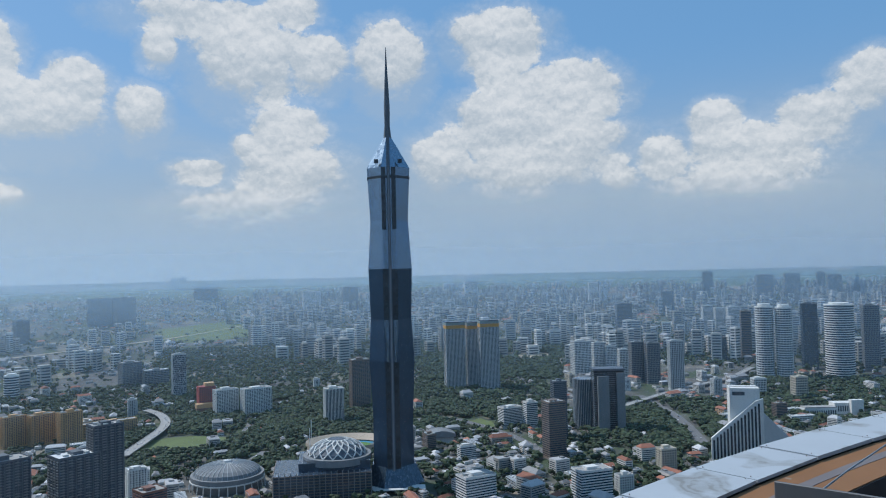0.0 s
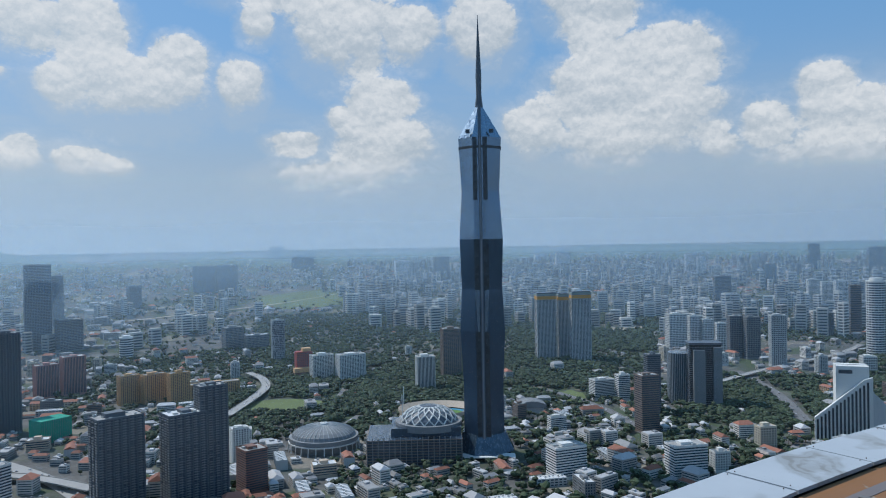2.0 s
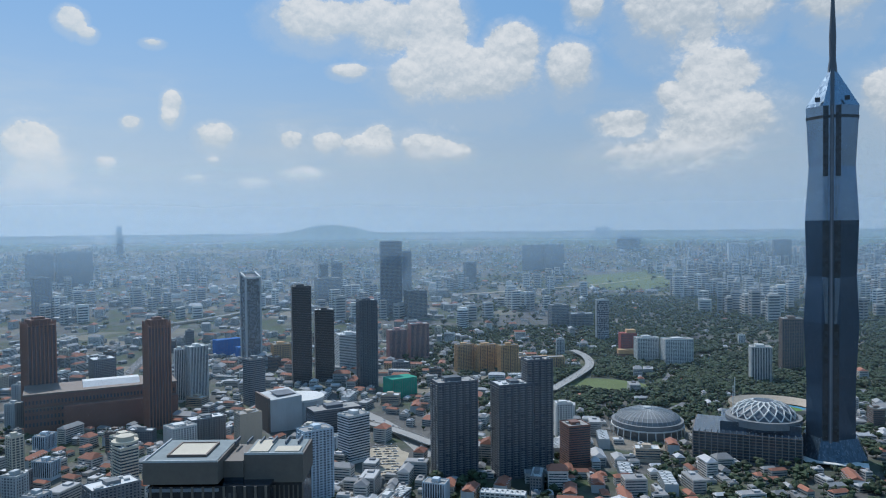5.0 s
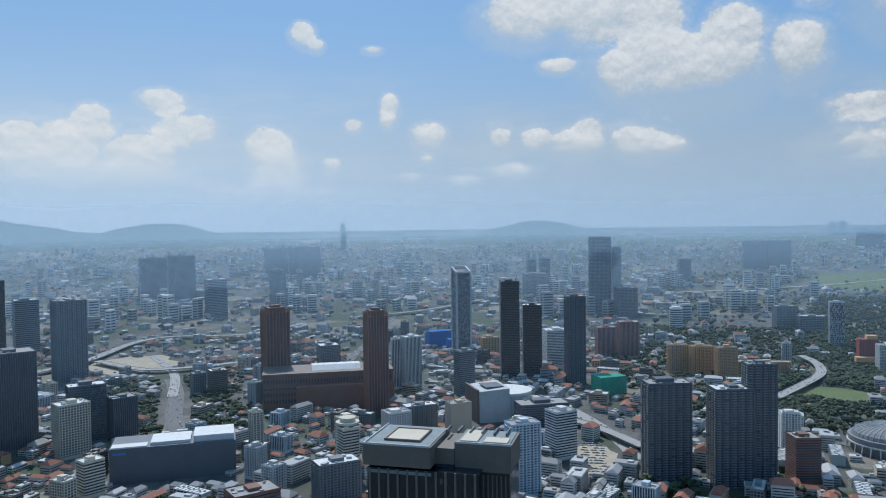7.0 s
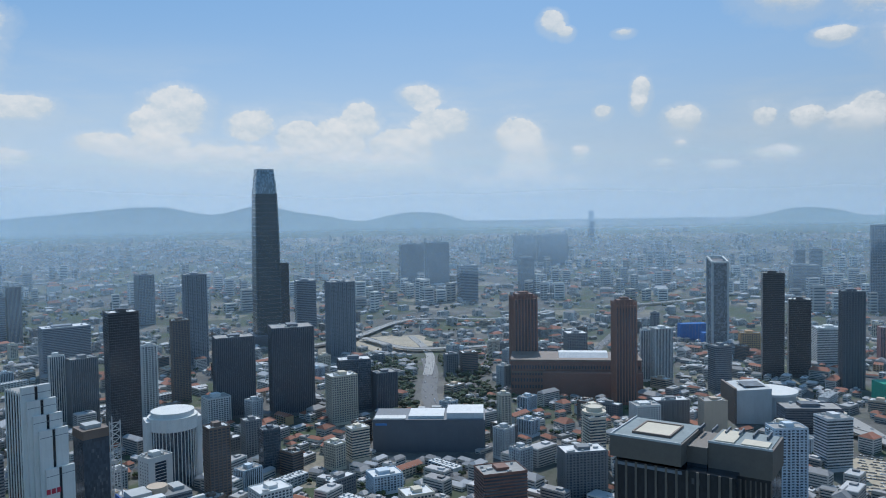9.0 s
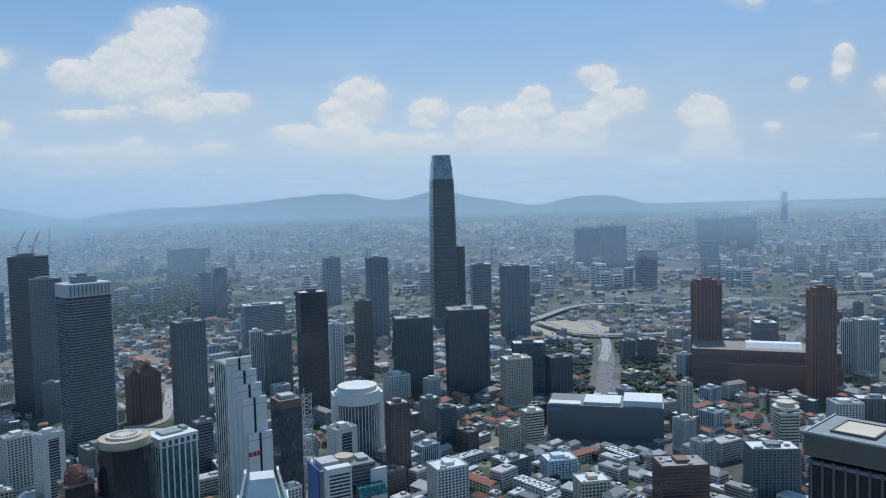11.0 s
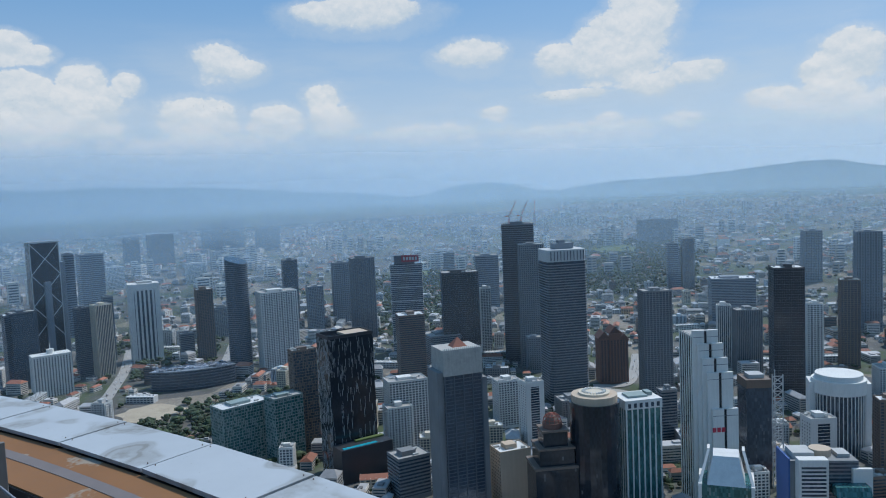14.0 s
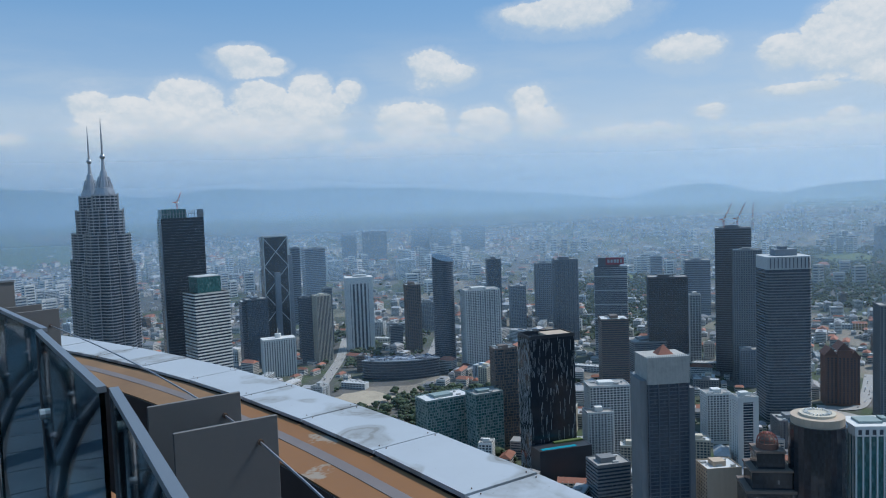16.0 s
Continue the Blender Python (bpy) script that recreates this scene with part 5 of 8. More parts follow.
def cross_braced_tower(a, r, w, h):
    x, y = at(a, r)
    t = thing("cross_braced_tower", x, y, 0, a + 12, "dark glass tower with white diagonal bracing and flat top", "office tower")
    g = w / 2
    part("glazing", Boxes().box(-g, g, -g * 0.8, g * 0.8, 0, h), GLASS["black"], t)
    for z0, z1 in ((h - 64, h - 2), (h - 126, h - 64), (h - 188, h - 126)):
        for sx in (-1, 1):
            part("brace", Boxes().bar((sx * g, -g * 0.82, z1), (-sx * g, -g * 0.82, z0), 1.0, 4), WALL["pale"], t)
            part("brace", Boxes().bar((g * 1.01, sx * g * 0.8, z1), (g * 1.01, -sx * g * 0.8, z0), 1.0, 4), WALL["pale"], t)
    for sx in (-1, 1):
        part("corner_post", Boxes().bar((sx * g, -g * 0.82, 0), (sx * g, -g * 0.82, h), 1.1, 4), WALL["pale"], t)
    part("top_rail", Boxes().bar((-g, -g * 0.82, h), (g, -g * 0.82, h), 1.1, 4), WALL["pale"], t)
    part("roof", Boxes().box(-g, g, -g * 0.8, g * 0.8, h, h + 1.5), WALL["slate"], t)
    part("side_shaft", Boxes().box(g + 1.2, g + 13, -8, 18, 0, h - 42).box(-6, 6, -g * 0.82 - 10, -g * 0.82 - 1, 0, h - 78), WALL["slate"], t)
    return t


cross_braced_tower(140.5, 1720, 52, 262)


def tower_crane(x, y, z, rz, up, jib):
    t = thing("tower_crane", x, y, z, rz, "red luffing tower crane at work height on a roof", "crane", "cranes")
    m = Boxes()
    for sx in (-1, 1):
        for sy in (-1, 1):
            m.bar((sx, sy, 0), (sx, sy, up), 0.22, 4)
    for i in range(int(up / 2.5)):
        m.bar((-1, -1, i * 2.5), (1, -1, i * 2.5 + 2.5), 0.15, 4).bar((1, 1, i * 2.5), (-1, 1, i * 2.5 + 2.5), 0.15, 4)
    red = material("crane_red_paint", (0.36, 0.08, 0.05), 0.6)
    part("mast", m, red, t)
    part("cab", Boxes().box(-2, 2, -1.6, 1.6, up, up + 2.6), WALL["white"], t)
    j = Boxes()
    tip = (jib * 0.55, 0, up + jib * 0.85)
    for oy in (-0.8, 0.8):
        j.bar((1, oy, up + 2), (tip[0], oy * 0.3, tip[2]), 0.3, 4)
    part("jib", j, red, t)
    part("counter_jib", Boxes().box(-9, -1.5, -1.2, 1.2, up + 1, up + 2.4), red, t)
    return t


def dark_site_tower(a, r, w, d, h):
    """A dark glass tower still being topped out, with its cage of columns."""
    x, y = at(a, r)
    t = thing("topped_out_tower", x, y, 0, a + 10, "dark glass tower with an unfinished caged crown", "office tower")
    part("glazing", Boxes().box(-w / 2, w / 2, -d / 2, d / 2, 0, h - 14), GLASS["black"], t)
    part("crown_core", Boxes().box(-w / 2 + 2, w * 0.1, -d / 2 + 2, d / 2 - 2, h - 14, h), GLASS["teal"], t)
    c = Boxes()
    for i in range(15):
        c.box(-w / 2 + i * w / 14 - 0.4, -w / 2 + i * w / 14 + 0.4, -d / 2 - 0.3, -d / 2 + 0.7, h - 14, h - 1)
        c.box(w / 2 - 0.7, w / 2 + 0.3, -d / 2 + i * d / 14 - 0.4, -d / 2 + i * d / 14 + 0.4, h - 14, h - 1)
    c.box(-w / 2, w / 2, -d / 2 - 0.4, -d / 2 + 0.6, h - 8, h - 7.2)
    part("cage", c, WALL["slate"], t)
    f = Boxes()
    for i in range(1, 70):
        f.box(-w / 2 - 0.15, w / 2 + 0.15, -d / 2 - 0.15, d / 2 + 0.15, i * (h - 14) / 70 - 0.5, i * (h - 14) / 70)
    part("floor_banding", f, WALL["dark"], t, kind="stuff")
    part("side_strip", Boxes().box(-w / 2 - 1.5, -w / 2 - 0.2, -d / 2, -d / 2 + 6, 0, h - 20), WALL["slate"], t)
    tower_crane(x + 4, y, h - 1, 200, 10, 22)
    return t


dark_site_tower(146.9, 1290, 64, 46, 330)


def banded_block(name, x, y, rz, w, d, h, label, tone="white", glass="dark", top=None):
    """Bold full-width bands over dark glazing, with a glazed box on top if asked."""
    t = thing(name, x, y, 0, rz, label, "office tower")
    part("glazing", Boxes().box(-w / 2 + 0.8, w / 2 - 0.8, -d / 2 + 0.8, d / 2 - 0.8, 0, h), GLASS[glass], t)
    b = Boxes()
    n = int(h / 4.4)
    for i in range(1, n + 1):
        b.box(-w / 2, w / 2, -d / 2, d / 2, i * h / n - 1.9, i * h / n)
    part("floor_banding", b, WALL[tone], t, kind="stuff")
    if top:
        part("glazed_penthouse", Boxes().box(-w * 0.36, w * 0.3, -d * 0.36, d * 0.36, h, h + top), GLASS["teal"], t)
        part("penthouse_roof", Boxes().box(-w * 0.37, w * 0.31, -d * 0.37, d * 0.37, h + top, h + top + 1), WALL["pale"], t)
    return t


bx_, by_ = at(145.4, 1125)
banded_block("banded_office_tower", bx_, by_, 145 + 25, 52, 40, 212, "white-banded office tower with a green glass penthouse", "white", "dark", 22)


def round_tower(name, x, y, r, h, label, tone="white", fins=0, crown_h=8.0, slant=0.0, glass="dark", bands=True, z=0.0, cat="hotel"):
    """A round or oval tower with rings on each storey or upright fins, and a drum on top."""
    t = thing(name, x, y, z, 0, label, cat)
    k = 28
    body = Boxes()
    hi = [(px, py, h + slant * py / r) for px, py, _ in ring(r, h, k)]
    body.loft([ring(r, 0, k), hi])
    part("glazing", body, GLASS[glass], t)
    if bands:
        b = Boxes()
        n = int((h - abs(slant)) / (3.7 if math.hypot(x, y) < 1900 else 6.5))
        for i in range(1, n + 1):
            zz = i * (h - abs(slant)) / n
            b.loft([ring(r + 0.5, zz - 0.42 * (h - abs(slant)) / n, k), ring(r + 0.5, zz, k)], True, True)
        part("floor_banding", b, WALL[tone], t, kind="stuff")
    if fins:
        f = Boxes()
        for j in range(fins):
            an = 2 * math.pi * j / fins
            f.turned((r + 0.3) * math.cos(an), (r + 0.3) * math.sin(an), 0, h - max(0, slant), 1.2, 0.6, math.degrees(an))
        part("fin_set", f, WALL[tone], t, kind="stuff")
    if crown_h:
        part("drum", Boxes().loft([ring(r * 0.7, h, k), ring(r * 0.7, h + crown_h, k)]), WALL[tone], t)
        part("rim", Boxes().loft([ring(r * 1.04, h - 0.5, k), ring(r * 1.04, h + 1.5, k), ring(r * 0.96, h + 1.5, k)]), WALL[tone], t)
    return t


def twin_drum_hotel(a, r):
    """White hotel of two half-round wings with open crowns."""
    for da, rr, h in ((0.62, 24, 205), (-0.62, 22, 203)):
        x, y = at(a + da, r)
        round_tower("half_round_hotel_wing", x, y, rr, h, "white half-round hotel tower with ringed storeys", "white", fins=18, crown_h=9)


twin_drum_hotel(-23.4, 2390)
x_, y_ = at(-27.4, 2450)
round_tower("curved_white_tower", x_, y_, 38, 208, "white curved apartment tower with ringed storeys", "white", crown_h=6, cat="apartment tower")
x_, y_ = at(-10.3, 1610)
round_tower("fluted_round_tower", x_, y_, 23, 101, "dark fluted round office tower with pale fins", "pale", fins=40, crown_h=0, bands=False, cat="office tower")
x_, y_ = at(128.0, 1490)
round_tower("slant_round_tower", x_, y_, 21, 216, "dark round glass tower with a slanted top", "dark", crown_h=0, slant=-7, glass="blue", cat="office tower")
x_, y_ = at(54.0, 1005)
round_tower("round_cream_tower", x_, y_, 15, 72, "cream round-ended office tower with ringed storeys", "cream", crown_h=7, cat="office tower")
x_, y_ = at(29.6, 2480)
round_tower("round_white_tower", x_, y_, 19, 62, "squat white round tower with ringed storeys", "white", crown_h=6, cat="office tower")
x_, y_ = at(134.2, 1690)


def arch_twin_tower(a, r):
    """Dark tower with a pale rounded slab before it."""
    x, y = at(a, r)
    t = thing("arched_pair_tower", x, y, 0, a + 12, "grey pair of round-shouldered office slabs with dark glass", "office tower")
    part("glazing", Boxes().box(-30, 30, -12, 22, 0, 122), GLASS["black"], t)
    part("pale_slab", Boxes().box(-24, -2, -22, -12.2, 0, 112).box(14, 30, -20, -12.2, 0, 118), WALL["grey"], t)
    part("roof_slab", Boxes().box(-32, 32, -14, 24, 122, 126), WALL["dark"], t)
    f = Boxes()
    for i in range(1, 32):
        f.box(-30.2, 30.2, -12.15, 22.2, i * 3.8 - 0.7, i * 3.8)
    part("floor_banding", f, WALL["slate"], t, kind="stuff")


arch_twin_tower(-12.0, 1580)


def sail_tower(a, r):
    """White tower like a half gable: a tall box, and a sloping flank with upright slots."""
    x, y = at(a, r)
    t = thing("sail_shaped_tower", x, y, 0, a + 8, "white sloping-sided office tower with upright window slots", "office tower")
    part("head_box", Boxes().box(-22, 26, -14, 20, 40, 120), WALL["white"], t)

    def slab(bx, y0, y1, pts):
        n, k = len(bx.v), len(pts)
        bx.v += [(px, y0, pz) for px, pz in pts] + [(px, y1, pz) for px, pz in pts]
        bx.f += [tuple(n + i for i in range(k)), tuple(n + k + k - 1 - i for i in range(k))]
        bx.f += [(n + i, n + k + i, n + k + (i + 1) % k, n + (i + 1) % k) for i in range(k)]
        return bx
    part("sloping_flank", slab(Boxes(), -22, -14.2, [(-54, 0), (30, 0), (30, 104), (18, 100), (-54, 36)]), WALL["white"], t)
    s = Boxes()
    for i in range(14):
        px = -50 + i * 5.6
        top = 30 + (px + 54) * 0.86
        s.box(px - 1.5, px + 1.5, -22.6, -21.4, 0, top)
    part("slot_glazing", s, GLASS["black"], t, kind="stuff")
    # greyer render puts the right flank's shade into its colour
    part("far_flank", slab(Boxes(), -14, 20, [(26.2, 0), (70, 0), (70, 40), (26.2, 84)]), WALL["pale"], t)
    part("top_window", Boxes().box(-18, 2, -14.6, -13.6, 108, 114), GLASS["dark"], t)
    part("roof_rail", Boxes().bar((-22, -14, 123), (26, -14, 123), 0.4, 4).bar((-22, -14, 120), (-22, -14, 123), 0.3, 4).bar((26, -14, 120), (26, -14, 126), 0.3, 4), STEEL, t)


sail_tower(-21.2, 1400)


def site_slab(a, r, w, h):
    """Concrete apartment tower still under construction, ringed by orange and green screens near the top."""
    x, y = at(a, r + 14)
    t = thing("unfinished_apartment_tower", x, y, 0, a + 15, "unfinished concrete apartment tower with orange safety screens", "apartment tower", "unfinished towers")
    d = w * 0.55
    part("frame", Boxes().box(-w / 2 + 0.8, w / 2 - 0.8, -d / 2 + 0.8, d / 2 - 0.8, 0, h), GLASS["dark"], t)
    b, p = Boxes(), Boxes()
    n = int(h / 3.2)
    for i in range(1, n):
        b.box(-w / 2, w / 2, -d / 2, d / 2, i * h / n - 0.7, i * h / n)
    for i in range(int(w / 4) + 1):
        for s in (-1, 1):
            lo, hi = sorted((s * (d / 2 + 0.2), s * (d / 2 - 1)))
            p.box(-w / 2 + i * 4 - 0.8, -w / 2 + i * 4 + 0.8, lo, hi, 0, h - 6)
    part("slab_stack", b, WALL["pale"], t, kind="stuff")
    part("wall_grid", p, WALL["pale"], t, kind="stuff")
    part("safety_screen", Boxes().box(-w / 2 - 0.7, w / 2 + 0.7, -d / 2 - 0.7, d / 2 + 0.7, h - 19, h - 10), material("orange_screen", (0.60, 0.30, 0.06), 0.8), t)
    part("top_screen", Boxes().box(-w / 2 - 0.6, w / 2 + 0.6, -d / 2 - 0.6, d / 2 + 0.6, h - 8.5, h - 3), WALL["green"], t)


site_slab(-0.75, 2119, 54, 188)
site_slab(-2.1, 2140, 34, 184)
site_slab(-3.3, 2088, 52, 193)


def stepped_white_tower(a, r):
    """White office tower whose end steps down in blocks, with dark upright strips between white ones."""
    x, y = at(a, r)
    t = thing("stepped_white_tower", x, y, 0, a + 22, "white stepped office tower with dark upright strips and a red sign", "office tower")
    part("glazing", Boxes().box(-13, 13, -9, 24, 0, 172), GLASS["black"], t)
    for i in range(6):
        yy = -7 + i * 6.0
        part("white_stripe", Boxes().box(-13.3, -13.0, yy - 1.2, yy + 1.2, 0, 176), WALL["white"], t)
    for i, h in enumerate((180, 167, 153, 139, 103)):
        x0, y0 = -13 + i * 3.4, -12.6 - i * 3.4
        part("stepped_slab", Boxes().box(x0, x0 + 11.6, y0, y0 + 3.38, 0, h), WALL["white"], t)
        part("stepped_slab", Boxes().box(x0 + 14.4, x0 + 26, y0, y0 + 3.38, 0, h), WALL["white"], t)
        part("dark_gap", Boxes().box(x0 + 11.6, x0 + 14.4, y0 + 1.2, y0 + 3.38, 0, h - 1), GLASS["black"], t)
        part("shadow_joint", Boxes().box(x0 + 0.2, x0 + 25.8, y0 - 0.06, y0 + 0.1, h - 7.0, h - 6.5), WALL["dark"], t)
    part("roof", Boxes().box(-13.2, 13.2, -9, 24.2, 172, 174), ROOF, t)
    red = material("sign_red", (0.45, 0.03, 0.06), 0.5)
    for i in range(3):
        part("sign_bar", Boxes().box(0.2 + i * 4.6, 3.6 + i * 4.6, -26.7, -26.1, 80, 84.6), red, t, "plain red sign bar")
    return t
    

stepped_white_tower(94.0, 805)


def crowned_band_tower(a, r):
    """Broad office tower with rounded corners, fine bands and a fluted crown."""
    x, y = at(a, r + 30)
    t = thing("fluted_crown_tower", x, y, 0, a + 20, "grey banded office tower with rounded corners and a pale fluted crown", "office tower")

    def rr(w, d, z, c=8.0):
        pts = []
        for sx, sy, a0 in ((1, 1, 0), (-1, 1, 90), (-1, -1, 180), (1, -1, 270)):
            for k in range(4):
                an = radians(a0 + k * 30)
                pts.append((sx * (w / 2 - c) + c * math.cos(an), sy * (d / 2 - c) + c * math.sin(an), z))
        return pts
    part("glazing", Boxes().loft([rr(62, 52, 0), rr(62, 52, 216)]), GLASS["dark"], t)
    b = Boxes()
    for i in range(1, 54):
        b.loft([rr(63.5, 53.5, i * 4 - 1.5), rr(63.5, 53.5, i * 4)], True, True)
    part("floor_banding", b, WALL["grey"], t, kind="stuff")
    part("crown", Boxes().loft([rr(62, 52, 216), rr(62, 52, 234), rr(58, 48, 234)]), WALL["pale"], t)
    fl = Boxes()
    for i in range(11):
        fl.box(-26 + i * 5.2 - 0.6, -26 + i * 5.2 + 0.6, -26.8, 26.8, 218, 232)
    part("crown_flutes", fl, WALL["dark"], t, kind="stuff")
    part("roof_plant", Boxes().box(-14, 16, -10, 10, 230, 243).box(-6, 4, -6, 6, 243, 247), WALL["slate"], t)


crowned_band_tower(103.8, 1150)
x_, y_ = at(107.0, 1440)
tower("office_tower", x_, y_, 0, 107, 60, 46, 262, "dark", "bands", "dark grey tower being topped out under red cranes", "black", 3.9, 4)
x_, y_ = at(106.1, 1395)
tower("office_tower", x_, y_, 0, 112, 46, 30, 226, "grey", "grid", "pale grid-fronted office tower joined to a darker one", "dark", 3.8, 4)
for ca, cr, ch, cy in ((107.6, 1435, 262, 150), (106.7, 1440, 262, 60), (105.7, 1440, 262, 20)):
    x_, y_ = at(ca, cr)
    tower_crane(x_, y_, ch, cy, 14, 34)


def sign_tower(a, r):
    x, y = at(a, r + 20)
    t = thing("sign_topped_tower", x, y, 0, a, "grey banded hotel tower with a red sign on top", "hotel")
    k = 24
    part("glazing", Boxes().box(-32, 32, -20, 20, 0, 186), GLASS["dark"], t)
    b = Boxes()
    for i in range(1, 47):
        big = i % 7 == 0
        b.box(-32.6, 32.6, -20.6, 20.6, i * 4 - (2.2 if big else 1.0), i * 4)
    part("floor_banding", b, WALL["pale"], t, kind="stuff")
    part("sign_wall", Boxes().box(-24, 18, -14, 14, 186, 198).box(-24, -9, -15, 15, 198, 203), WALL["dark"], t)
    board = part("sign_board", Boxes().box(-9, 26, -22, -20.8, 190, 204), material("sign_board_red", (0.30, 0.03, 0.05), 0.5), t)
    for i in range(5):
        part("sign_bar", Boxes().box(-5.6 + i * 6.0, -1.6 + i * 6.0 + (1 if i == 2 else 0), -22.4, -22.0, 193.5, 200.0), WALL["pale"], board, "plain pale sign bar")


sign_tower(115.5, 1535)


def white_pier_tower(a, r):
    x, y = at(a, r)
    t = thing("white_striped_tower", x, y, 0, a + 6, "white office tower with bold upright piers and blank cap", "office tower")
    part("glazing", Boxes().box(-29, 29, -19, 19, 0, 158), GLASS["dark"], t)
    for i in range(7):
        w = 10.0 if i in (0, 6) else 4.2
        c = -25.4 + i * 50.8 / 6
        for yy in (-19.5, 19.5):
            part("pier", Boxes().box(c - w / 2, c + w / 2, yy - 0.9, yy + 0.9, 0, 149.9), WALL["white"], t)
    for sx in (-1, 1):
        lo, hi = sorted((sx * 28.6, sx * 30.4))
        part("end_wall", Boxes().box(lo, hi, -18.5, 18.5, 0, 149.9), WALL["white"], t)
    part("cap", Boxes().box(-30.4, 30.4, -20.4, 20.4, 150, 164), WALL["white"], t)
    part("roof_plant", Boxes().box(-12, 18, -10, 10, 164, 168), PLANT, t)


white_pier_tower(134.4, 1715)
x_, y_ = at(140.5, 1500)
slab = thing("pier_office", x_, y_, 0, 150, "white low office slab with upright piers and a roof turret", "office building")
part("glazing", Boxes().box(-30.4, 30.4, -14.4, 14.4, 0, 72), GLASS["dark"], slab)
for i in range(14):
    xx = -30.2 + i * 60.4 / 13
    for yy in (-14.9, 14.9):
        part("pier", Boxes().box(xx - 1.35, xx + 1.35, yy - 0.6, yy + 0.6, 0, 70), WALL["white"], slab)
for i in range(7):
    yy = -14.0 + i * 28 / 6
    for xx in (-30.9, 30.9):
        part("pier", Boxes().box(xx - 0.6, xx + 0.6, yy - 1.35, yy + 1.35, 0, 70), WALL["white"], slab)
part("roof_band", Boxes().box(-31.6, 31.6, -15.6, 15.6, 70.01, 74), WALL["white"], slab)
b_ = Boxes()
for i in range(1, 18):
    b_.box(-30.7, 30.7, -14.7, 14.7, i * 4 - 1.1, i * 4)
part("floor_banding", b_, WALL["pale"], slab, kind="stuff")
tt_ = thing("roof_turret", x_, y_, 74, 150, "white roof turret on the low office slab", "turret")
part("drum", Boxes().loft([ring(6, 0, 16), ring(6, 8, 16)]), WALL["white"], tt_)
part("mast", Boxes().bar((0, 0, 8), (0, 0, 18), 0.8), WALL["white"], tt_)


def fin_black_tower(a, r):
    """Black tower clad in pale upright slivers, with an open roof well and a planted deck beside it."""
    x, y = at(a, r + 25)
    t = thing("black_slivered_tower", x, y, 0, a + 25, "black tower clad in scattered pale upright slivers", "hotel")
    w, d, h = 58, 34, 168
    part("glazing", Boxes().box(-w / 2, w / 2, -d / 2, d / 2, 0, h - 4), GLASS["black"], t)
    rnd = random.Random(5)
    s = Boxes()
    for span, other, swap in ((w, d, False), (d, w, True)):
        k = int(span / 1.5)
        for i in range(k):
            c = -span / 2 + (i + 0.5) * span / k
            for sg in (-1, 1):
                z = rnd.uniform(0, 12)
                while z < h - 6:
                    ln = rnd.uniform(6, 16)
                    lo, hi = sorted((sg * (other / 2 - 0.1), sg * (other / 2 + 0.3)))
                    if rnd.random() < (0.75 if swap else 0.4):
                        b = (c - 0.13, c + 0.13, lo, hi) if not swap else (lo, hi, c - 0.13, c + 0.13)
                        s.box(*b, z, min(z + ln, h - 4))
                    z += ln + rnd.uniform(2, 9)
    part("sliver_cladding", s, WALL["pale"], t, kind="stuff")
    part("rim", Boxes().box(-w / 2, w / 2, -d / 2, -d / 2 + 1, h - 4, h).box(-w / 2, w / 2, d / 2 - 1, d / 2, h - 4, h).box(-w / 2, -w / 2 + 1, -d / 2 + 1, d / 2 - 1, h - 4, h).box(w / 2 - 1, w / 2, -d / 2 + 1, d / 2 - 1, h - 4, h), WALL["black"], t)
    part("roof_deck", Boxes().box(-4, w / 2 - 3, -d / 2 + 4, d / 2 - 4, h - 3.5, h - 1), WALL["beige"], t)
    part("pool_deck", Boxes().box(-w / 2 - 2, w / 2 + 6, -d / 2 - 26, -d / 2 - 0.6, 0, 40), WALL["black"], t)
    part("pool", Boxes().box(-w / 2 + 2, w / 2 - 12, -d / 2 - 24, -d / 2 - 18, 40, 40.4), material("pool_water", (0.03, 0.35, 0.45), 0.1), t)
    part("deck_planting", Boxes().box(-4, w / 2 + 4, -d / 2 - 8, -d / 2 - 2, 40, 42), material("planting", (0.10, 0.14, 0.04), 0.9, vary=0.5, scale=0.4), t)


fin_black_tower(120.4, 880)


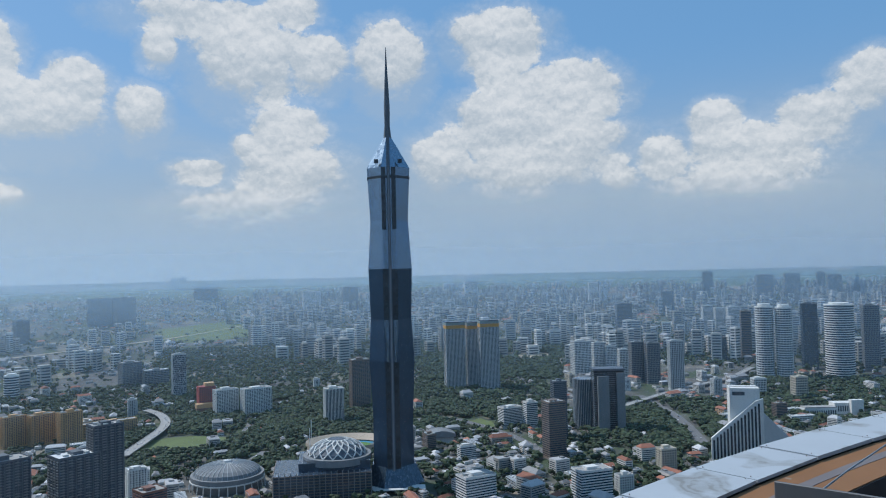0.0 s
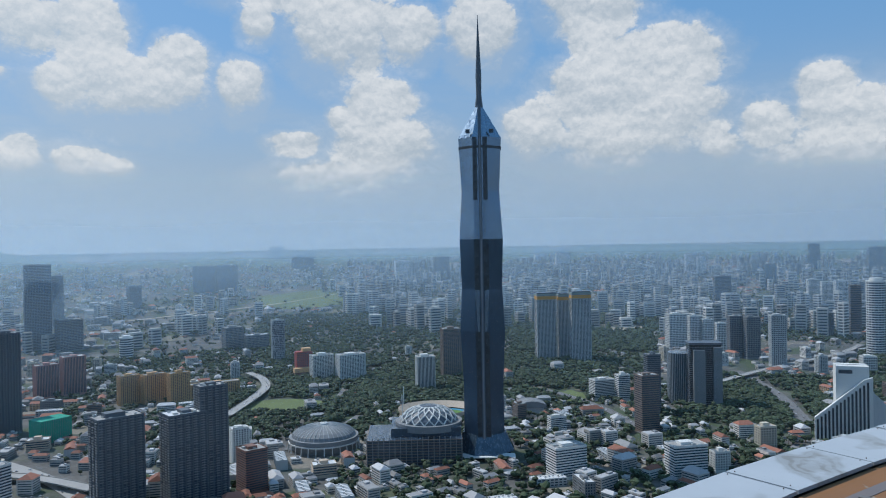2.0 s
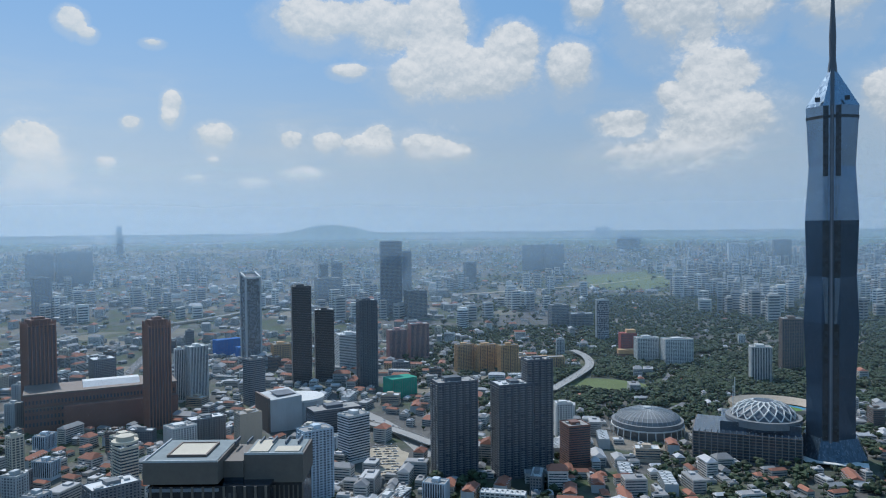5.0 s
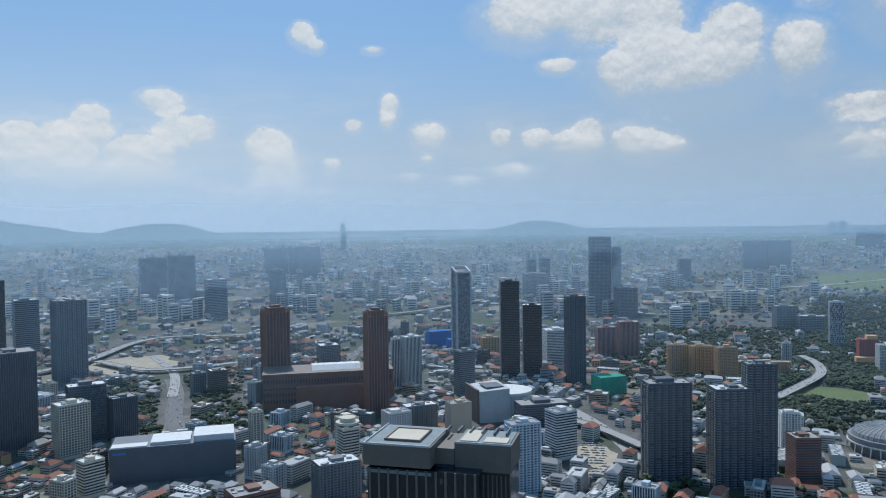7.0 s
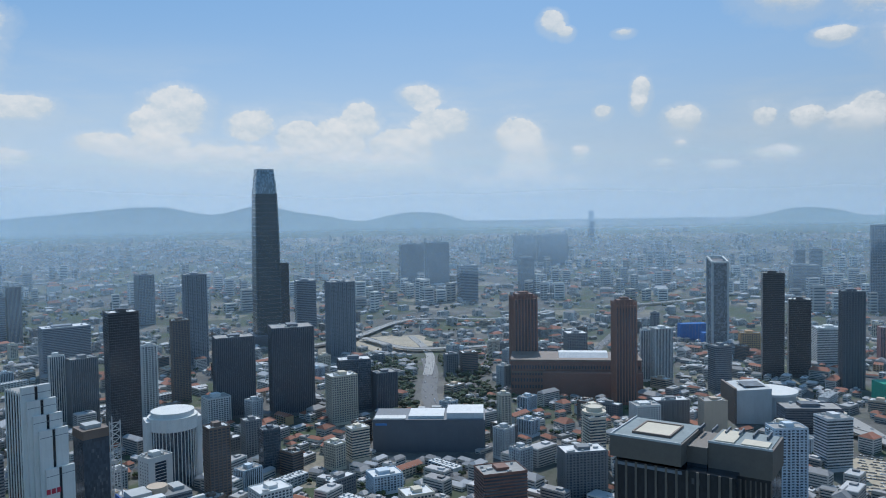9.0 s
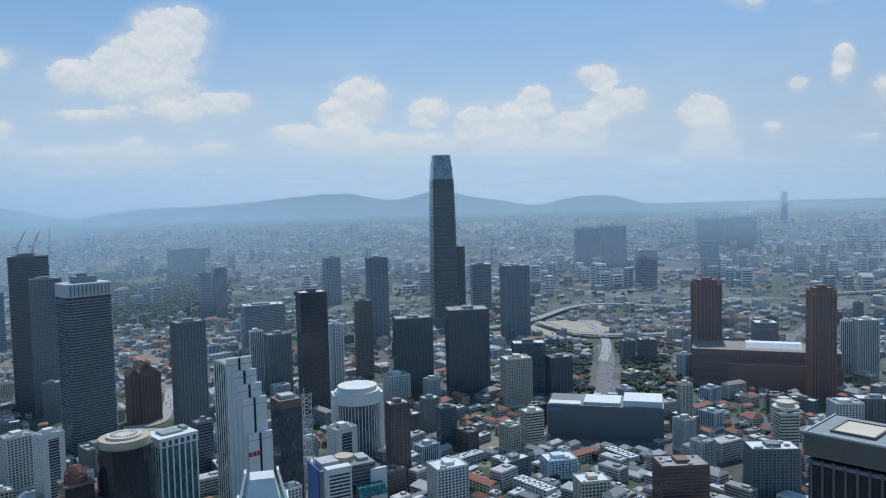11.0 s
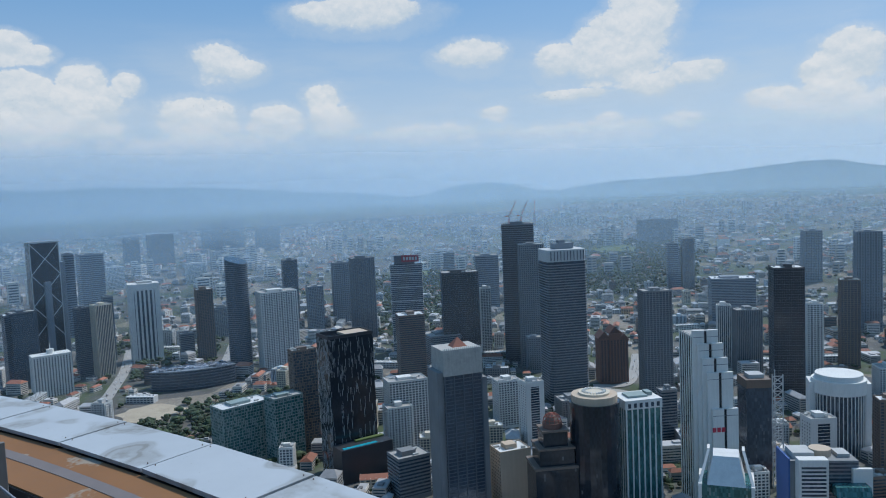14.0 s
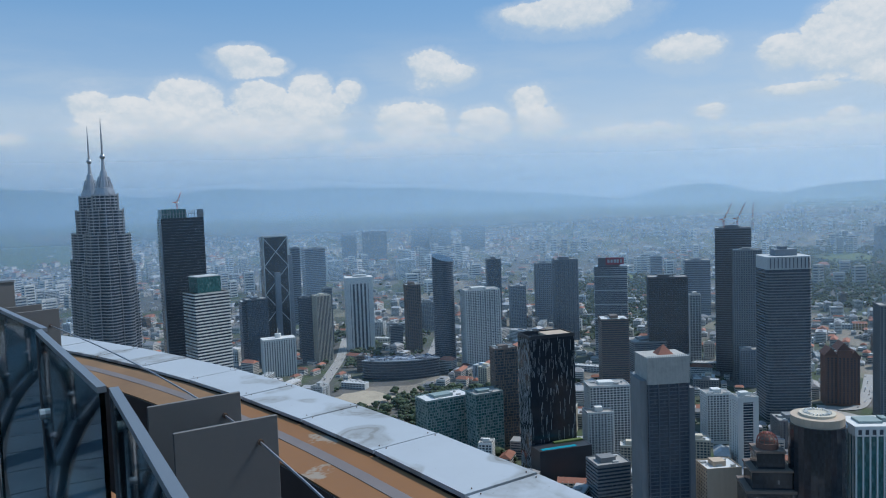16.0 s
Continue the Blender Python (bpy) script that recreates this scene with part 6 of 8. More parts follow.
def concrete_core_tower(a, r):
    """Grey tower with blank concrete shafts and a bare, weathered head under a small red roof."""
    x, y = at(a, r + 20)
    t = thing("weathered_concrete_tower", x, y, 0, a + 22, "grey concrete tower with a stained blank head and small red roof", "office tower")
    part("glazing", Boxes().box(-20, 20, -16, 16, 0, 146), GLASS["dark"], t)
    part("shaft", Boxes().box(-27, -20.2, -14, 14, 0, 150).box(20.2, 27, -14, 14, 0, 140), WALL["grey"], t)
    part("head", Boxes().box(-21, 21, -17, 17, 146, 172), material("stained_concrete", (0.40, 0.39, 0.36), 0.85, vary=0.35, scale=0.15, streak=0.5), t)
    p = Boxes()
    for i in range(5):
        p.box(-20 + i * 10 - 0.6, -20 + i * 10 + 0.6, -16.8, -15.8, 0, 146)
    part("pier_grid", p, WALL["dark"], t, kind="stuff")
    b = Boxes()
    for i in range(1, 40):
        b.box(-20.3, 20.3, -16.3, 16.3, i * 3.65 - 0.9, i * 3.65)
    part("floor_banding", b, WALL["dark"], t, kind="stuff")
    q = Boxes()
    for i in range(20):
        q.box(-20.6 + i * 2.15, -19.7 + i * 2.15, -17, -16.4, 172, 174)
    part("roof_posts", q, WALL["white"], t, kind="stuff")
    part("red_roof", Boxes().loft([[(-6, -6, 172), (10, -6, 172), (10, 8, 172), (-6, 8, 172)], [(1.8, 0.8, 181), (2.2, 0.8, 181), (2.2, 1.2, 181), (1.8, 1.2, 181)]]), material("clay_roof", (0.30, 0.12, 0.08), 0.8), t)


concrete_core_tower(112.0, 745)


def drum_black_tower(a, r):
    x, y = at(a, r)
    t = thing("black_oval_tower", x, y, 0, a, "black glass oval tower with a beige ring crown", "office tower")
    part("glazing", Boxes().loft([ring(24, 0, 28), ring(24, 122, 28)]), GLASS["black"], t)
    part("ring_crown", Boxes().loft([ring(22, 122, 28), ring(22, 129, 28), ring(16, 129, 28)]), WALL["beige"], t)
    part("roof_disc", Boxes().loft([ring(15, 129, 28), ring(15, 131, 28)]), WALL["cream"], t)
    q = Boxes()
    for j in range(24):
        an = 2 * math.pi * j / 24
        q.turned(10 * math.cos(an), 10 * math.sin(an), 131, 132.4, 3.5, 0.8, math.degrees(an))
    part("roof_vents", q, WALL["white"], t, kind="stuff")


drum_black_tower(101.7, 735)


def red_dome_tower(a, r):
    x, y = at(a, r)
    t = thing("domed_stepped_tower", x, y, 0, a + 15, "dark stepped tower with an open red lattice dome", "office tower")
    part("body", Boxes().box(-22, 22, -18, 18, 0, 62).box(-17, 17, -15, 15, 62, 80).box(-12, 12, -11, 11, 80, 96), GLASS["black"], t)
    part("terrace", Boxes().box(-23, 23, -19, 19, 61, 63.5).box(-18, 18, -16, 16, 79, 81).box(-13, 13, -12, 12, 95, 97), WALL["brown"], t)
    part("drum", Boxes().loft([ring(9.5, 97, 20), ring(9.5, 102, 20)]), WALL["redbrown"], t)
    d = Boxes()
    for j in range(12):
        an = 2 * math.pi * j / 12
        pts = [(9.2 * math.cos(e) * math.cos(an), 9.2 * math.cos(e) * math.sin(an), 102 + 9.2 * math.sin(e)) for e in (0, 0.4, 0.8, 1.2, 1.55)]
        for p, q in zip(pts, pts[1:]):
            d.bar(p, q, 0.35, 4)
    for e in (0.35, 0.75, 1.1):
        rg = ring(9.2 * math.cos(e), 102 + 9.2 * math.sin(e), 16)
        for i in range(16):
            d.bar(rg[i], rg[(i + 1) % 16], 0.3, 4)
    part("dome_lattice", d, material("dome_red", (0.32, 0.10, 0.07), 0.6), t)
    part("dome_core", Boxes().loft([ring(7.5 * math.cos(e), 102 + 7.5 * math.sin(e), 16) for e in (0, 0.5, 1.0, 1.5)]), WALL["brown"], t)


red_dome_tower(104.9, 730)


def teal_strip_tower(a, r):
    x, y = at(a, r + 14)
    t = thing("teal_glass_tower", x, y, 0, a + 25, "teal glass tower with white piers and arched parapet", "office tower")
    part("glazing", Boxes().box(-18, 18, -15, 15, 0, 116), GLASS["teal"], t)
    p = Boxes()
    for i in range(7):
        p.box(-18 + i * 6 - 0.7, -18 + i * 6 + 0.7, -15.8, -14.8, 0, 112)
        p.box(-18.8, -17.8, -15 + i * 5 - 0.7, -15 + i * 5 + 0.7, 0, 112).box(17.8, 18.8, -15 + i * 5 - 0.7, -15 + i * 5 + 0.7, 0, 112)
    part("pier_grid", p, WALL["white"], t, kind="stuff")
    part("parapet", Boxes().box(-19.4, 19.4, -16.4, 16.4, 110, 119), WALL["white"], t)
    w = Boxes()
    for i in range(6):
        w.box(-16.5 + i * 6, -13.5 + i * 6, -16.6, -16.2, 111.5, 116)
    part("arched_openings", w, GLASS["dark"], t)
    part("roof_garden", Boxes().box(-12, 8, -8, 8, 119, 121).box(9, 15, -4, 6, 119, 122.5), WALL["green"], t)


teal_strip_tower(98.6, 752)


def lattice_tower(a, r):
    x, y = at(a, r + 14)
    t = thing("exposed_lattice_tower", x, y, 0, a + 20, "dark brown office block with an exposed steel lattice shaft", "office building")
    part("body", Boxes().box(-17, 9, -14, 14, 0, 116), GLASS["dark"], t)
    part("head_band", Boxes().box(-17.3, 9.3, -14.3, 14.3, 108, 117), WALL["brown"], t)
    q = Boxes()
    for z in range(0, 116, 8):
        q.bar((10, -14, z), (21, -14, z + 8), 0.5, 4).bar((21, -14, z), (10, -14, z + 8), 0.5, 4).bar((10, -14, z + 8), (21, -14, z + 8), 0.5, 4)
    for px in (10, 21):
        for py in (-14, 8):
            q.bar((px, py, 0), (px, py, 122), 0.7, 4)
    part("lattice", q, WALL["pale"], t)
    part("roof_plant", Boxes().box(-12, 4, -8, 8, 117, 121), PLANT, t)


lattice_tower(90.2, 855)


def rounded_white_office(a, r):
    x, y = at(a, r + 20)
    t = thing("rounded_white_office", x, y, 0, a + 10, "white round-fronted office block with dark upright glazing", "office building")
    part("glazing", Boxes().loft([ring(28, 0, 28), ring(28, 76, 28)]), GLASS["dark"], t)
    f = Boxes()
    for j in range(40):
        an = 2 * math.pi * j / 40
        f.turned(28.2 * math.cos(an), 28.2 * math.sin(an), 0, 74, 1.4, 0.9, math.degrees(an))
    part("fin_set", f, WALL["white"], t, kind="stuff")
    part("white_cap", Boxes().loft([ring(30, 72, 28), ring(30, 88, 28), ring(26, 88, 28), ring(26, 94, 28)]), WALL["white"], t)
    part("shoulder", Boxes().box(-33, -27, -10, 20, 0, 84).box(27, 33, -10, 20, 0, 84), WALL["white"], t)


rounded_white_office(85.1, 985)


def blue_sided_block(a, r):
    x, y = at(a, r)
    t = thing("blue_sided_office", x, y, 0, a + 20, "grey office block with a blue end wall and roof plant", "office building")
    part("body", Boxes().box(-30, 26, -16, 16, 0, 86), WALL["grey"], t)
    part("blue_wall", Boxes().box(-31.5, -30.1, -16, 16, 0, 88), material("blue_panel", (0.03, 0.10, 0.30), 0.5), t)
    part("white_wing", Boxes().box(-26, -2, -26, -16.2, 0, 90).box(20, 36, -20, -16.2, 0, 80), WALL["white"], t)
    w = Boxes()
    for j in range(24):
        w.box(-1, 25.8, -16.3, -15.5, 4 + j * 3.4, 5.8 + j * 3.4).box(-24, -4, -26.2, -25, 4 + j * 3.4, 5.8 + j * 3.4)
    part("window_grid", w, GLASS["dark"], t, kind="stuff")
    part("green_vault", Boxes().loft([[(2, -34, 60), (30, -34, 60), (30, -17, 60), (2, -17, 60)], [(2, -31, 68), (30, -31, 68), (30, -20, 68), (2, -20, 68)]]), GLASS["teal"], t)
    part("roof_drum", Boxes().loft([ring(9, 86, 20), ring(9, 92, 20)]), WALL["beige"], t)
    part("roof_plant", Boxes().box(-26, -8, -10, 10, 86, 91), PLANT, t)
    part("roof_plant", Boxes().box(12, 22, -8, 8, 86, 89), PLANT, t)


blue_sided_block(86.3, 725)


def sloped_top_office(a, r):
    x, y = at(a, r)
    t = thing("sloped_roof_office", x, y, 0, a, "white-framed office block with a sloping glass roof", "office building")
    part("body", Boxes().box(-23, 23, -18, 18, 0, 60), GLASS["teal"], t)
    part("sloping_roof", Boxes().loft([[(-16, -18, 60), (16, -18, 60), (16, 18, 60), (-16, 18, 60)], [(-11, -4, 82), (11, -4, 82), (11, 18, 82), (-11, 18, 82)]]), ROOF_PALE, t)
    f = Boxes()
    for sx in (-1, 1):
        f.bar((sx * 23, -18, 58), (sx * 15, 6, 84), 1.6, 4).bar((sx * 15, 6, 84), (sx * 15, 18, 84), 1.6, 4).box(sx * 22 - 1.5, sx * 22 + 1.5, -19, 19, 0, 61)
    part("white_frame", f, WALL["white"], t)


sloped_top_office(92.4, 712)


def flat_cap_block(a, r):
    """The near dark block with a deep grey cap, a paved roof and a stepped wing."""
    x, y = at(a, r)
    t = thing("grey_capped_block", x, y, 30, a - 16, "dark glass block with a deep grey cap and flat paved roof", "office tower")
    part("glazing", Boxes().box(-38, 34, -24, 20, -30, 148), GLASS["black"], t)
    cap = material("grey_cap_panel", (0.15, 0.13, 0.11), 0.6, vary=0.2, scale=0.2)
    for b in ((-40, 4, -26, 22, 150, 163), (16, 52, -12, 22, 146, 163), (4, 16, -14, 22, 150, 160)):
        part("cap", Boxes().box(*b), cap, t)
    part("wing", Boxes().box(17, 51, -11, 21, -30, 146), GLASS["black"], t)
    part("roof_paving", Boxes().box(-38.5, 3, -24.5, 20.5, 163, 163.5).box(17, 50.5, -10.5, 20.5, 163, 163.5), material("roof_paving", (0.24, 0.28, 0.285), 0.85, vary=0.3, scale=0.2), t)
    part("roof_rim", Boxes().box(-40, 4, -26, -25.2, 163, 164.2).box(-40, -39.2, -25.2, 22, 163, 164.2).box(16, 52, -12, -11.2, 163, 164.2), WALL["pale"], t)
    part("roof_mat", Boxes().box(-28, -6, -16, 10, 163.5, 164.4).box(19, 30, -9, 16, 163.5, 164.4).box(34, 49, -9, 2, 163.5, 164.4), WALL["cream"], t)
    part("mat_kerb", Boxes().box(-29, -5, -17, -16, 163.5, 165).box(-29, -5, 10, 11, 163.5, 165).box(-29, -28, -16, 10, 163.5, 165).box(-6, -5, -16, 10, 163.5, 165), WALL["brown"], t)
    for i in range(6):
        part("roof_beam", Boxes().box(5 + i * 8, 5.9 + i * 8, 8, 21, 163.6, 165.6), WALL["dark"], t)
    # black panel stands in for the shade inside the notch
    part("notch_shadow_wall", Boxes().box(4.2, 15.8, -13.9, -13.2, 100, 150), GLASS["black"], t)
    f = Boxes()
    for i in range(12):
        f.box(-37 + i * 6.2, -35.6 + i * 6.2, -24.8, -23.8, -30, 148)
        f.box(20 + i * 2.8, 20.8 + i * 2.8, -11.6, -10.8, -30, 144)
    part("pier_grid", f, cap, t, kind="stuff")
    part("louvre_band", Boxes().box(-38.4, 4, -24.6, 20, 145, 147), WALL["slate"], t)


flat_cap_block(47.4, 490)


def mall_box(a, r):
    x, y = at(a, r + 20)
    t = thing("dark_mall_block", x, y, 0, a - 4, "dark long mall with white sheet-metal roofs", "mall")
    part("block", Boxes().box(-80, 78, -30, 34, 0, 46), WALL["dark"], t)
    part("white_roof", Boxes().box(-30, 20, -24, 20, 46, 50).box(24, 76, -24, 24, 46, 54), ROOF_PALE, t)
    part("canopy", Boxes().box(-78, -34, -28, -10, 46, 47.5), WALL["white"], t)
    part("blue_sign", Boxes().box(-76, -60, -30.6, -30.1, 38, 41), material("sign_blue", (0.05, 0.2, 0.5), 0.5), t)
    part("roof_plant", Boxes().box(-20, -10, 22, 30, 46, 50).box(0, 14, 23, 31, 46, 51).box(36, 60, 26, 32, 46, 51), PLANT, t)


mall_box(66.3, 1065)


def curved_mall(a, r):
    x, y = at(a, r + 30)
    t = thing("curved_white_mall", x, y, 0, a + 20, "white curved mall with a round roof garden", "mall")
    part("wedge", Boxes().loft([[(-48, -34, 0), (6, -40, 0), (10, 36, 0), (-40, 36, 0)], [(-48, -34, 52), (6, -40, 56), (10, 36, 56), (-40, 36, 52)]]), WALL["pale"], t)
    part("drum", Boxes().loft([ring(38, 0, 32, 22, 8), ring(38, 40, 32, 22, 8)]), WALL["pale"], t)
    part("roof_ring", Boxes().loft([ring(41, 40, 32, 22, 8), ring(41, 44, 32, 22, 8), ring(30, 44, 32, 22, 8)]), WALL["white"], t)
    part("side_wall", Boxes().box(-50, -46, -36, 30, 0, 56), WALL["brown"], t)
    part("roof_opening", Boxes().box(-30, 2, -24, 14, 56, 57), WALL["dark"], t)


curved_mall(42.6, 1275)
for da, dr, rr in ((40.2, 1330, 17), (38.7, 1300, 20), (37.6, 1270, 12)):
    x_, y_ = at(da, dr)
    t_ = thing("round_canopy", x_, y_, 0, 0, "pale round roof canopy on a podium garden", "canopy", "round canopies")
    part("stem", Boxes().loft([ring(rr * 0.5, 0, 16), ring(rr * 0.5, 27, 16)]), WALL["grey"], t_)
    part("disc", Boxes().loft([ring(rr, 26, 24), ring(rr, 28, 24), ring(rr * 0.3, 31, 24)]), WALL["cream"], t_)


def gabled_brick_block(a, r):
    x, y = at(a, r + 18)
    t = thing("gabled_brick_block", x, y, 0, a + 15, "red-brown brick hotel block with gabled shoulders", "hotel")
    part("body", Boxes().box(-24, 24, -14, 14, 0, 76), WALL["redbrown"], t)
    tiles = material("gable_tile", (0.16, 0.085, 0.07), 0.85)
    for x0, x1, z in ((-26, -6, 76), (-8, 12, 84), (8, 26, 72)):
        part("gable_roof", Boxes().loft([[(x0, -15, z), (x1, -15, z), (x1, 15, z), (x0, 15, z)], [((x0 + x1) / 2 - 0.3, -15, z + 11), ((x0 + x1) / 2 + 0.3, -15, z + 11), ((x0 + x1) / 2 + 0.3, 15, z + 11), ((x0 + x1) / 2 - 0.3, 15, z + 11)]]), tiles, t)
    part("tower_bay", Boxes().box(-8, 12, -17, -14.1, 0, 84), WALL["redbrown"], t)
    w = Boxes()
    for i in range(9):
        for j in range(20):
            w.box(-21 + i * 5.2, -18.6 + i * 5.2, -14.3 if not 2 < i < 7 else -17.3, -13.6, 4 + j * 3.5, 6 + j * 3.5)
    part("window_grid", w, GLASS["dark"], t, kind="stuff")


gabled_brick_block(100.3, 1265)


def stepped_pale_block(a, r):
    x, y = at(a, r)
    t = thing("terraced_pale_block", x, y, 0, a, "pale terraced office block stepping down in bands", "office building")
    for i, (w, h) in enumerate(((26, 118), (40, 96), (54, 74), (70, 52))):
        part("terrace", Boxes().box(-13, -13 + w, -12 - i * 4, 14 - i * 4 - (0 if i == 0 else 21.9), 0, h), WALL["pale"], t)
    b = Boxes()
    for j in range(28):
        for i, (w, h) in enumerate(((26, 118), (40, 96), (54, 74), (70, 52))):
            if 3 + j * 4 < h - 3:
                b.box(-12, -14 + w + 1.2, -12.2 - i * 4, -11.5 - i * 4, 3 + j * 4, 5 + j * 4)
    part("window_bands", b, GLASS["dark"], t, kind="stuff")


stepped_pale_block(149.9, 1180)

# ---- low landmarks ----
def dome_arena(a, r):
    x, y = at(a, r + 50)
    t = thing("domed_arena", x, y, 0, a, "round arena with a ribbed grey dome roof", "arena")
    part("stand", Boxes().loft([ring(50, 0, 40), ring(56, 16, 40), ring(56, 22, 40), ring(50, 22, 40)]), WALL["grey"], t)
    part("gallery", Boxes().loft([ring(57, 13, 40), ring(57, 15, 40)]), WALL["white"], t)
    part("dome", Boxes().loft([ring(51 * math.cos(e), 22 + 17 * math.sin(e), 40) for e in (0, 0.3, 0.6, 0.9, 1.2, 1.45)]), WALL["grey"], t)
    q = Boxes()
    for j in range(40):
        an = 2 * math.pi * j / 40
        pts = [(51.5 * math.cos(e) * math.cos(an), 51.5 * math.cos(e) * math.sin(an), 22.3 + 17 * math.sin(e)) for e in (0, 0.3, 0.6, 0.9, 1.2, 1.4)]
        for p, s in zip(pts, pts[1:]):
            q.bar(p, s, 0.45, 4)
    part("dome_ribs", q, WALL["pale"], t, kind="stuff")
    part("lantern", Boxes().loft([ring(7, 38, 16), ring(6, 41, 16), ring(0.5, 42, 16)]), WALL["pale"], t)
    c = Boxes()
    for j in range(28):
        an = 2 * math.pi * j / 28
        c.bar((58 * math.cos(an), 58 * math.sin(an), 0), (56 * math.cos(an), 56 * math.sin(an), 15), 0.8, 5)
    part("column_ring", c, WALL["white"], t, kind="stuff")


dome_arena(16.0, 1200)


def site_mall(a, r):
    x, y = at(a, r + 40)
    t = thing("unfinished_domed_mall", x, y, 0, a, "dark unfinished mall with a white patterned dome", "mall")
    part("frame", Boxes().box(-76, 66, -50, 50, 0, 38).box(-40, 66, -30, 50, 38, 50), GLASS["dark"], t)
    s = Boxes()
    for i in range(1, 10):
        s.box(-77, 67, -51, 51, i * 4.2 - 1.0, i * 4.2)
    part("slab_stack", s, WALL["brown"], t, kind="stuff")
    c = Boxes()
    for i in range(18):
        c.box(-76 + i * 8.3, -74.8 + i * 8.3, -51.5, -50, 0, 42)
    part("column_ring", c, WALL["grey"], t, kind="stuff")
    part("dome", Boxes().loft([ring(44 * math.cos(e), 52 + 24 * math.sin(e), 36, 18, 10) for e in (0, 0.3, 0.6, 0.9, 1.2, 1.5)]), WALL["dark"], t)
    part("dome_ring", Boxes().loft([ring(52, 44, 36, 18, 10), ring(52, 54, 36, 18, 10), ring(44, 54, 36, 18, 10)]), WALL["grey"], t)
    q = Boxes()
    for j in range(18):
        for sg in (-1, 1):
            pts = []
            for i, e in enumerate((0.05, 0.35, 0.65, 0.95, 1.25)):
                an = 2 * math.pi * (j + sg * i * 0.45) / 18
                pts.append((18 + 44.6 * math.cos(e) * math.cos(an), 10 + 44.6 * math.cos(e) * math.sin(an), 52.6 + 24 * math.sin(e)))
            for p, z in zip(pts, pts[1:]):
                q.bar(p, z, 1.2, 4)
    part("dome_lattice", q, WALL["white"], t)


site_mall(9.0, 1140)


def oval_stadium(a, r):
    x, y = at(a, r + 30)
    t = thing("oval_stadium", x, y, 0, a, "open stadium with a blue track and green pitch", "stadium")

    def oval(rx, ry, z, k=40):
        return [(rx * math.cos(2 * math.pi * i / k), ry * math.sin(2 * math.pi * i / k), z) for i in range(k)]
    part("stand", Boxes().loft([oval(78, 62, 0), oval(78, 62, 13), oval(62, 46, 3)], False), WALL["beige"], t)
    part("track", Boxes().loft([oval(61, 45, 0.5), oval(61, 45, 1.2)]), material("blue_track", (0.04, 0.22, 0.34), 0.8), t)
    part("pitch", Boxes().loft([oval(48, 33, 1.2), oval(48, 33, 1.5)]), material("pitch_grass", (0.10, 0.20, 0.04), 0.9, vary=0.25), t)
    m = Boxes()
    for an in (0.6, 2.5, 3.8, 5.6):
        m.bar((86 * math.cos(an), 68 * math.sin(an), 0), (86 * math.cos(an), 68 * math.sin(an), 46), 0.8, 5)
    part("light_masts", m, WALL["white"], t)


oval_stadium(7.4, 1440)
x_, y_ = at(19.0, 1600)
FIELD = material("mown_grass", (0.12, 0.155, 0.055), 0.95, vary=0.3, scale=0.02, fine=0.2)
tagged(part("sports_field", Boxes().loft([[(x_ + 88 * math.cos(i * 0.262) * (1.15 if i % 12 in (2, 3, 4) else 1), y_ + 70 * math.sin(i * 0.262), z) for i in range(24)] for z in (0.0, 0.4)]), FIELD), "green sports field among trees", "field")
x_, y_ = at(0.5, 1480)
h_ = thing("curved_roof_hall", x_, y_, 0, 10, "low hall with a grey curved roof", "hall")
part("walls", Boxes().box(-26, 24, -16, 16, 0, 12), WALL["pale"], h_)
part("curved_roof", Boxes().loft([[(-30 + 58 * i / 8, yy, 12 + 12 * math.sin(math.pi * (0.1 + 0.75 * i / 8))) for i in range(9)] + [(-30 + 58 * i / 8, yy, 11) for i in range(8, -1, -1)] for yy in (-19, 19)], True, True), WALL["grey"], h_)
x_, y_ = at(17.4, 1960)
h_ = thing("red_orange_block", x_, y_, 0, 30, "red block above an orange-yellow base", "office building")
part("red_body", Boxes().box(-20, 20, -14, 14, 0, 62), material("barn_red", (0.30, 0.06, 0.05), 0.7, streak=0.2), h_)
part("yellow_head", Boxes().box(-4, 18, -10, 10, 62, 70), WALL["orange"], h_)
part("base", Boxes().box(-30, 26, -34, -14.2, 0, 24), WALL["orange"], h_)
part("red_skirt", Boxes().box(-30.3, 26.3, -34.3, -14.1, 0, 14), WALL["redbrown"], h_)
w_ = Boxes()
for i in range(8):
    for j in range(13):
        w_.box(-18.5 + i * 4.8, -15.5 + i * 4.8, -14.2, -13.6, 5 + j * 4.3, 7.4 + j * 4.3)
part("window_grid", w_, GLASS["dark"], h_, kind="stuff")


def white_civic(a, r):
    x, y = at(a, r)
    t = thing("white_civic_complex", x, y, 0, a + 25, "white arcaded civic complex with low wings", "civic building")
    part("wing", Boxes().box(-60, 10, -18, 6, 0, 16).box(10, 62, -6, 22, 0, 24).box(40, 66, -18, -6, 0, 32), WALL["white"], t)
    part("roof", Boxes().box(-59, 9, -17, 5, 16, 18), ROOF, t)
    q = Boxes()
    for i in range(14):
        q.box(-58 + i * 4.8, -55.4 + i * 4.8, -18.3, -17.6, 2, 11)
        if i < 10:
            q.box(12 + i * 4.8, 14.6 + i * 4.8, -6.3, -5.6, 6, 18)
    part("arches", q, GLASS["dark"], t, kind="stuff")


white_civic(-26.6, 1860)


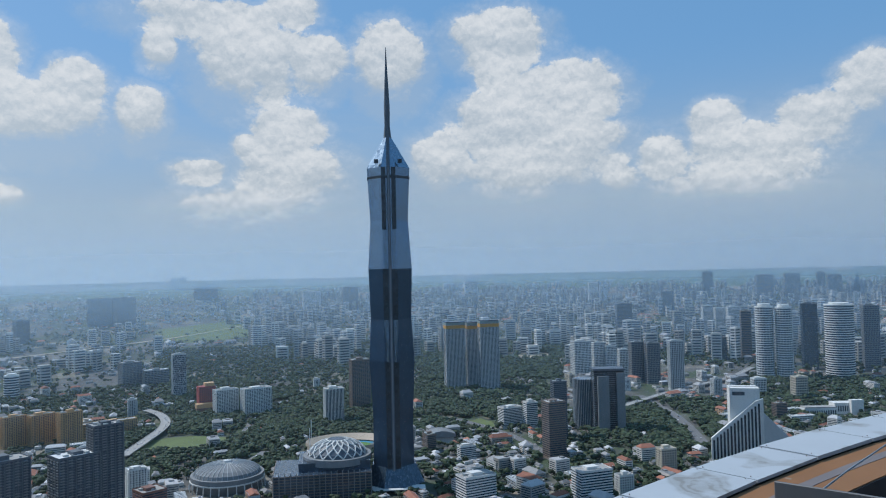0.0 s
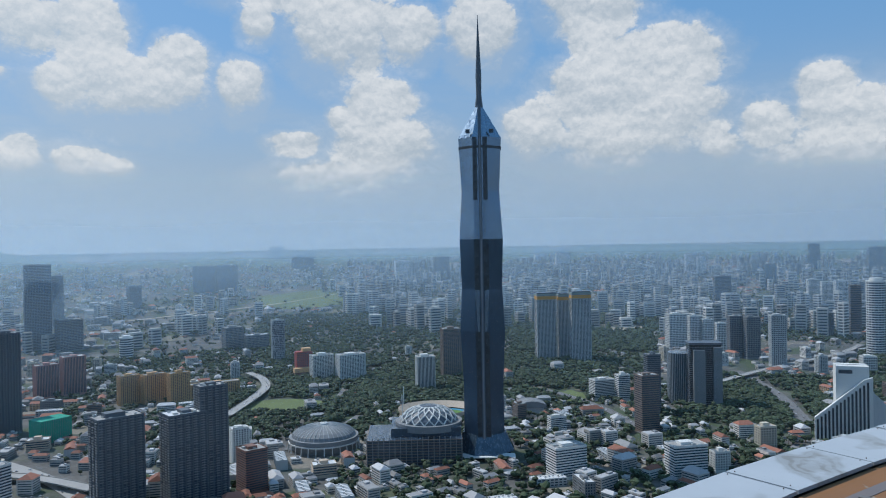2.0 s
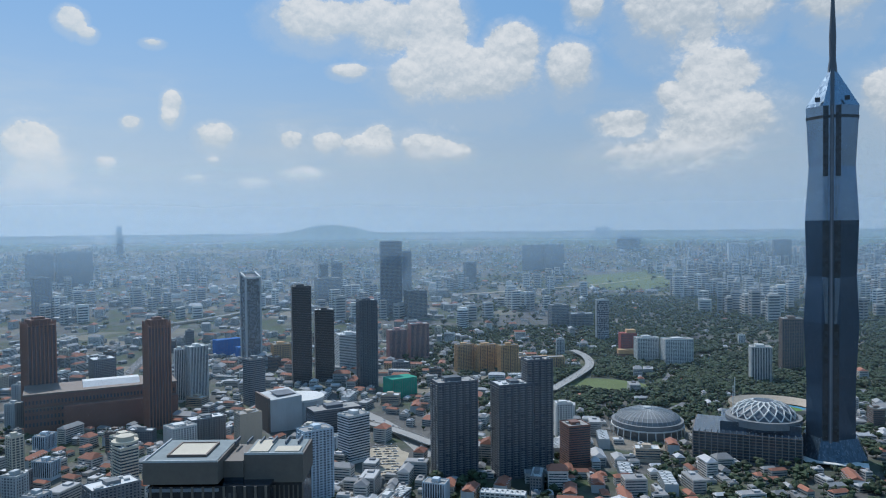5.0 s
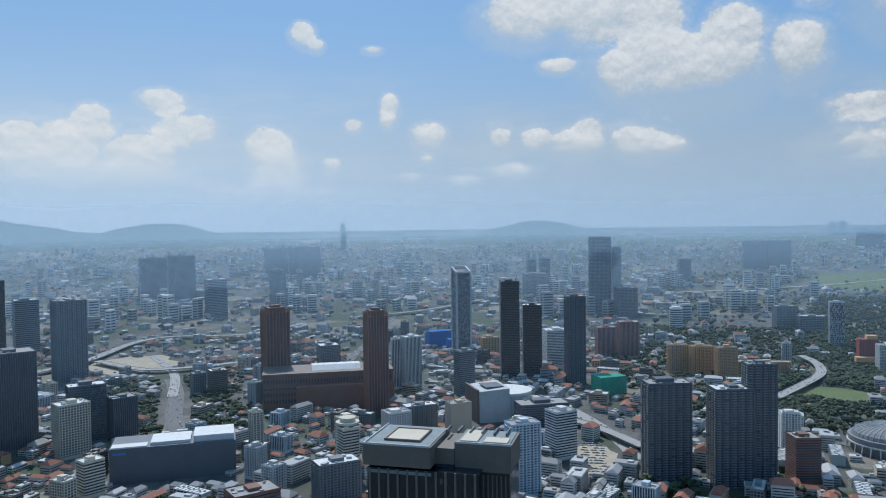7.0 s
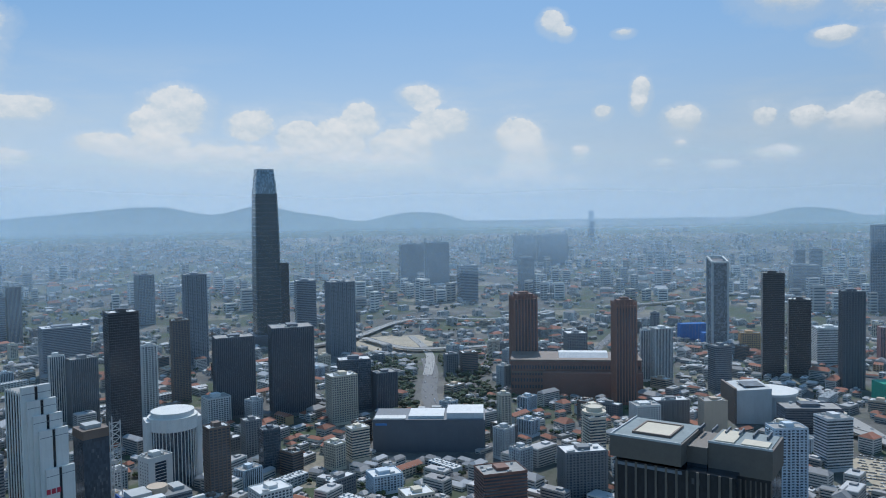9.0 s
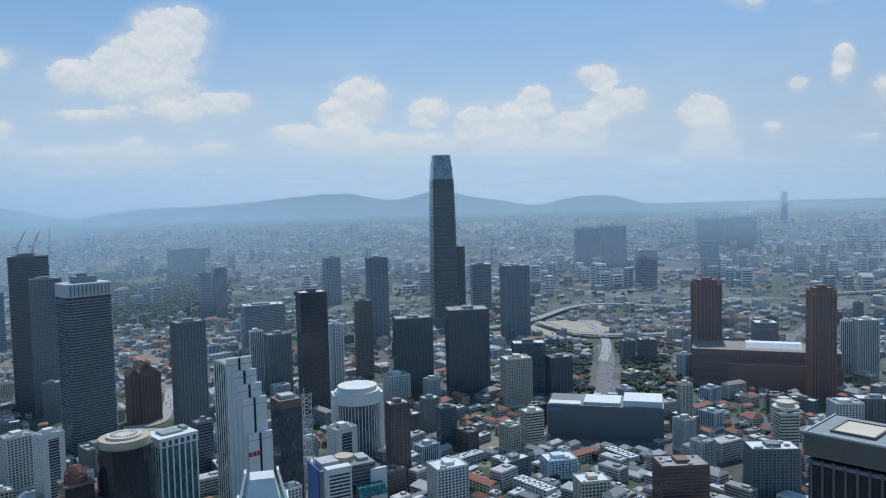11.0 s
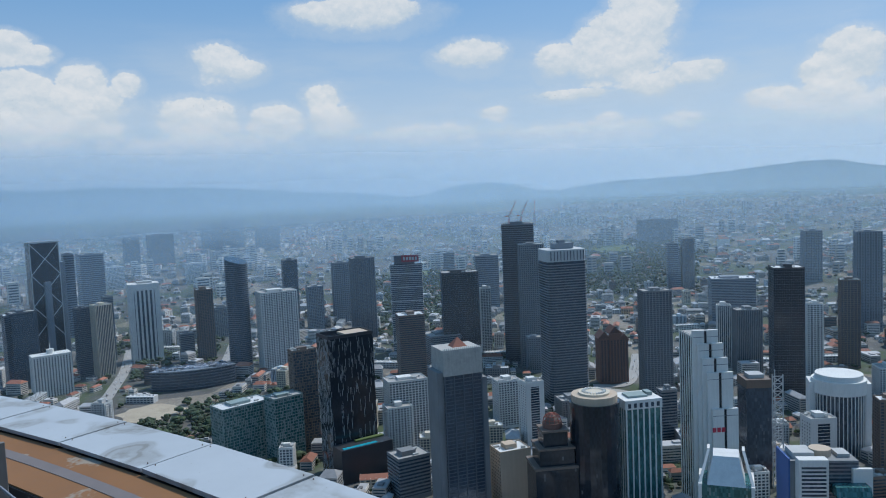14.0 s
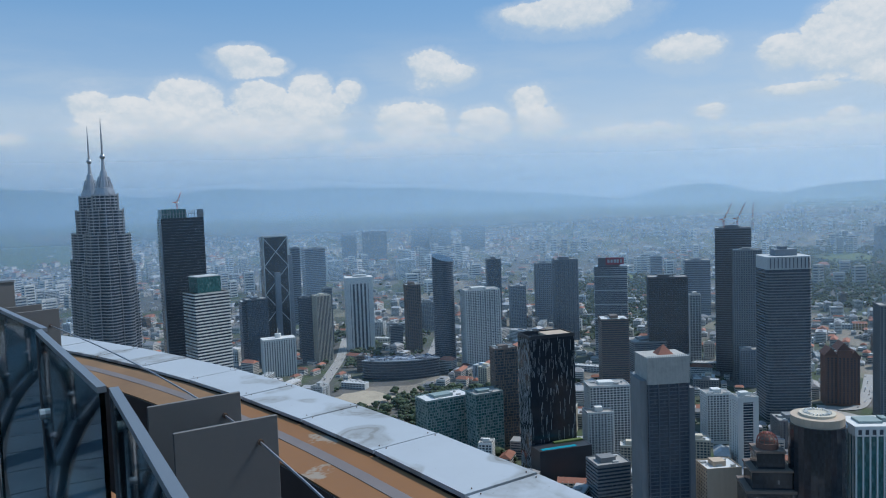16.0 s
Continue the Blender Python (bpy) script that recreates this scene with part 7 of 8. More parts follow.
def needle_tower(a, r, z):
    x, y = at(a, r)
    t = thing("curved_spire_tower", x, y, z, a, "distant blue tower tapering to a curved spire", "skyscraper")
    part("shaft", Boxes().loft([[(px * s + o, py * s, h) for px, py in ((-16, -12), (16, -12), (16, 12), (-16, 12))] for h, s, o in ((0, 1.0, 0), (35, 0.95, 0), (70, 0.6, 3), (100, 0.1, 6))]), GLASS["blue"], t)
    part("wing", Boxes().box(12, 42, -10, 10, 0, 66), WALL["slate"], t)


needle_tower(-28.5, 4225, land(4225))


def ring_ramp(a, r):
    x, y = at(a, r)
    t = thing("spiral_car_ramp", x, y, 0, 0, "pale round concrete car ramp", "ramp")
    for k in range(3):
        part("ramp_turn", Boxes().loft([ring(24, 4 + k * 8, 32), ring(24, 6.5 + k * 8, 32), ring(15, 6.5 + k * 8, 32), ring(15, 4 + k * 8, 32)], False), WALL["cream"], t)
    part("core", Boxes().loft([ring(5, 0, 16), ring(5, 26, 16)]), WALL["grey"], t)
    part("posts", Boxes().box(-22, -18, -2, 2, 0, 22).box(18, 22, -2, 2, 0, 22).box(-2, 2, 18, 22, 0, 22).box(-2, 2, -22, -18, 0, 22), WALL["grey"], t)


ring_ramp(91.9, 1010)


def curved_site(a, r):
    """A broad curved podium still under construction."""
    x, y = at(a, r)
    t = thing("curved_building_site", x, y, 0, a, "broad dark curved podium under construction", "building site")

    def bow(rr, z, k=22):
        return [(rr * math.sin(radians(-62 + 124 * i / k)) * 1.35, -rr * math.cos(radians(-62 + 124 * i / k)) * 0.62 + 30, z) for i in range(k + 1)] + [(55, 40, z), (-55, 40, z)]
    part("core", Boxes().loft([bow(60, 0), bow(60, 33)]), GLASS["dark"], t)
    for i in range(1, 8):
        part("floor_slab", Boxes().loft([bow(62, i * 5 - 1.6), bow(62, i * 5)], True, True), WALL["dark"] if i < 7 else WALL["slate"], t)
    q = Boxes()
    sr = random.Random(3)
    for _ in range(150):
        px, py, s = sr.uniform(-66, 66), sr.uniform(0, 34), sr.uniform(1, 4)
        q.box(px - s, px + s, py - s * 0.5, py + s * 0.5, 35, 35 + sr.uniform(1, 4))
    part("site_clutter", q, HOUSE_TINTS, t, kind="stuff")
    return t


HOUSE_TINTS = material("site_stores", (0.36, 0.38, 0.42), 0.8, vary=0.2, island=1.4)
curved_site(131.4, 1400)
x_, y_ = at(47.0, 2080)
wrapped_building(x_, y_, 70, 70, 26, 42, (0.02, 0.14, 0.42), "blue")
x_, y_ = at(45.8, 2010)
wrapped_building(x_, y_, 70, 40, 24, 30, (0.02, 0.14, 0.42), "blue")

# ---- the deck's edge, close to the lens ----
CX, CY = 15.07, -8.70        # the middle of the round deck


def deck(phi, r, z):
    """A place on the round deck: phi degrees round it, r from its middle, z from eye height."""
    return (CX - math.sin(radians(phi)) * r, CY + math.cos(radians(phi)) * r, EYE + z)


def arc_solid(bx, p0, p1, prof, n=1):
    """A profile of (r, z) swept round the deck from p0 to p1 in n straight pieces, with closed ends."""
    rings = [[deck(p0 + (p1 - p0) * i / n, r, z) for r, z in prof] for i in range(n + 1)]
    return bx.loft(rings, True, True)


def stained_panel():
    m = material("weathered_white_coping", (0.42, 0.455, 0.48), 0.5, vary=0.12, scale=1.3, fine=14.0)
    t = m.node_tree
    add, put, math_, mix, smooth, noise_ = node_kit(t)
    b = t.nodes["Principled BSDF"]
    old = b.inputs["Base Color"].links[0].from_socket
    co = add("ShaderNodeTexCoord").outputs["Object"]
    pool = smooth(noise_(co, 1.5, 2.0, 0.45), 0.53, 0.60)
    rings = math_("SINE", math_("MULTIPLY", math_("ADD", noise_(co, 1.5, 2.0, 0.45), math_("MULTIPLY", noise_(co, 9.0, 4.0, 0.6), 0.05)), 120.0))
    dirt = math_("MULTIPLY", math_("MULTIPLY", smooth(rings, -0.6, 0.8, 0.6, 1.0), pool), smooth(noise_(co, 4.0, 4.0, 0.65), 0.25, 0.6))
    col = mix(math_("MULTIPLY", dirt, 0.7), old, (0.15, 0.135, 0.10, 1))
    specks = smooth(noise_(co, 60.0, 2.0, 0.5), 0.70, 0.76, 0.0, 0.5)
    put(b.inputs["Base Color"], mix(specks, col, (0.16, 0.15, 0.13, 1)))
    return m


COPING = stained_panel()
OCHRE = material("ochre_waterproof_paint", (0.27, 0.125, 0.045), 0.65, vary=0.22, scale=1.2, fine=20.0)
ot = OCHRE.node_tree
add, put, math_, mix, smooth, noise_ = node_kit(ot)
ob_ = ot.nodes["Principled BSDF"]
old_ = ob_.inputs["Base Color"].links[0].from_socket
oc_ = add("ShaderNodeTexCoord").outputs["Object"]
put(ob_.inputs["Base Color"], mix(smooth(noise_(oc_, 1.6, 5.0, 0.65), 0.60, 0.64, 0.0, 0.75), old_, (0.36, 0.33, 0.27, 1)))
WORN = material("worn_ochre_screed", (0.24, 0.14, 0.07), 0.8, vary=0.35, scale=1.5, fine=18.0)
LEAD = material("grey_sealant_strip", (0.20, 0.17, 0.16), 0.6, vary=0.25, scale=2.0, fine=25.0)
# near-black colour puts shade into the gutter, parapet faces and gaps
SHADE = material("recess_shade_black", (0.03, 0.03, 0.032), 0.85, vary=0.4, scale=1.0, fine=12.0)
PLATE = material("brushed_grey_plate", (0.17, 0.165, 0.158), 0.45, metal=0.35, vary=0.12, scale=2.0, fine=40.0)
CABLE = material("steel_cable", (0.42, 0.42, 0.43), 0.45, metal=0.6, vary=0.15, fine=60.0)
RUST = material("rusty_fitting", (0.13, 0.085, 0.06), 0.7, metal=0.3, vary=0.4, fine=60.0)
TILE = material("deck_tile", (0.05, 0.075, 0.10), 0.5, vary=0.25, scale=0.8, fine=10.0)
SILL = material("pale_gutter_sheet", (0.30, 0.31, 0.32), 0.55, vary=0.2, scale=1.5, fine=14.0)

coping = thing("parapet_coping", *deck(60, 19.2, -1.5), 0, "weathered white metal coping panels along the deck parapet", "coping", kind="structure")
STEP = 2.80
panel_rnd = random.Random(11)
for k in range(-22, 16):
    p0 = 71.86 + STEP * k
    dz = panel_rnd.uniform(-0.004, 0.004)
    b = Boxes()
    arc_solid(b, p0 + 0.03, p0 + STEP - 0.03, [(18.985, -1.503 + dz), (18.985, -1.53), (19.44, -1.53), (19.45, -1.95), (19.475, -1.95), (19.475, -1.512 + dz), (19.465, -1.50 + dz)])
    me = bpy.data.meshes.new("coping_panel")
    me.from_pydata([tuple(Vector(v) - coping.location) for v in b.v], [], b.f)
    me.materials.append(COPING)
    o = new("coping_panel", me)
    o.parent = coping
    s = Boxes()
    for r in (19.05, 19.42):
        for e in (0.12, STEP - 0.12):
            s.loft([[tuple(Vector(deck(p0 + e, r, z)) - coping.location + Vector((0.0035 * math.cos(i * 1.05), 0.0035 * math.sin(i * 1.05), 0))) for i in range(6)] for z in (-1.50 + dz, -1.493 + dz)])
    part("screw_heads", s, RUST, coping, kind="stuff")
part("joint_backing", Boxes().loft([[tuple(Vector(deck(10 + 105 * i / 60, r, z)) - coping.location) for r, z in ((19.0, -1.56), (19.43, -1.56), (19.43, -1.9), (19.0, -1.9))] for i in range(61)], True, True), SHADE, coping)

ledge = thing("ochre_ledge", *deck(60, 18.8, -1.55), 0, "ochre-painted concrete ledge with a grey sealant strip, worn in patches", "ledge", kind="structure")


def local(bx, ob):
    bx.v = [tuple(Vector(v) - ob.location) for v in bx.v]
    return bx


part("painted_top", local(arc_solid(Boxes(), 10, 80.5, [(18.58, -1.60), (18.978, -1.542), (18.978, -1.8), (18.58, -1.8)], 60), ledge), OCHRE, ledge)
part("worn_top", local(arc_solid(Boxes(), 80.55, 115, [(18.58, -1.60), (18.978, -1.542), (18.978, -1.8), (18.58, -1.8)], 40), ledge), WORN, ledge)
part("sealant_strip", local(arc_solid(Boxes(), 10, 115, [(18.76, -1.5705), (18.83, -1.5605), (18.83, -1.58), (18.76, -1.59)], 100), ledge), LEAD, ledge)
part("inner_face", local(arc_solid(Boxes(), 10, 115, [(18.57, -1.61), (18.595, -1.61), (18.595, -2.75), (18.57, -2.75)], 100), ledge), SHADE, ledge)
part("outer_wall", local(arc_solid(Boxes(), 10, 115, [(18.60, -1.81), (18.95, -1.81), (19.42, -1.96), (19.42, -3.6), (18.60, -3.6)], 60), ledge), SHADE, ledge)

trench = thing("gutter_trench", *deck(60, 18.2, -2.75), 0, "dark gutter behind the parapet with pale sheet edging", "gutter", kind="structure")
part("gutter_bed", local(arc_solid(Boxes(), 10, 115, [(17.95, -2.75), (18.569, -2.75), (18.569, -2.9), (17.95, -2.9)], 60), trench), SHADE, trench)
part("rust_stain_edge", local(arc_solid(Boxes(), 10, 115, [(17.92, -2.02), (18.02, -2.05), (18.02, -2.3), (17.92, -2.3)], 60), trench), OCHRE, trench)
for k in range(-12, 12):
    part("sheet_panel", local(arc_solid(Boxes(), 60 + 4.2 * k + 0.05, 64.2 + 4.2 * k - 0.05, [(17.28, -2.0), (17.9, -2.01), (17.9, -2.6), (17.28, -2.6)], 2), trench), SILL, trench)

floor_ = thing("deck_floor", CX, CY, EYE - 2.2, 0, "dark blue-grey tiled floor of the viewing deck", "floor", kind="structure")
fl = Boxes()
fl.loft([[(17.15 * math.cos(2 * math.pi * i / 96), 17.15 * math.sin(2 * math.pi * i / 96), z) for i in range(96)] for z in (-0.4, 0.0)], True, True)
part("floor_bed", fl, SHADE, floor_)
tile_mesh = None
for k in range(-30, 34):
    for j in range(3):
        r0 = 17.12 - 0.6 * (j + 1)
        b = Boxes()
        p0 = 60 + 2.0 * k
        arc_solid(b, p0 + 0.03, p0 + 1.97, [(r0 + 0.01, -2.2), (r0 + 0.59, -2.2), (r0 + 0.59, -2.18), (r0 + 0.01, -2.18)])
        part("floor_tile", local(b, floor_), TILE, floor_)
shaft = Boxes().loft([ring(q, z, 40, CX, CY) for z, q in ((0, 16.0), (60, 9.0), (290, 8.5), (310, 12.0), (EYE - 3.6, 18.9), (EYE - 2.7, 18.5))], True, True)
tagged(part("tower_shaft", shaft, WALL["pale"]), "pale concrete shaft and head under the viewing deck", "tower", kind="structure")
core = Boxes().loft([ring(9.0, EYE - 2.2, 40, CX, CY), ring(9.0, EYE + 2.5, 40, CX, CY)])
tagged(part("wall_core", core, WALL["slate"]), "plain grey core wall behind the deck", "wall", kind="structure")

# bracket plates in pairs, with the cable threaded through them
for mid in (50.55, 60.4, 70.24, 81.55, 92.4):
    for off in (-0.64, 0.64):
        phi = mid + off
        z0 = -0.695 if mid < 80 else -0.66
        t = thing("bracket_plate", *deck(phi, 17.58, -2.0), phi, "brushed grey steel bracket plate beside the glass railing", "bracket", "bracket plates")
        bm = bmesh.new()
        bmesh.ops.create_cube(bm, size=1.0)
        bmesh.ops.scale(bm, vec=(0.012, 0.335, 2.0 + z0), verts=bm.verts)
        bmesh.ops.translate(bm, vec=(0, 0, (2.0 + z0) / 2), verts=bm.verts)
        bmesh.ops.bevel(bm, geom=bm.edges[:], offset=0.002, segments=1, affect="EDGES")
        part("plate", bm, PLATE, t)
        part("folded_foot", Boxes().box(-0.06, 0.06, -0.16, 0.16, 0.0, 0.012), PLATE, t)
        zc = 2.0 - 0.775
        part("cable_grommet", Boxes().bar((-0.016, 0.105, zc), (0.016, 0.105, zc), 0.010, 10), RUST, t)
cab_t = thing("safety_cable", *deck(60, 17.685, -0.775), 0, "thin steel safety cable threaded through the bracket plates", "cable")
stops = [38.0] + [m + o for m in (50.55, 60.4, 70.24, 81.55, 92.4) for o in (-0.64, 0.64)] + [104.0]
for p, q in zip(stops, stops[1:]):
    sag = 0.018 if q - p > 3 else 0.0
    pts = [deck(p + (q - p) * i / 6, 17.685, -0.775 - sag * (1 - (i / 3 - 1) ** 2)) for i in range(7)]
    rings_ = [[(x, y + 0.004 * math.cos(k * 1.0472), z + 0.004 * math.sin(k * 1.0472)) for k in range(6)] for x, y, z in pts]
    if abs(pts[-1][1] - pts[0][1]) > abs(pts[-1][0] - pts[0][0]):
        rings_ = [[(x + 0.004 * math.cos(k * 1.0472), y, z + 0.004 * math.sin(k * 1.0472)) for k in range(6)] for x, y, z in pts]
    part("cable_span", local(Boxes().loft(rings_, True, True), cab_t), CABLE, cab_t)
post = thing("rail_post", *deck(86.2, 17.72, -2.0), 86.2, "thick dark grey steel post at the deck edge", "post")
part("post_box", Boxes().box(-0.09, 0.09, -0.24, 0.20, 0.0, 1.43), PLATE, post)
part("post_cap", Boxes().box(-0.10, 0.10, -0.25, 0.21, 1.43, 1.445), STEEL, post)

# glass railing
GL = bpy.data.materials.new("tinted_rail_glass")
GL.use_nodes = True
gb = GL.node_tree.nodes["Principled BSDF"]
gb.inputs["Base Color"].default_value = (0.06, 0.17, 0.26, 1)
gb.inputs["Transmission Weight"].default_value = 1.0
gb.inputs["Roughness"].default_value = 0.03
gb.inputs["IOR"].default_value = 1.45
PANE = 5.05
for k in range(-7, 7):
    p0 = 70.0 + PANE * k
    lap = 0.03 if k % 2 else 0.0
    t = thing("glass_rail_bay", *deck(p0 + PANE / 2, 17.22, -2.18), p0 + PANE / 2, "tinted glass railing bay with a steel top edge", "railing", "glass railing bays")
    w = 2 * 17.22 * math.sin(radians(PANE / 2)) - 0.03
    pane = part("pane", Boxes().box(-w / 2, w / 2, -0.008 + lap, 0.008 + lap, 0.06, 1.615), GL, t)
    pane.visible_shadow = False
    part("top_edge", Boxes().box(-w / 2, w / 2, -0.014 + lap, 0.014 + lap, 1.6155, 1.635), STEEL, t)
    part("end_edge", Boxes().box(-w / 2 - 0.006, -w / 2, -0.013 + lap, 0.013 + lap, 0.05, 1.63), WALL["black"], t)
    part("shoe", Boxes().box(-w / 2, w / 2, -0.04 + lap, 0.04 + lap, 0.0, 0.06), STEEL, t)
    for z in (0.35, 1.25):
        part("clamp", Boxes().bar((-w / 2 + 0.09, -0.03 + lap, z), (-w / 2 + 0.09, 0.03 + lap, z), 0.025, 10), STEEL, t)

# ---- streets, cars and open ground ----
def ribbon(points, width, lift, n=8):
    """A strip along points of (azimuth, distance), smoothed, lying on the land."""
    pts = []
    for i in range(len(points) - 1):
        p0, p1, p2, p3 = (points[max(i - 1, 0)], points[i], points[i + 1], points[min(i + 2, len(points) - 1)])
        for j in range(n):
            u = j / n
            pts.append([0.5 * (2 * b + (c - a) * u + (2 * a - 5 * b + 4 * c - d) * u * u + (3 * b - a - 3 * c + d) * u ** 3) for a, b, c, d in zip(p0, p1, p2, p3)])
    pts.append(points[-1])
    line = []
    for a, dist in pts:
        r = dist if dist < NEAR else NEAR + SPAN * (1 - NEAR / dist)
        line.append((Vector(polar(a, r, land(r) + lift)), r / dist))
    left, right = [], []
    for i, (p, s) in enumerate(line):
        t = (line[min(i + 1, len(line) - 1)][0] - line[max(i - 1, 0)][0]).normalized()
        side = Vector((-t.y, t.x, 0)) * width * s / 2
        left.append(p + side), right.append(p - side)
    return line, left, right


SAND = material("bare_sandy_ground", (0.42, 0.36, 0.27), 0.95, vary=0.35, scale=0.03, fine=0.3)
ASPHALT = material("asphalt", (0.16, 0.16, 0.16), 0.9, vary=0.25, scale=0.05, fine=0.5)
CONCRETE_ROAD = material("pale_concrete_deck", (0.34, 0.33, 0.31), 0.85, vary=0.2, scale=0.05, fine=0.5)
CARS = material("car_paint", (0.45, 0.45, 0.46), 0.35, vary=0.1, island=1.6)
car_mesh = Boxes()
WAY = []
LAID = []


def road(points, width, lift=0.5, mat=None, label="city street of worn asphalt with traffic", cars=0.03, rails=False):
    lift += 0.06 * len(LAID)
    LAID.append(label)
    line, left, right = ribbon(points, width, lift)
    b = Boxes()
    for i in range(len(left) - 1):
        n = len(b.v)
        lo = Vector((0, 0, -1.2 if lift > 3 else -0.6))
        b.v += [tuple(v) for v in (left[i], right[i], right[i + 1], left[i + 1])] + [tuple(v + lo) for v in (left[i], right[i], right[i + 1], left[i + 1])]
        b.f += [(n, n + 1, n + 2, n + 3), (n + 4, n + 7, n + 6, n + 5), (n, n + 3, n + 7, n + 4), (n + 1, n + 5, n + 6, n + 2)]
        if lift > 3 and i % 3 == 0:
            p = line[i][0]
            b.box(p.x - 1.2, p.x + 1.2, p.y - 1.2, p.y + 1.2, land(p.to_2d().length) - 1, p.z - 0.5)
        if rails:
            for s in (left[i], right[i]):
                e = left[i + 1] if s is left[i] else right[i + 1]
                b.bar(s + Vector((0, 0, 0.5)), e + Vector((0, 0, 0.5)), 0.5, 4)
        WAY.append((line[i][0].x, line[i][0].y, width * 0.7 + 8))
    tagged(part("road", b, mat or ASPHALT), label, "road", kind="structure")
    rnd = random.Random(len(points) * 7 + int(width))
    for i in range(len(line) - 1):
        (p, s), (q, _) = line[i], line[i + 1]
        ang = math.degrees(math.atan2(q.y - p.y, q.x - p.x))
        for _ in range(int((q - p).length * width * cars / 12)):
            u, w = rnd.random(), rnd.uniform(-0.42, 0.42) * width
            c = p.lerp(q, u) + Vector((-(q - p).normalized().y, (q - p).normalized().x, 0)) * w
            big = rnd.random() < 0.08
            L, H = (10, 3.0) if big else (4.4, 1.3)
            car_mesh.turned(c.x, c.y, c.z + 0.3, c.z + 0.3 + H * 0.65, L * s, 1.8 * s, ang)
            car_mesh.turned(c.x, c.y, c.z + 0.3 + H * 0.65, c.z + 0.5 + H, L * 0.5 * s, 1.6 * s, ang)


road([(66.5, 1769), (66.2, 1596), (66.4, 1406), (65.9, 1268)], 30, 0.5, ASPHALT, "wide boulevard full of traffic with a planted median", 0.035, False)
road([(22.9, 1506), (21.2, 1648), (20.2, 1772), (20.4, 1895), (21.4, 1998)], 20, 9, CONCRETE_ROAD, "curving elevated road on piers", 0.04, True)
road([(29.6, 3754), (23.5, 4092), (18.7, 4533), (13.2, 5511)], 60, 0.5, SAND, "long pale airfield runway strip", 0, False)
road([(-14.2, 2018), (-16.9, 1731), (-18.7, 1472)], 20, 0.5, ASPHALT, "railway and road cutting through trees", 0.02, False)
road([(-11.3, 1705), (-16.9, 2078), (-20.4, 2331), (-21.9, 2573)], 18, 7, CONCRETE_ROAD, "elevated road curving past towers", 0.03, True)
road([(37.1, 1354), (34.5, 1223), (32.2, 1084)], 24, 0.5, CONCRETE_ROAD, "pale service road beside a parking lot", 0.05, False)
road([(128.0, 1977), (128.7, 1693), (129.5, 1480)], 26, 0.5, CONCRETE_ROAD, "pale street between towers with traffic", 0.06, False)
road([(76.3, 1927), (72.0, 2061), (67.6, 2392), (61.1, 2376), (57.0, 2598)], 26, 8, CONCRETE_ROAD, "long elevated highway over the suburbs", 0.03, True)
road([(71.3, 2047), (68.4, 1874), (64.7, 1857), (61.1, 1892)], 24, 8, CONCRETE_ROAD, "elevated interchange ramp", 0.03, True)
road([(53.8, 1872), (52.1, 2238), (50.3, 2788)], 22, 0.5, ASPHALT, "street full of cars between low blocks", 0.08, False)
road([(52.0, 2736), (46.9, 2976), (40.9, 3562)], 24, 8, CONCRETE_ROAD, "long elevated highway over the suburbs", 0.03, True)
road([(44.4, 1481), (41.0, 1282), (36.8, 1252), (31.9, 1123)], 20, 8, CONCRETE_ROAD, "elevated rail line winding past a mall", 0.0, True)
road([(67.7, 2101), (66.3, 1809), (66.5, 1576)], 20, 0.5, CONCRETE_ROAD, "street approaching the boulevard", 0.05, False)
road([(101.7, 1248), (99.1, 1273), (98.5, 1490)], 18, 0.5, CONCRETE_ROAD, "pale street between towers", 0.05, False)
road([(101.3, 1228), (99.2, 1197), (101.3, 1104)], 20, 0.5, CONCRETE_ROAD, "pale street bend beside a tower", 0.05, False)
road([(137.9, 1316), (136.1, 1589), (135.5, 1851)], 20, 0.5, CONCRETE_ROAD, "pale street beside a building site", 0.05, False)
road([(14.9, 1640), (12.9, 1965), (9.6, 2106)], 16, 0.5, ASPHALT, "street between trees and blocks", 0.05, False)
road([(5.5, 1462), (1.3, 1721), (-4.6, 1532), (-8.7, 1275)], 18, 0.5, ASPHALT, "street curving around the tall tower", 0.05, False)
road([(18.8, 1247), (15.3, 1358), (13.3, 1469)], 16, 0.5, ASPHALT, "street beside the round arena", 0.05, False)
lot = random.Random(8)
for i in range(150):
    ca, cd = lot.uniform(34.6, 36.4), lot.uniform(1010, 1150)
    cx_, cy_, _ = polar(ca, round(cd / 12) * 12)
    car_mesh.turned(cx_, cy_, 0.3, 1.2, 4.4, 1.8, 36)
    car_mesh.turned(cx_, cy_, 1.2, 1.8, 2.3, 1.6, 36)
tagged(part("cars", car_mesh, CARS), "tiny cars scattered along the streets", "cars", kind="stuff")



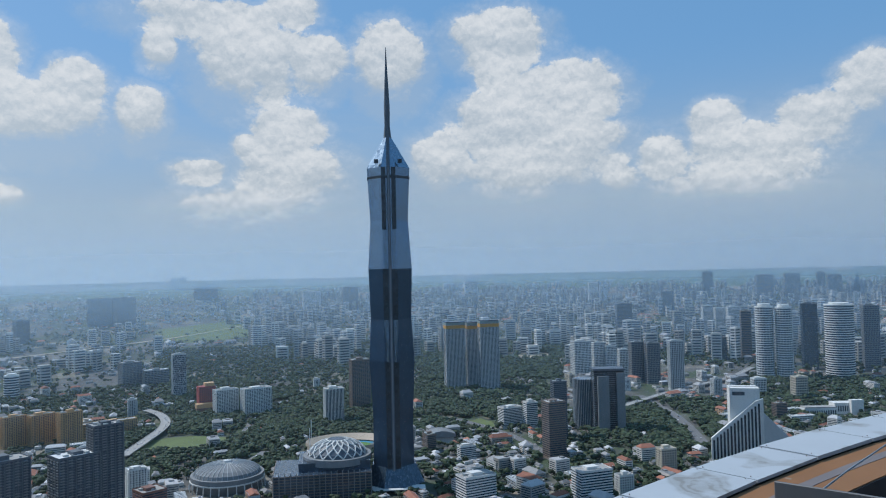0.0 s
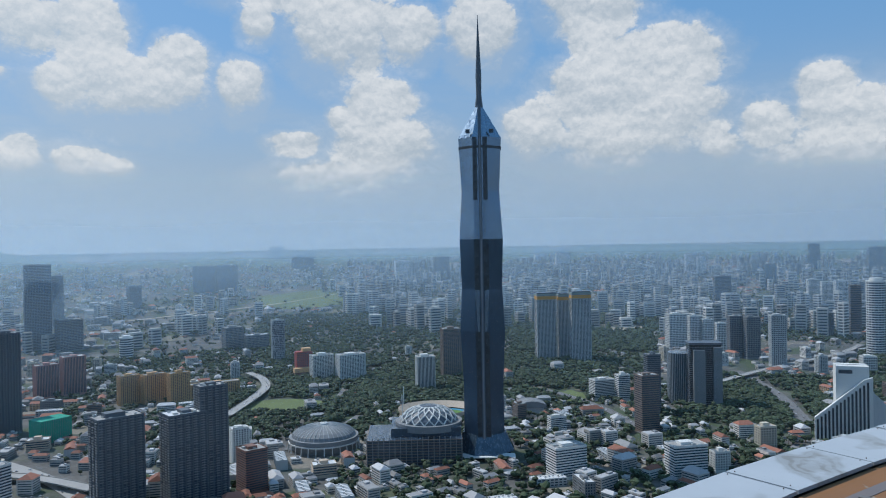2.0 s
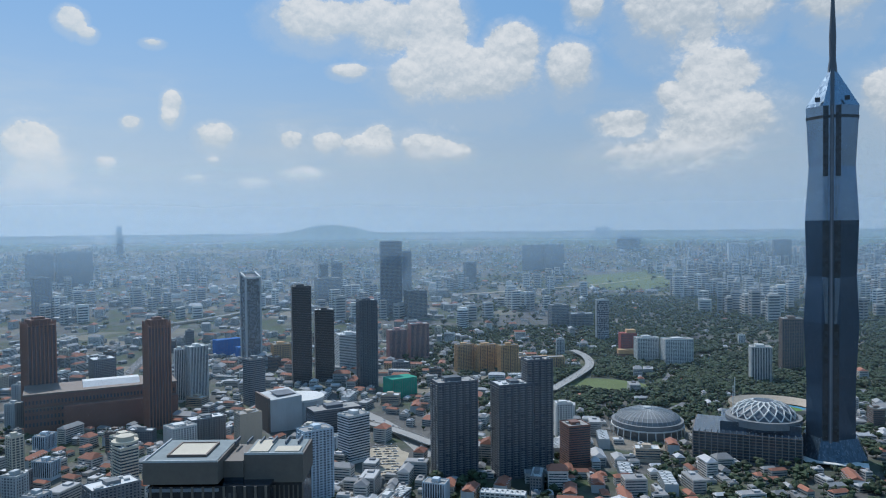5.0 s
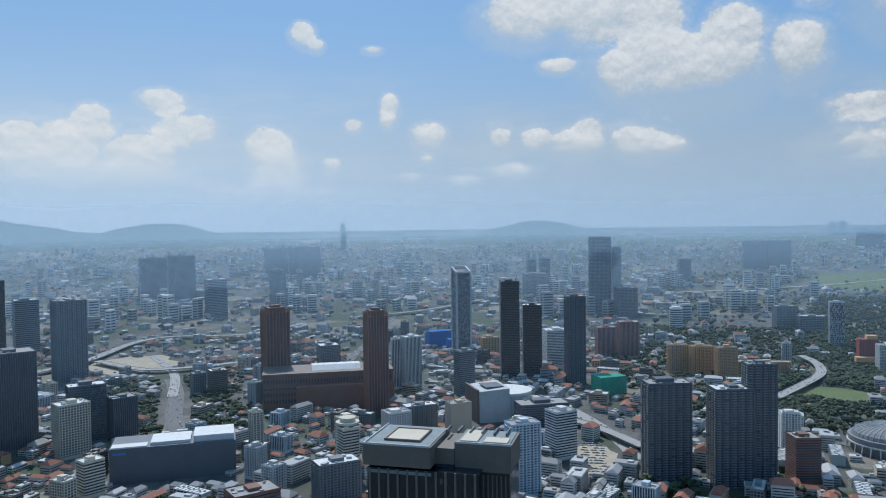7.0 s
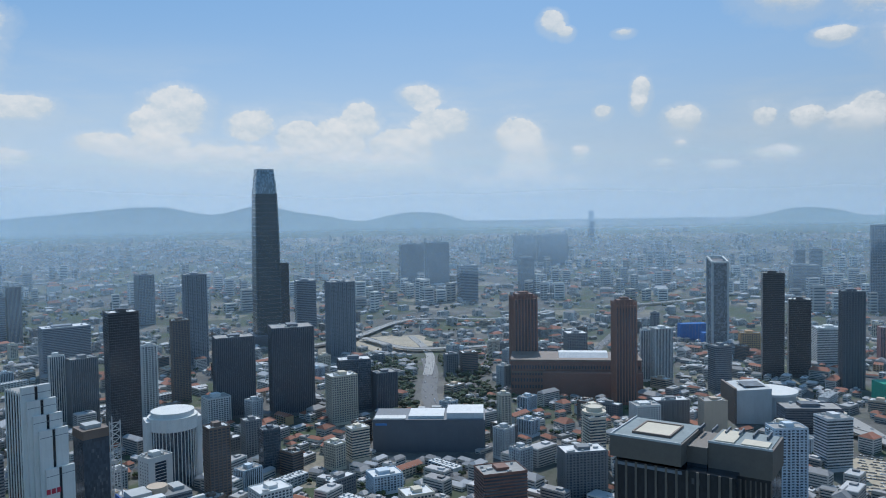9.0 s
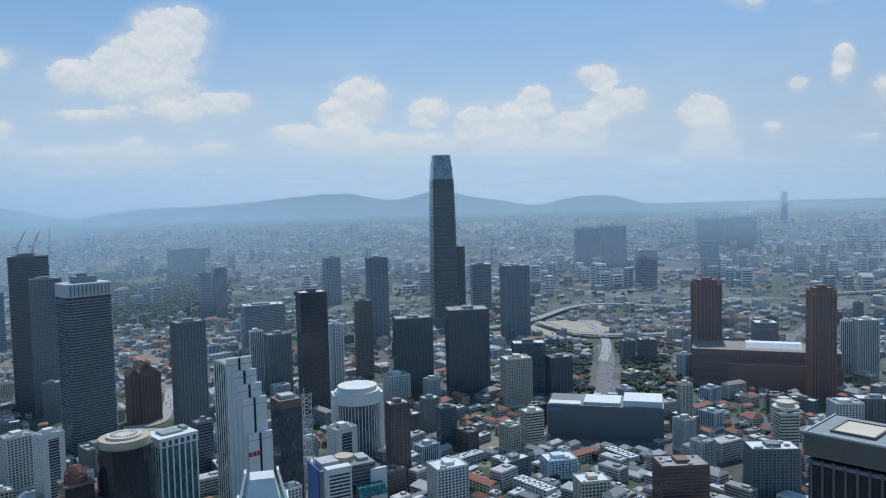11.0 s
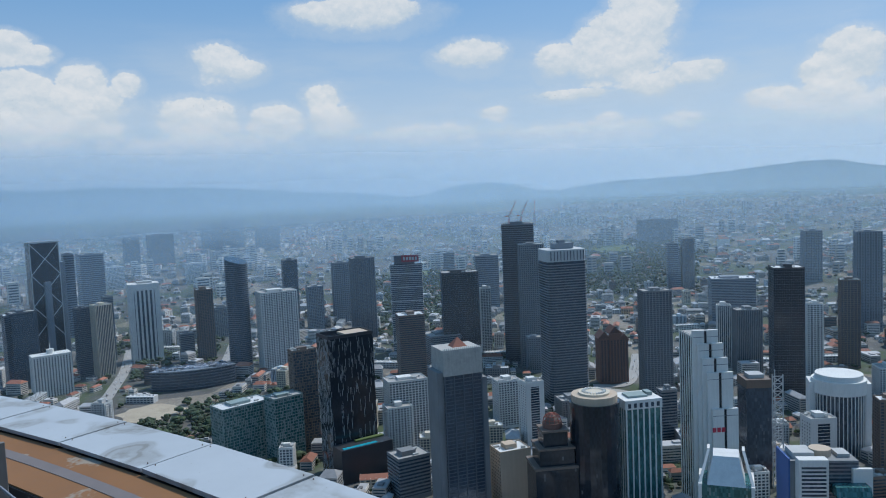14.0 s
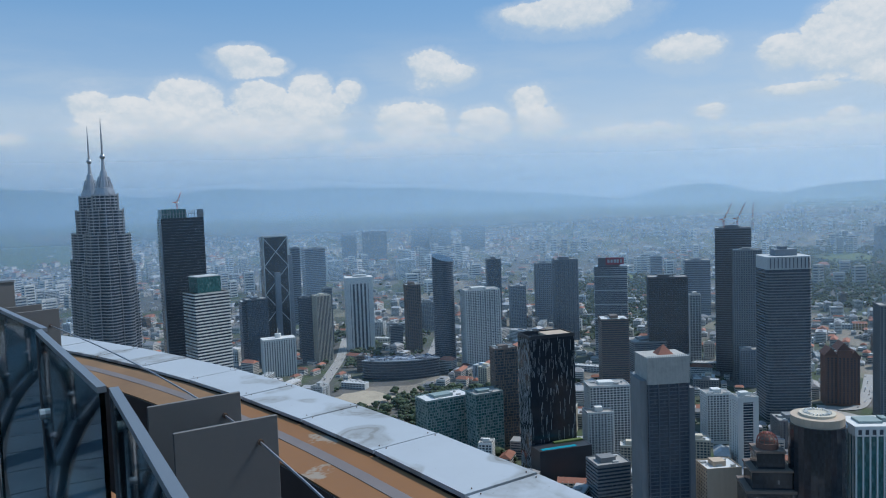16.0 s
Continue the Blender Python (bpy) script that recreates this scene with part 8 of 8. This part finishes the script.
def plot(name, a, dist, wide, deep, mat, label, lift=0.3):
    """An irregular patch of open ground."""
    r = dist if dist < NEAR else NEAR + SPAN * (1 - NEAR / dist)
    s = r / dist
    b = Boxes()
    rim = []
    for i in range(20):
        an = 2 * math.pi * i / 20
        q = 0.8 + 0.35 * noise.noise(Vector((a + math.cos(an) * 2, dist * 0.01 + math.sin(an) * 2, 0)))
        aa, rr = a + math.degrees(wide * s * q * math.cos(an) / r), r + deep * s * q * math.sin(an)
        rim.append(polar(aa, rr, land(rr) + lift))
        WAY.append((*polar(aa, rr)[:2], 10))
    b.loft([[(x, y, z - 0.6) for x, y, z in rim], rim])
    WAY.append((*polar(a, r)[:2], min(wide, deep) * s * 0.8))
    return tagged(part(name, b, mat), label, "ground", kind="structure")


plot("sandy_lot", 69.0, 2000, 130, 170, SAND, "pale sandy cleared lot with tracks")
plot("sandy_lot", 134.5, 1270, 60, 60, SAND, "pale dusty building site ground")
plot("sandy_lot", 35.5, 1080, 36, 90, SAND, "pale lot used for parking")
plot("sandy_lot", -6.0, 2900, 120, 160, SAND, "bare earth cutting among trees")
plot("grass_slope", -2.6, 1640, 34, 70, FIELD, "light green grass slope")
plot("golf_course", 100.0, 3900, 150, 420, FIELD, "bright green golf course beyond the towers")
plot("golf_course", 114.5, 3300, 60, 300, FIELD, "bright green open park strip")
plot("grass_strip", 17.0, 4700, 420, 380, FIELD, "flat grass airfield strip")

# ---- low city fabric ----
HOUSE_WALL = material("house_wall_mix", (0.52, 0.50, 0.46), 0.85, vary=0.2, scale=0.2, island=0.75)
RED_ROOF = material("clay_tile_mix", (0.30, 0.125, 0.08), 0.85, vary=0.25, scale=0.2, fine=1.5, island=0.7)
GREY_ROOF = material("grey_roof_mix", (0.36, 0.36, 0.36), 0.7, vary=0.2, scale=0.2, fine=1.5, island=1.1)
DARK_STRIP = GLASS["dark"]
FOREST = ((-9, 21, 1750, 3600, 0.85), (-20.5, -10.5, 1420, 1960, 0.9), (-31, -21, 1750, 2450, 0.7), (11, 25, 1320, 1900, 0.75), (124, 136, 930, 1300, 0.85), (61.5, 71, 1250, 1750, 0.55),
          (-6, 14, 1560, 2200, 0.8), (-9, 2, 2300, 3600, 0.9), (94, 105, 2300, 4500, 0.6), (112, 118, 1700, 3000, 0.5), (128, 138, 1500, 2000, 0.4), (-34, -9, 2600, 4200, 0.3),
          (-33, 16, 820, 1760, 0.42), (14, 34, 1500, 2500, 0.42), (20, 32, 880, 1500, 0.3), (-33, 30, 2500, 5200, 0.45))


def woods(a, dist):
    v = 0.06 + 0.18 * max(0.0, noise.noise(Vector((a * 0.35, dist * 0.004, 3.0))))
    for a0, a1, d0, d1, q in FOREST:
        if a0 < a < a1 and d0 < dist < d1:
            edge = min(a - a0, a1 - a) * 0.6
            v = max(v, q * min(1.0, 0.35 + edge) * (0.75 + 0.5 * noise.noise(Vector((a * 0.8, dist * 0.008, 7.0)))))
    return v


CELL = 40.0
SPOTS = {}


def claim(x, y, r):
    for i in range(int((x - r) // CELL), int((x + r) // CELL) + 1):
        for j in range(int((y - r) // CELL), int((y + r) // CELL) + 1):
            SPOTS.setdefault((i, j), []).append((x, y, r))


def is_free(x, y, r):
    for i in (-1, 0, 1):
        for j in (-1, 0, 1):
            for sx, sy, sr in SPOTS.get((int(x // CELL) + i, int(y // CELL) + j), ()):
                if (sx - x) ** 2 + (sy - y) ** 2 < (sr + r) ** 2:
                    return False
    return True


for o in list(scene.objects):
    if o.parent is None and o.type == "EMPTY" and o.location.to_2d().length > 100:
        kids = [c for c in o.children if c.type == "MESH"]
        w = max((max(abs(v.co.x) for v in c.data.vertices) for c in kids), default=10)
        d = max((max(abs(v.co.y) for v in c.data.vertices) for c in kids), default=10)
        claim(o.location.x, o.location.y, min(0.85 * math.hypot(w, d), 70))
for fa, fd in ((19.0, 1600), (19.0, 1570), (19.0, 1630), (17.3, 1600), (20.7, 1600)):
    claim(*polar(fa, fd)[:2], 52)
claim(*polar(7.4, 1470)[:2], 78)
for wx, wy, wr in WAY:
    claim(wx, wy, wr)

rnd = random.Random(21)


def block_proto(name, w, d, h, tone, style, label, glass="dark"):
    """A mid-rise block, built once and copied along the streets."""
    return tower(name, 0, -3000, 0, 0, w, d, h, tone, style, label, glass, 3.4, 4.2)


PROTOS = [block_proto("mid_rise_block", 30, 16, 26, "white", "bands", "white mid-rise block with ribbon windows"),
          block_proto("mid_rise_block", 24, 18, 34, "cream", "grid", "cream mid-rise apartment block with small windows"),
          block_proto("mid_rise_block", 40, 15, 22, "grey", "grid", "grey concrete mid-rise slab"),
          block_proto("mid_rise_block", 22, 20, 42, "pale", "balcony", "pale grey apartment block with balconies"),
          block_proto("mid_rise_block", 34, 22, 18, "beige", "bands", "beige shop-office block with ribbon windows"),
          block_proto("mid_rise_block", 20, 17, 30, "white", "grid", "white apartment block with small square windows"),
          block_proto("mid_rise_block", 28, 20, 24, "bluewhite", "piers", "bluish white office block with upright piers"),
          block_proto("mid_rise_block", 26, 18, 30, "brown", "bands", "brown office block with ribbon windows")]
for p in PROTOS:
    tagged(p, group="mid-rise blocks", category="city block")
count = 0
for _ in range(9000):
    if count >= 290:
        break
    a = rnd.uniform(-33, 158)
    dist = rnd.uniform(560, 2450) if rnd.random() < 0.75 else rnd.uniform(560, 1300)
    if woods(a, dist) > 0.45 or (a < 30 and rnd.random() < 0.75):
        continue
    x, y, _ = polar(a, dist)
    k = rnd.randrange(len(PROTOS))
    if not is_free(x, y, 18):
        continue
    first = PROTOS[k].location.y < -2900
    turn = rnd.choice((0, 90)) + 20 + 25 * noise.noise(Vector((x * 0.002, y * 0.002, 0)))
    m = pose(x, y, 0, 0, 0, turn)
    if first:
        PROTOS[k].matrix_world = m
    else:
        copy_thing(PROTOS[k], m)
    claim(x, y, 18)
    count += 1


def shop_row(n, storeys, tone, tiled, label):
    """A terrace of narrow shophouses with party walls and a pitched or flat roof."""
    t = thing("shophouse_row", 0, -3000, 0, 0, label, "shophouses", "shophouse rows")
    w, d, h = n * 6.0, 16.0, storeys * 3.5
    part("front", Boxes().box(-w / 2, w / 2, -d / 2, d / 2, 0, h), WALL[tone], t)
    q, v = Boxes(), Boxes()
    for i in range(n):
        for j in range(storeys):
            q.box(-w / 2 + i * 6 + 1.0, -w / 2 + i * 6 + 5.0, -d / 2 - 0.05, d / 2 + 0.05, j * 3.5 + 0.9, j * 3.5 + 2.6)
        v.box(-w / 2 + i * 6 - 0.15, -w / 2 + i * 6 + 0.15, -d / 2 - 0.4, d / 2 + 0.4, 0, h + 1.2)
    part("window_grid", q, GLASS["dark"], t, kind="stuff")
    part("party_wall", v, WALL["pale"], t, kind="stuff")
    if tiled:
        rf = Boxes().loft([[(-w / 2 - 0.5, -d / 2 - 0.8, h), (w / 2 + 0.5, -d / 2 - 0.8, h), (w / 2 + 0.5, d / 2 + 0.8, h), (-w / 2 - 0.5, d / 2 + 0.8, h)], [(-w / 2 - 0.5, -0.1, h + 3.8), (w / 2 + 0.5, -0.1, h + 3.8), (w / 2 + 0.5, 0.1, h + 3.8), (-w / 2 - 0.5, 0.1, h + 3.8)]])
        part("tiled_roof", rf, RED_ROOF, t)
    else:
        part("flat_roof", Boxes().box(-w / 2 + 0.3, w / 2 - 0.3, -d / 2 + 0.3, d / 2 - 0.3, h, h + 0.5), ROOF_PALE, t)
        u = Boxes()
        for i in range(n):
            u.box(-w / 2 + i * 6 + 1, -w / 2 + i * 6 + 3, -2 + (i % 3) * 2, (i % 3) * 2, h + 0.5, h + 2.3)
        part("roof_tank", u, PLANT, t, kind="stuff")
    return t


ROWS_OF = [shop_row(7, 3, "cream", True, "cream shophouse terrace with clay tile roof"), shop_row(9, 4, "white", False, "white shophouse terrace with flat roof and tanks"),
           shop_row(6, 3, "beige", True, "beige shophouse terrace with clay tile roof"), shop_row(8, 3, "pale", False, "grey shophouse terrace with flat roof"), shop_row(5, 4, "orange", True, "orange shophouse terrace with clay tile roof")]
count = 0
for _ in range(12000):
    if count >= 280:
        break
    a, dist = rnd.uniform(-33, 158), 560 * (2000 / 560) ** rnd.random()
    if woods(a, dist) > 0.4:
        continue
    x, y, _ = polar(a, dist)
    if not is_free(x, y, 17):
        continue
    p = ROWS_OF[rnd.randrange(5)]
    m = pose(x, y, 0, 0, 0, rnd.choice((0, 90)) + 20 + 30 * noise.noise(Vector((x * 0.002, y * 0.002, 0))))
    if p.location.y < -2900:
        p.matrix_world = m
    else:
        copy_thing(p, m)
    claim(x, y, 17)
    count += 1


def house(wall, red, grey, strip, x, y, z, w, d, h, ang, s, pitched, tint_red):
    wall.turned(x, y, z, z + h, w, d, ang)
    c, q = math.cos(radians(ang)), math.sin(radians(ang))
    if pitched:
        rf = red if tint_red else grey
        n = len(rf.v)
        rise = d * 0.28
        for lx, ly, lz in ((-w / 2 - 0.6, -d / 2 - 0.6, h - 0.2), (w / 2 + 0.6, -d / 2 - 0.6, h - 0.2), (w / 2 + 0.6, d / 2 + 0.6, h - 0.2), (-w / 2 - 0.6, d / 2 + 0.6, h - 0.2), (-w / 2 + d * 0.25, 0, h + rise), (w / 2 - d * 0.25, 0, h + rise)):
            rf.v.append((x + lx * c - ly * q, y + lx * q + ly * c, z + lz))
        rf.f += [(n, n + 1, n + 5, n + 4), (n + 1, n + 2, n + 5), (n + 2, n + 3, n + 4, n + 5), (n + 3, n, n + 4), (n + 3, n + 2, n + 1, n)]
    else:
        grey.turned(x, y, z + h + 0.02, z + h + 0.5 * s, w * 0.94, d * 0.92, ang)
        grey.turned(x + w * 0.2 * c, y + w * 0.2 * q, z + h + 0.5 * s, z + h + 2.6 * s, w * 0.25, d * 0.4, ang)
    for f in range(int(h / (3.3 * s)) if s > 0.86 else 0):
        zz = z + f * 3.3 * s + 1.0 * s
        strip.turned(x, y, zz, zz + 1.3 * s, w * 0.9, d + 0.1, ang)
        strip.turned(x, y, zz, zz + 1.3 * s, w + 0.1, d * 0.85, ang)


def row_houses(kind, a0, a1, d0, d1, tries, label):
    wall, red, grey, strip = Boxes(), Boxes(), Boxes(), Boxes()
    made = 0
    for _ in range(tries):
        a = rnd.uniform(a0, a1)
        dist = d0 * (d1 / d0) ** (rnd.random() ** 0.8)
        if rnd.random() < woods(a, dist) * 1.5 or woods(a, dist) > 0.5:
            continue
        r = dist if dist < NEAR else NEAR + SPAN * (1 - NEAR / dist)
        s = r / dist
        x, y, _ = polar(a, r)
        g = 9 if dist < NEAR else 5
        if not is_free(x, y, g * 0.8):
            continue
        z = land(r)
        red_zone = noise.noise(Vector((x * 0.004, y * 0.004, 9.0))) > -0.05
        ang = 20 + 40 * noise.noise(Vector((x * 0.0015, y * 0.0015, 0))) + rnd.choice((0, 90))
        if rnd.random() < 0.82:
            w, d, h = rnd.uniform(10, 26), rnd.uniform(8, 13), rnd.uniform(5, 11)
        else:
            w, d, h = rnd.uniform(18, 40), rnd.uniform(12, 22), rnd.uniform(10, 26)
        if dist > 3000:
            w, d, h = w * 1.5, d * 1.5, h * 1.25
        house(wall, red, grey, strip, x, y, z, w * s, d * s, h * s, ang, s, rnd.random() < 0.6, red_zone and rnd.random() < 0.62)
        if dist < NEAR:
            claim(x, y, g * 0.8)
        made += 1
    t = thing(kind, 0, 0, 0, 0, label, "houses", kind="stuff")
    part("walls", wall, HOUSE_WALL, t, kind="stuff")
    part("red_roofs", red, RED_ROOF, t, kind="stuff")
    part("flat_roofs", grey, GREY_ROOF, t, kind="stuff")
    part("window_strips", strip, DARK_STRIP, t, kind="stuff")


row_houses("near_low_city", -34, 158, 520, 2500, 15000, "packed low houses and shops with red and grey roofs")
row_houses("far_low_city", -36, 160, 2500, 16000, 15000, "endless far suburbs of small pale houses")


def far_towers():
    wall, strip = Boxes(), Boxes()
    for trial in range(1950):
        a = rnd.uniform(-34, 160) if trial < 950 else rnd.uniform(-34, 14)
        dist = 2700 * (16000 / 2700) ** rnd.random()
        lump = noise.noise(Vector((a * 0.25, dist * 0.0006, 2.0)))
        if lump < (-0.05 if trial < 950 else -0.3) or rnd.random() < woods(a, dist):
            continue
        r = NEAR + SPAN * (1 - NEAR / dist)
        s = r / dist
        x, y, _ = polar(a, r)
        z = land(r)
        n = rnd.randint(1, 3)
        for k in range(n):
            w, d, h = rnd.uniform(22, 48) * s, rnd.uniform(15, 24) * s, rnd.uniform(30, 95 if trial < 950 else 120) * s
            ang = a + rnd.choice((5, 25, 60))
            xx, yy = x + k * 60 * s * math.cos(radians(a)), y + k * 60 * s * math.sin(radians(a))
            wall.turned(xx, yy, z, z + h, w, d, ang)
            st = 9.5 * s
            for f in range(int(h / st)):
                strip.turned(xx, yy, z + f * st + 0.3 * st, z + f * st + 0.75 * st, w * 0.8, d + 0.4, ang)
                strip.turned(xx, yy, z + f * st + 0.3 * st, z + f * st + 0.75 * st, w + 0.4, d * 0.7, ang)
    t = thing("far_tower_blocks", 0, 0, 0, 0, "distant pale tower blocks in the haze", "towers", kind="stuff")
    part("walls", wall, HOUSE_WALL, t, kind="stuff")
    part("window_strips", strip, DARK_STRIP, t, kind="stuff")


far_towers()

# ---- trees ----
LEAF = material("tropical_foliage", (0.040, 0.062, 0.028), 0.85, vary=0.45, scale=0.05, fine=0.6, island=0.9)
ico = bmesh.new()
bmesh.ops.create_icosphere(ico, subdivisions=1, radius=1.0)
ICO_V = np.array([v.co[:] for v in ico.verts])
ICO_F = np.array([[v.index for v in f.verts] for f in ico.faces])
ico.free()


def tree_mass(name, label, spots, flat=False):
    """Crowns of uneven leafy clumps over short trunks, all in one mesh."""
    vs, fs, n = [], [], 0
    gen = np.random.default_rng(4)
    trunks = Boxes()
    for x, y, z, size in spots:
        for _ in range(2 if flat else 3 if size < 6 else 5):
            o = gen.normal(0, 0.42, 3) * size
            rad = size * gen.uniform(0.38, 0.75)
            v = ICO_V * gen.uniform(0.62, 1.25, (len(ICO_V), 1)) * rad * np.array([1, 1, 0.8])
            vs.append(v + np.array([x + o[0], y + o[1], z + size * 1.05 + o[2] * 0.45]))
            fs.append(ICO_F + n)
            n += len(ICO_V)
        if flat:
            continue
        trunks.box(x - size * 0.05, x + size * 0.05, y - size * 0.05, y + size * 0.05, z - 0.3, z + size)
    me = bpy.data.meshes.new(name)
    me.from_pydata(np.concatenate(vs).tolist(), [], np.concatenate(fs).tolist())
    me.materials.append(LEAF)
    t = thing(name, 0, 0, 0, 0, label, "trees", kind="stuff")
    o = new("crowns", me)
    o.parent = t
    tagged(o, kind="stuff")
    if not flat:
        part("trunks", trunks, material("bark", (0.10, 0.075, 0.05), 0.9), t, kind="stuff")


near, far = [], []
for a0, a1, d0, d1, q in FOREST:
    area = radians(a1 - a0) * (d1 * d1 - d0 * d0) / 2
    for _ in range(int(min(area / 120, 8500))):
        a, dist = rnd.uniform(a0, a1), math.sqrt(rnd.uniform(d0 * d0, d1 * d1))
        if rnd.random() > woods(a, dist) * 1.15:
            continue
        r = dist if dist < NEAR else NEAR + SPAN * (1 - NEAR / dist)
        x, y, _ = polar(a, r)
        if is_free(x, y, 1.0):
            (near if dist < NEAR else far).append((x, y, land(r), rnd.uniform(4.5, 9.0) * (r / dist) * (1.0 if dist < NEAR else 1.3)))
for _ in range(9000):
    a = rnd.uniform(-34, 158)
    dist = 600 * (2500 / 600) ** rnd.random()
    x, y, _ = polar(a, dist)
    if rnd.random() < 0.15 + 2 * woods(a, dist) and is_free(x, y, 1.5):
        near.append((x, y, 0.0, rnd.uniform(3.2, 6.5)))
for _ in range(5000):
    a = rnd.uniform(-36, 160)
    dist = 2500 * (12000 / 2500) ** rnd.random()
    if rnd.random() < 0.15 + woods(a, dist):
        r = NEAR + SPAN * (1 - NEAR / dist)
        far.append((*polar(a, r)[:2], land(r), rnd.uniform(8, 15) * r / dist))
tree_mass("woods", "dark green tropical trees between the buildings", near)
tree_mass("far_woods", "distant green woods between suburbs", far, True)
